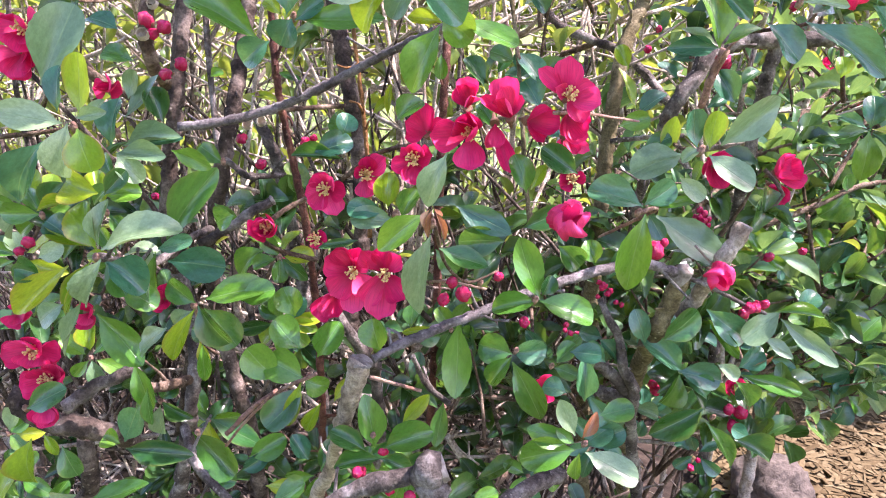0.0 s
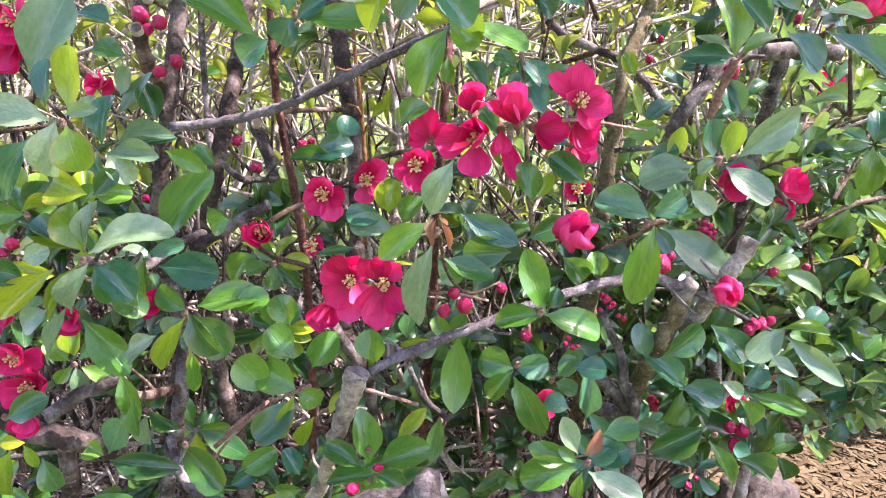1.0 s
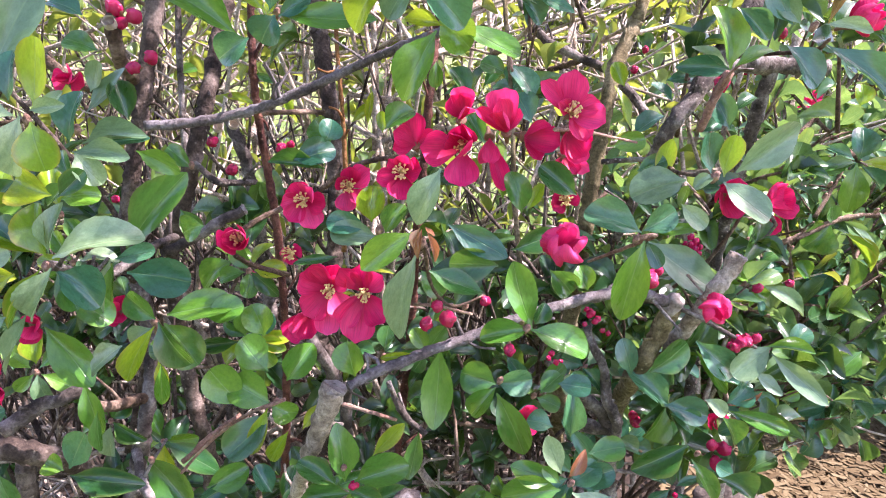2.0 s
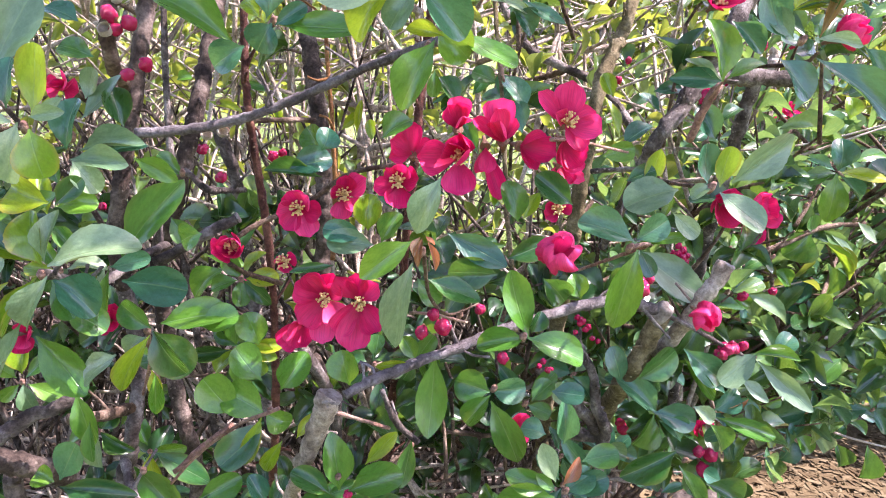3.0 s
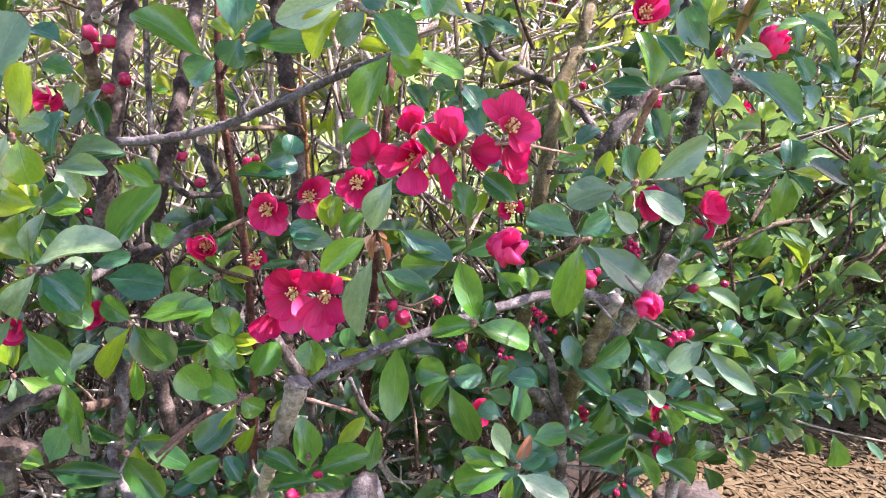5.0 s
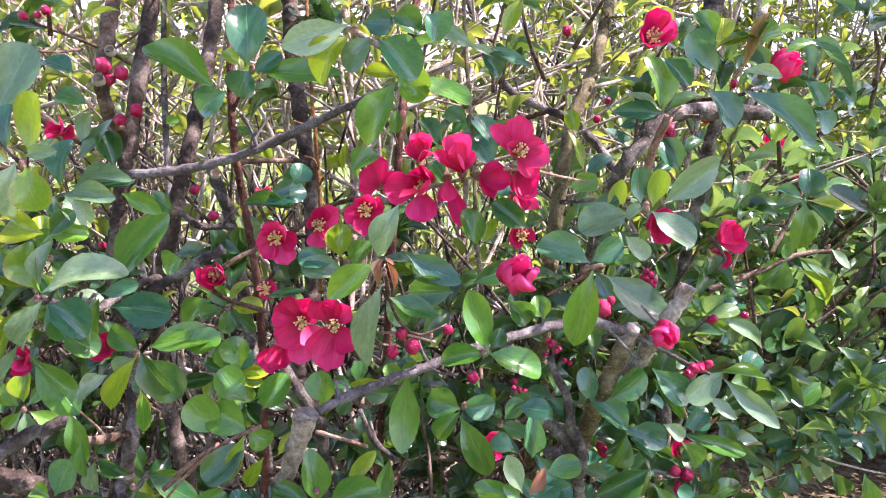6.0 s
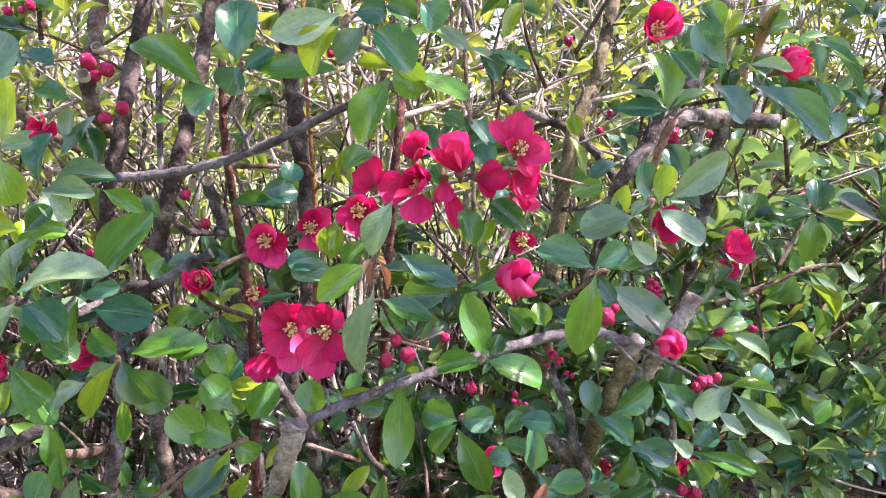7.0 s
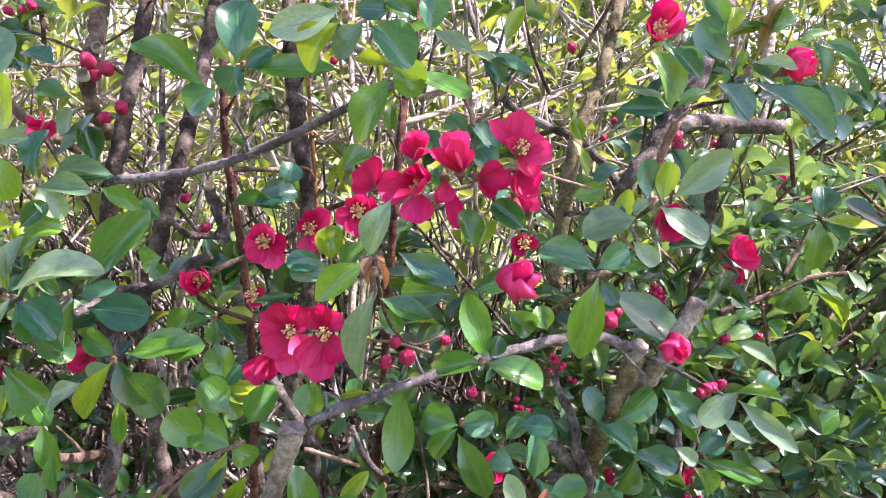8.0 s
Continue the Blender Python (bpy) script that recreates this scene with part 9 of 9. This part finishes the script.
def grass():
    rng = np.random.default_rng(41)
    bits = []
    for k in range(9000):
        p = np.array([rng.uniform(-5, 3.5), rng.uniform(3.0, 8.5), -0.03])
        h, w = rng.uniform(0.04, 0.09), rng.uniform(0.003, 0.006)
        t = rng.uniform(0, 6.28)
        s = np.array([math.cos(t), math.sin(t), 0]) * w
        b = np.array([rng.normal(0, 0.4), rng.normal(0, 0.4), 1.0]) * h
        bits.append((np.array([p - s, p + s, p + b * 0.55 + s * 0.7, p + b * 0.55 - s * 0.7, p + b + np.array([0, 0, -0.2 * h])]), [(0, 1, 2, 3), (3, 2, 4)],
                     np.array([(0, 0), (1, 0), (0.9, 0.5), (0.1, 0.5), (0.5, 1)])))
    joined("grass", bits, GRASS, lawn, "fresh green grass blades", True)


grass()


# growth on the arching shrub farther back
branch(ARCHING, [(0.5928, 1.3944, 1.3305), (0.5499, 1.2649, 1.0443), (0.5483, 1.253, 0.9705), (0.5401, 1.2354, 0.913), (0.5326, 1.2278, 0.8538), (0.5344, 1.2147, 0.7413), (0.5257, 1.184, 0.3557), (0.5059, 1.1812, -0.03)], 0.0085, 0.0100, BARK_PALE, "stem")
branch(ARCHING, [(0.0646, 1.1552, 1.2045), (0.1133, 1.0651, 1.0756), (0.1408, 1.0329, 1.0358), (0.178, 1.0181, 1.0184), (0.2197, 1.0146, 1.0036), (0.2528, 0.9959, 0.9737), (0.2663, 0.9581, 0.9512)], 0.0046, 0.0058, BARK_GREY, knots=4)
branch(ARCHING, [(0.1479, 1.0725, 0.9936), (0.176, 1.0456, 1.006), (0.1935, 1.0281, 1.0158)], 0.0036, 0.0042, BARK_BROWN)
flower(BEHIND, (0.7575, 1.6026, 0.9484), (0.3232, -0.9473, 0.297), 0.0285, 50, 5, 40)
bud(ARCHING, (0.5829, 1.1774, 0.9369), (0.0342, -0.9957, -0.0866), 0.0167, 71)
bud(ARCHING, (0.6746, 1.4782, 1.0786), (-0.02, -0.9879, 0.1535), 0.0180, 73)
bud(ARCHING, (0.185, 1.4022, 1.1806), (-0.02, -0.9879, 0.1535), 0.0167, 90)
bud(ARCHING, (0.1241, 1.3884, 1.0921), (-0.02, -0.9879, 0.1535), 0.0137, 91)
bud(ARCHING, (0.4911, 1.2697, 1.0186), (-0.02, -0.9879, 0.1535), 0.0168, 92)
bud(ARCHING, (0.4785, 1.2673, 1.0093), (-0.02, -0.9879, 0.1535), 0.0140, 93)
flower(BEHIND, (0.8312, 1.8624, 0.9278), (0.0851, -0.8382, 0.677), 0.0435, 60, 5, 94, stamens=False)
flower(BEHIND, (0.8645, 1.8632, 0.9316), (0.0802, -0.8285, 0.7093), 0.0384, 66, 5, 95, stamens=False)
flower(BEHIND, (0.8836, 1.8677, 0.948), (-0.1717, -0.8645, 0.6109), 0.0332, 50, 5, 96, stamens=False)
flower(BEHIND, (0.8446, 1.867, 0.9549), (-0.1356, -0.8321, 0.715), 0.0256, 50, 5, 97, stamens=False)
flower(BEHIND, (0.8153, 1.8609, 0.9379), (0.2338, -1.0145, 0.0821), 0.0230, 45, 5, 98, stamens=False)
bud(ARCHING, (0.6386, 1.2813, 0.9244), (-0.3202, -0.9054, 0.2787), 0.0210, 99)
bud(ARCHING, (0.2534, 1.0306, 1.0048), (0.0241, -0.8878, 0.4596), 0.0100, 102)
bud(ARCHING, (0.2794, 1.09, 1.0281), (-0.1278, -0.7862, 0.6047), 0.0094, 103)


# leafy spray hanging over the wood chips
branch(ARCHING, [(0.7976, 1.2000, 0.5272), (0.7222, 1.1700, 0.5272), (0.6585, 1.1500, 0.5083), (0.6295, 1.1500, 0.4864), (0.5870, 1.1400, 0.4621), (0.5605, 1.1500, 0.4314), (0.5165, 1.1300, 0.4233)], 0.0034, 0.0022, BARK_GREEN)
tuft = shoot(ARCHING, (0.6295, 1.1500, 0.4864))
leaf(tuft, (0.5556, 1.1500, 0.4270), (0.5446, 1.1380, 0.4741), 0.0277, -25, "g", 3)
leaf(tuft, (0.5555, 1.1500, 0.4166), (0.5894, 1.1380, 0.4285), 0.0239, -19, "g", 2)
leaf(tuft, (0.6005, 1.1500, 0.4480), (0.6363, 1.1380, 0.4122), 0.0391, 11, "g", 4)
leaf(tuft, (0.6280, 1.1500, 0.4391), (0.6396, 1.1380, 0.4741), 0.0428, 9, "b", 1)
leaf(tuft, (0.6443, 1.1500, 0.4882), (0.6720, 1.1380, 0.4636), 0.0290, -5, "f", 5)
leaf(tuft, (0.6680, 1.1500, 0.4987), (0.6982, 1.1380, 0.4660), 0.0290, 11, "p", 3)
leaf(tuft, (0.7117, 1.1500, 0.4765), (0.7264, 1.1380, 0.4407), 0.0315, 2, "g", 3)
leaf(tuft, (0.7638, 1.1500, 0.4762), (0.7635, 1.1380, 0.4207), 0.0341, -11, "g", 3)
leaf(tuft, (0.5572, 1.1500, 0.4062), (0.5751, 1.1380, 0.3703), 0.0315, -7, "g", 3)
leaf(tuft, (0.6736, 1.1500, 0.5131), (0.7198, 1.1380, 0.5077), 0.0265, 20, "g", 3)
leaf(tuft, (0.7058, 1.1500, 0.5590), (0.7582, 1.1380, 0.5607), 0.0189, -1, "y", 1)
leaf(tuft, (0.7111, 1.1500, 0.5473), (0.7319, 1.1380, 0.5174), 0.0214, 13, "p", 4)
leaf(tuft, (0.7637, 1.1500, 0.5712), (0.8025, 1.1380, 0.5243), 0.0341, -9, "g", 5)
leaf(tuft, (0.6146, 1.1500, 0.4897), (0.6179, 1.1380, 0.5231), 0.0189, -6, "b", 3)
leaf(tuft, (0.5920, 1.1500, 0.4578), (0.5642, 1.1380, 0.5003), 0.0189, -9, "p", 3)
leaf(tuft, (0.8220, 1.1500, 0.4679), (0.8464, 1.1380, 0.4364), 0.0265, -24, "g", 2)
leaf(tuft, (0.6483, 1.1500, 0.5118), (0.6178, 1.1380, 0.5380), 0.0214, -6, "p", 3)
leaf(tuft, (0.6746, 1.1500, 0.5223), (0.6852, 1.1380, 0.5556), 0.0226, -7, "b", 1)
leaf(tuft, (0.7285, 1.1500, 0.5373), (0.7615, 1.1380, 0.5291), 0.0253, 5, "b", 0)
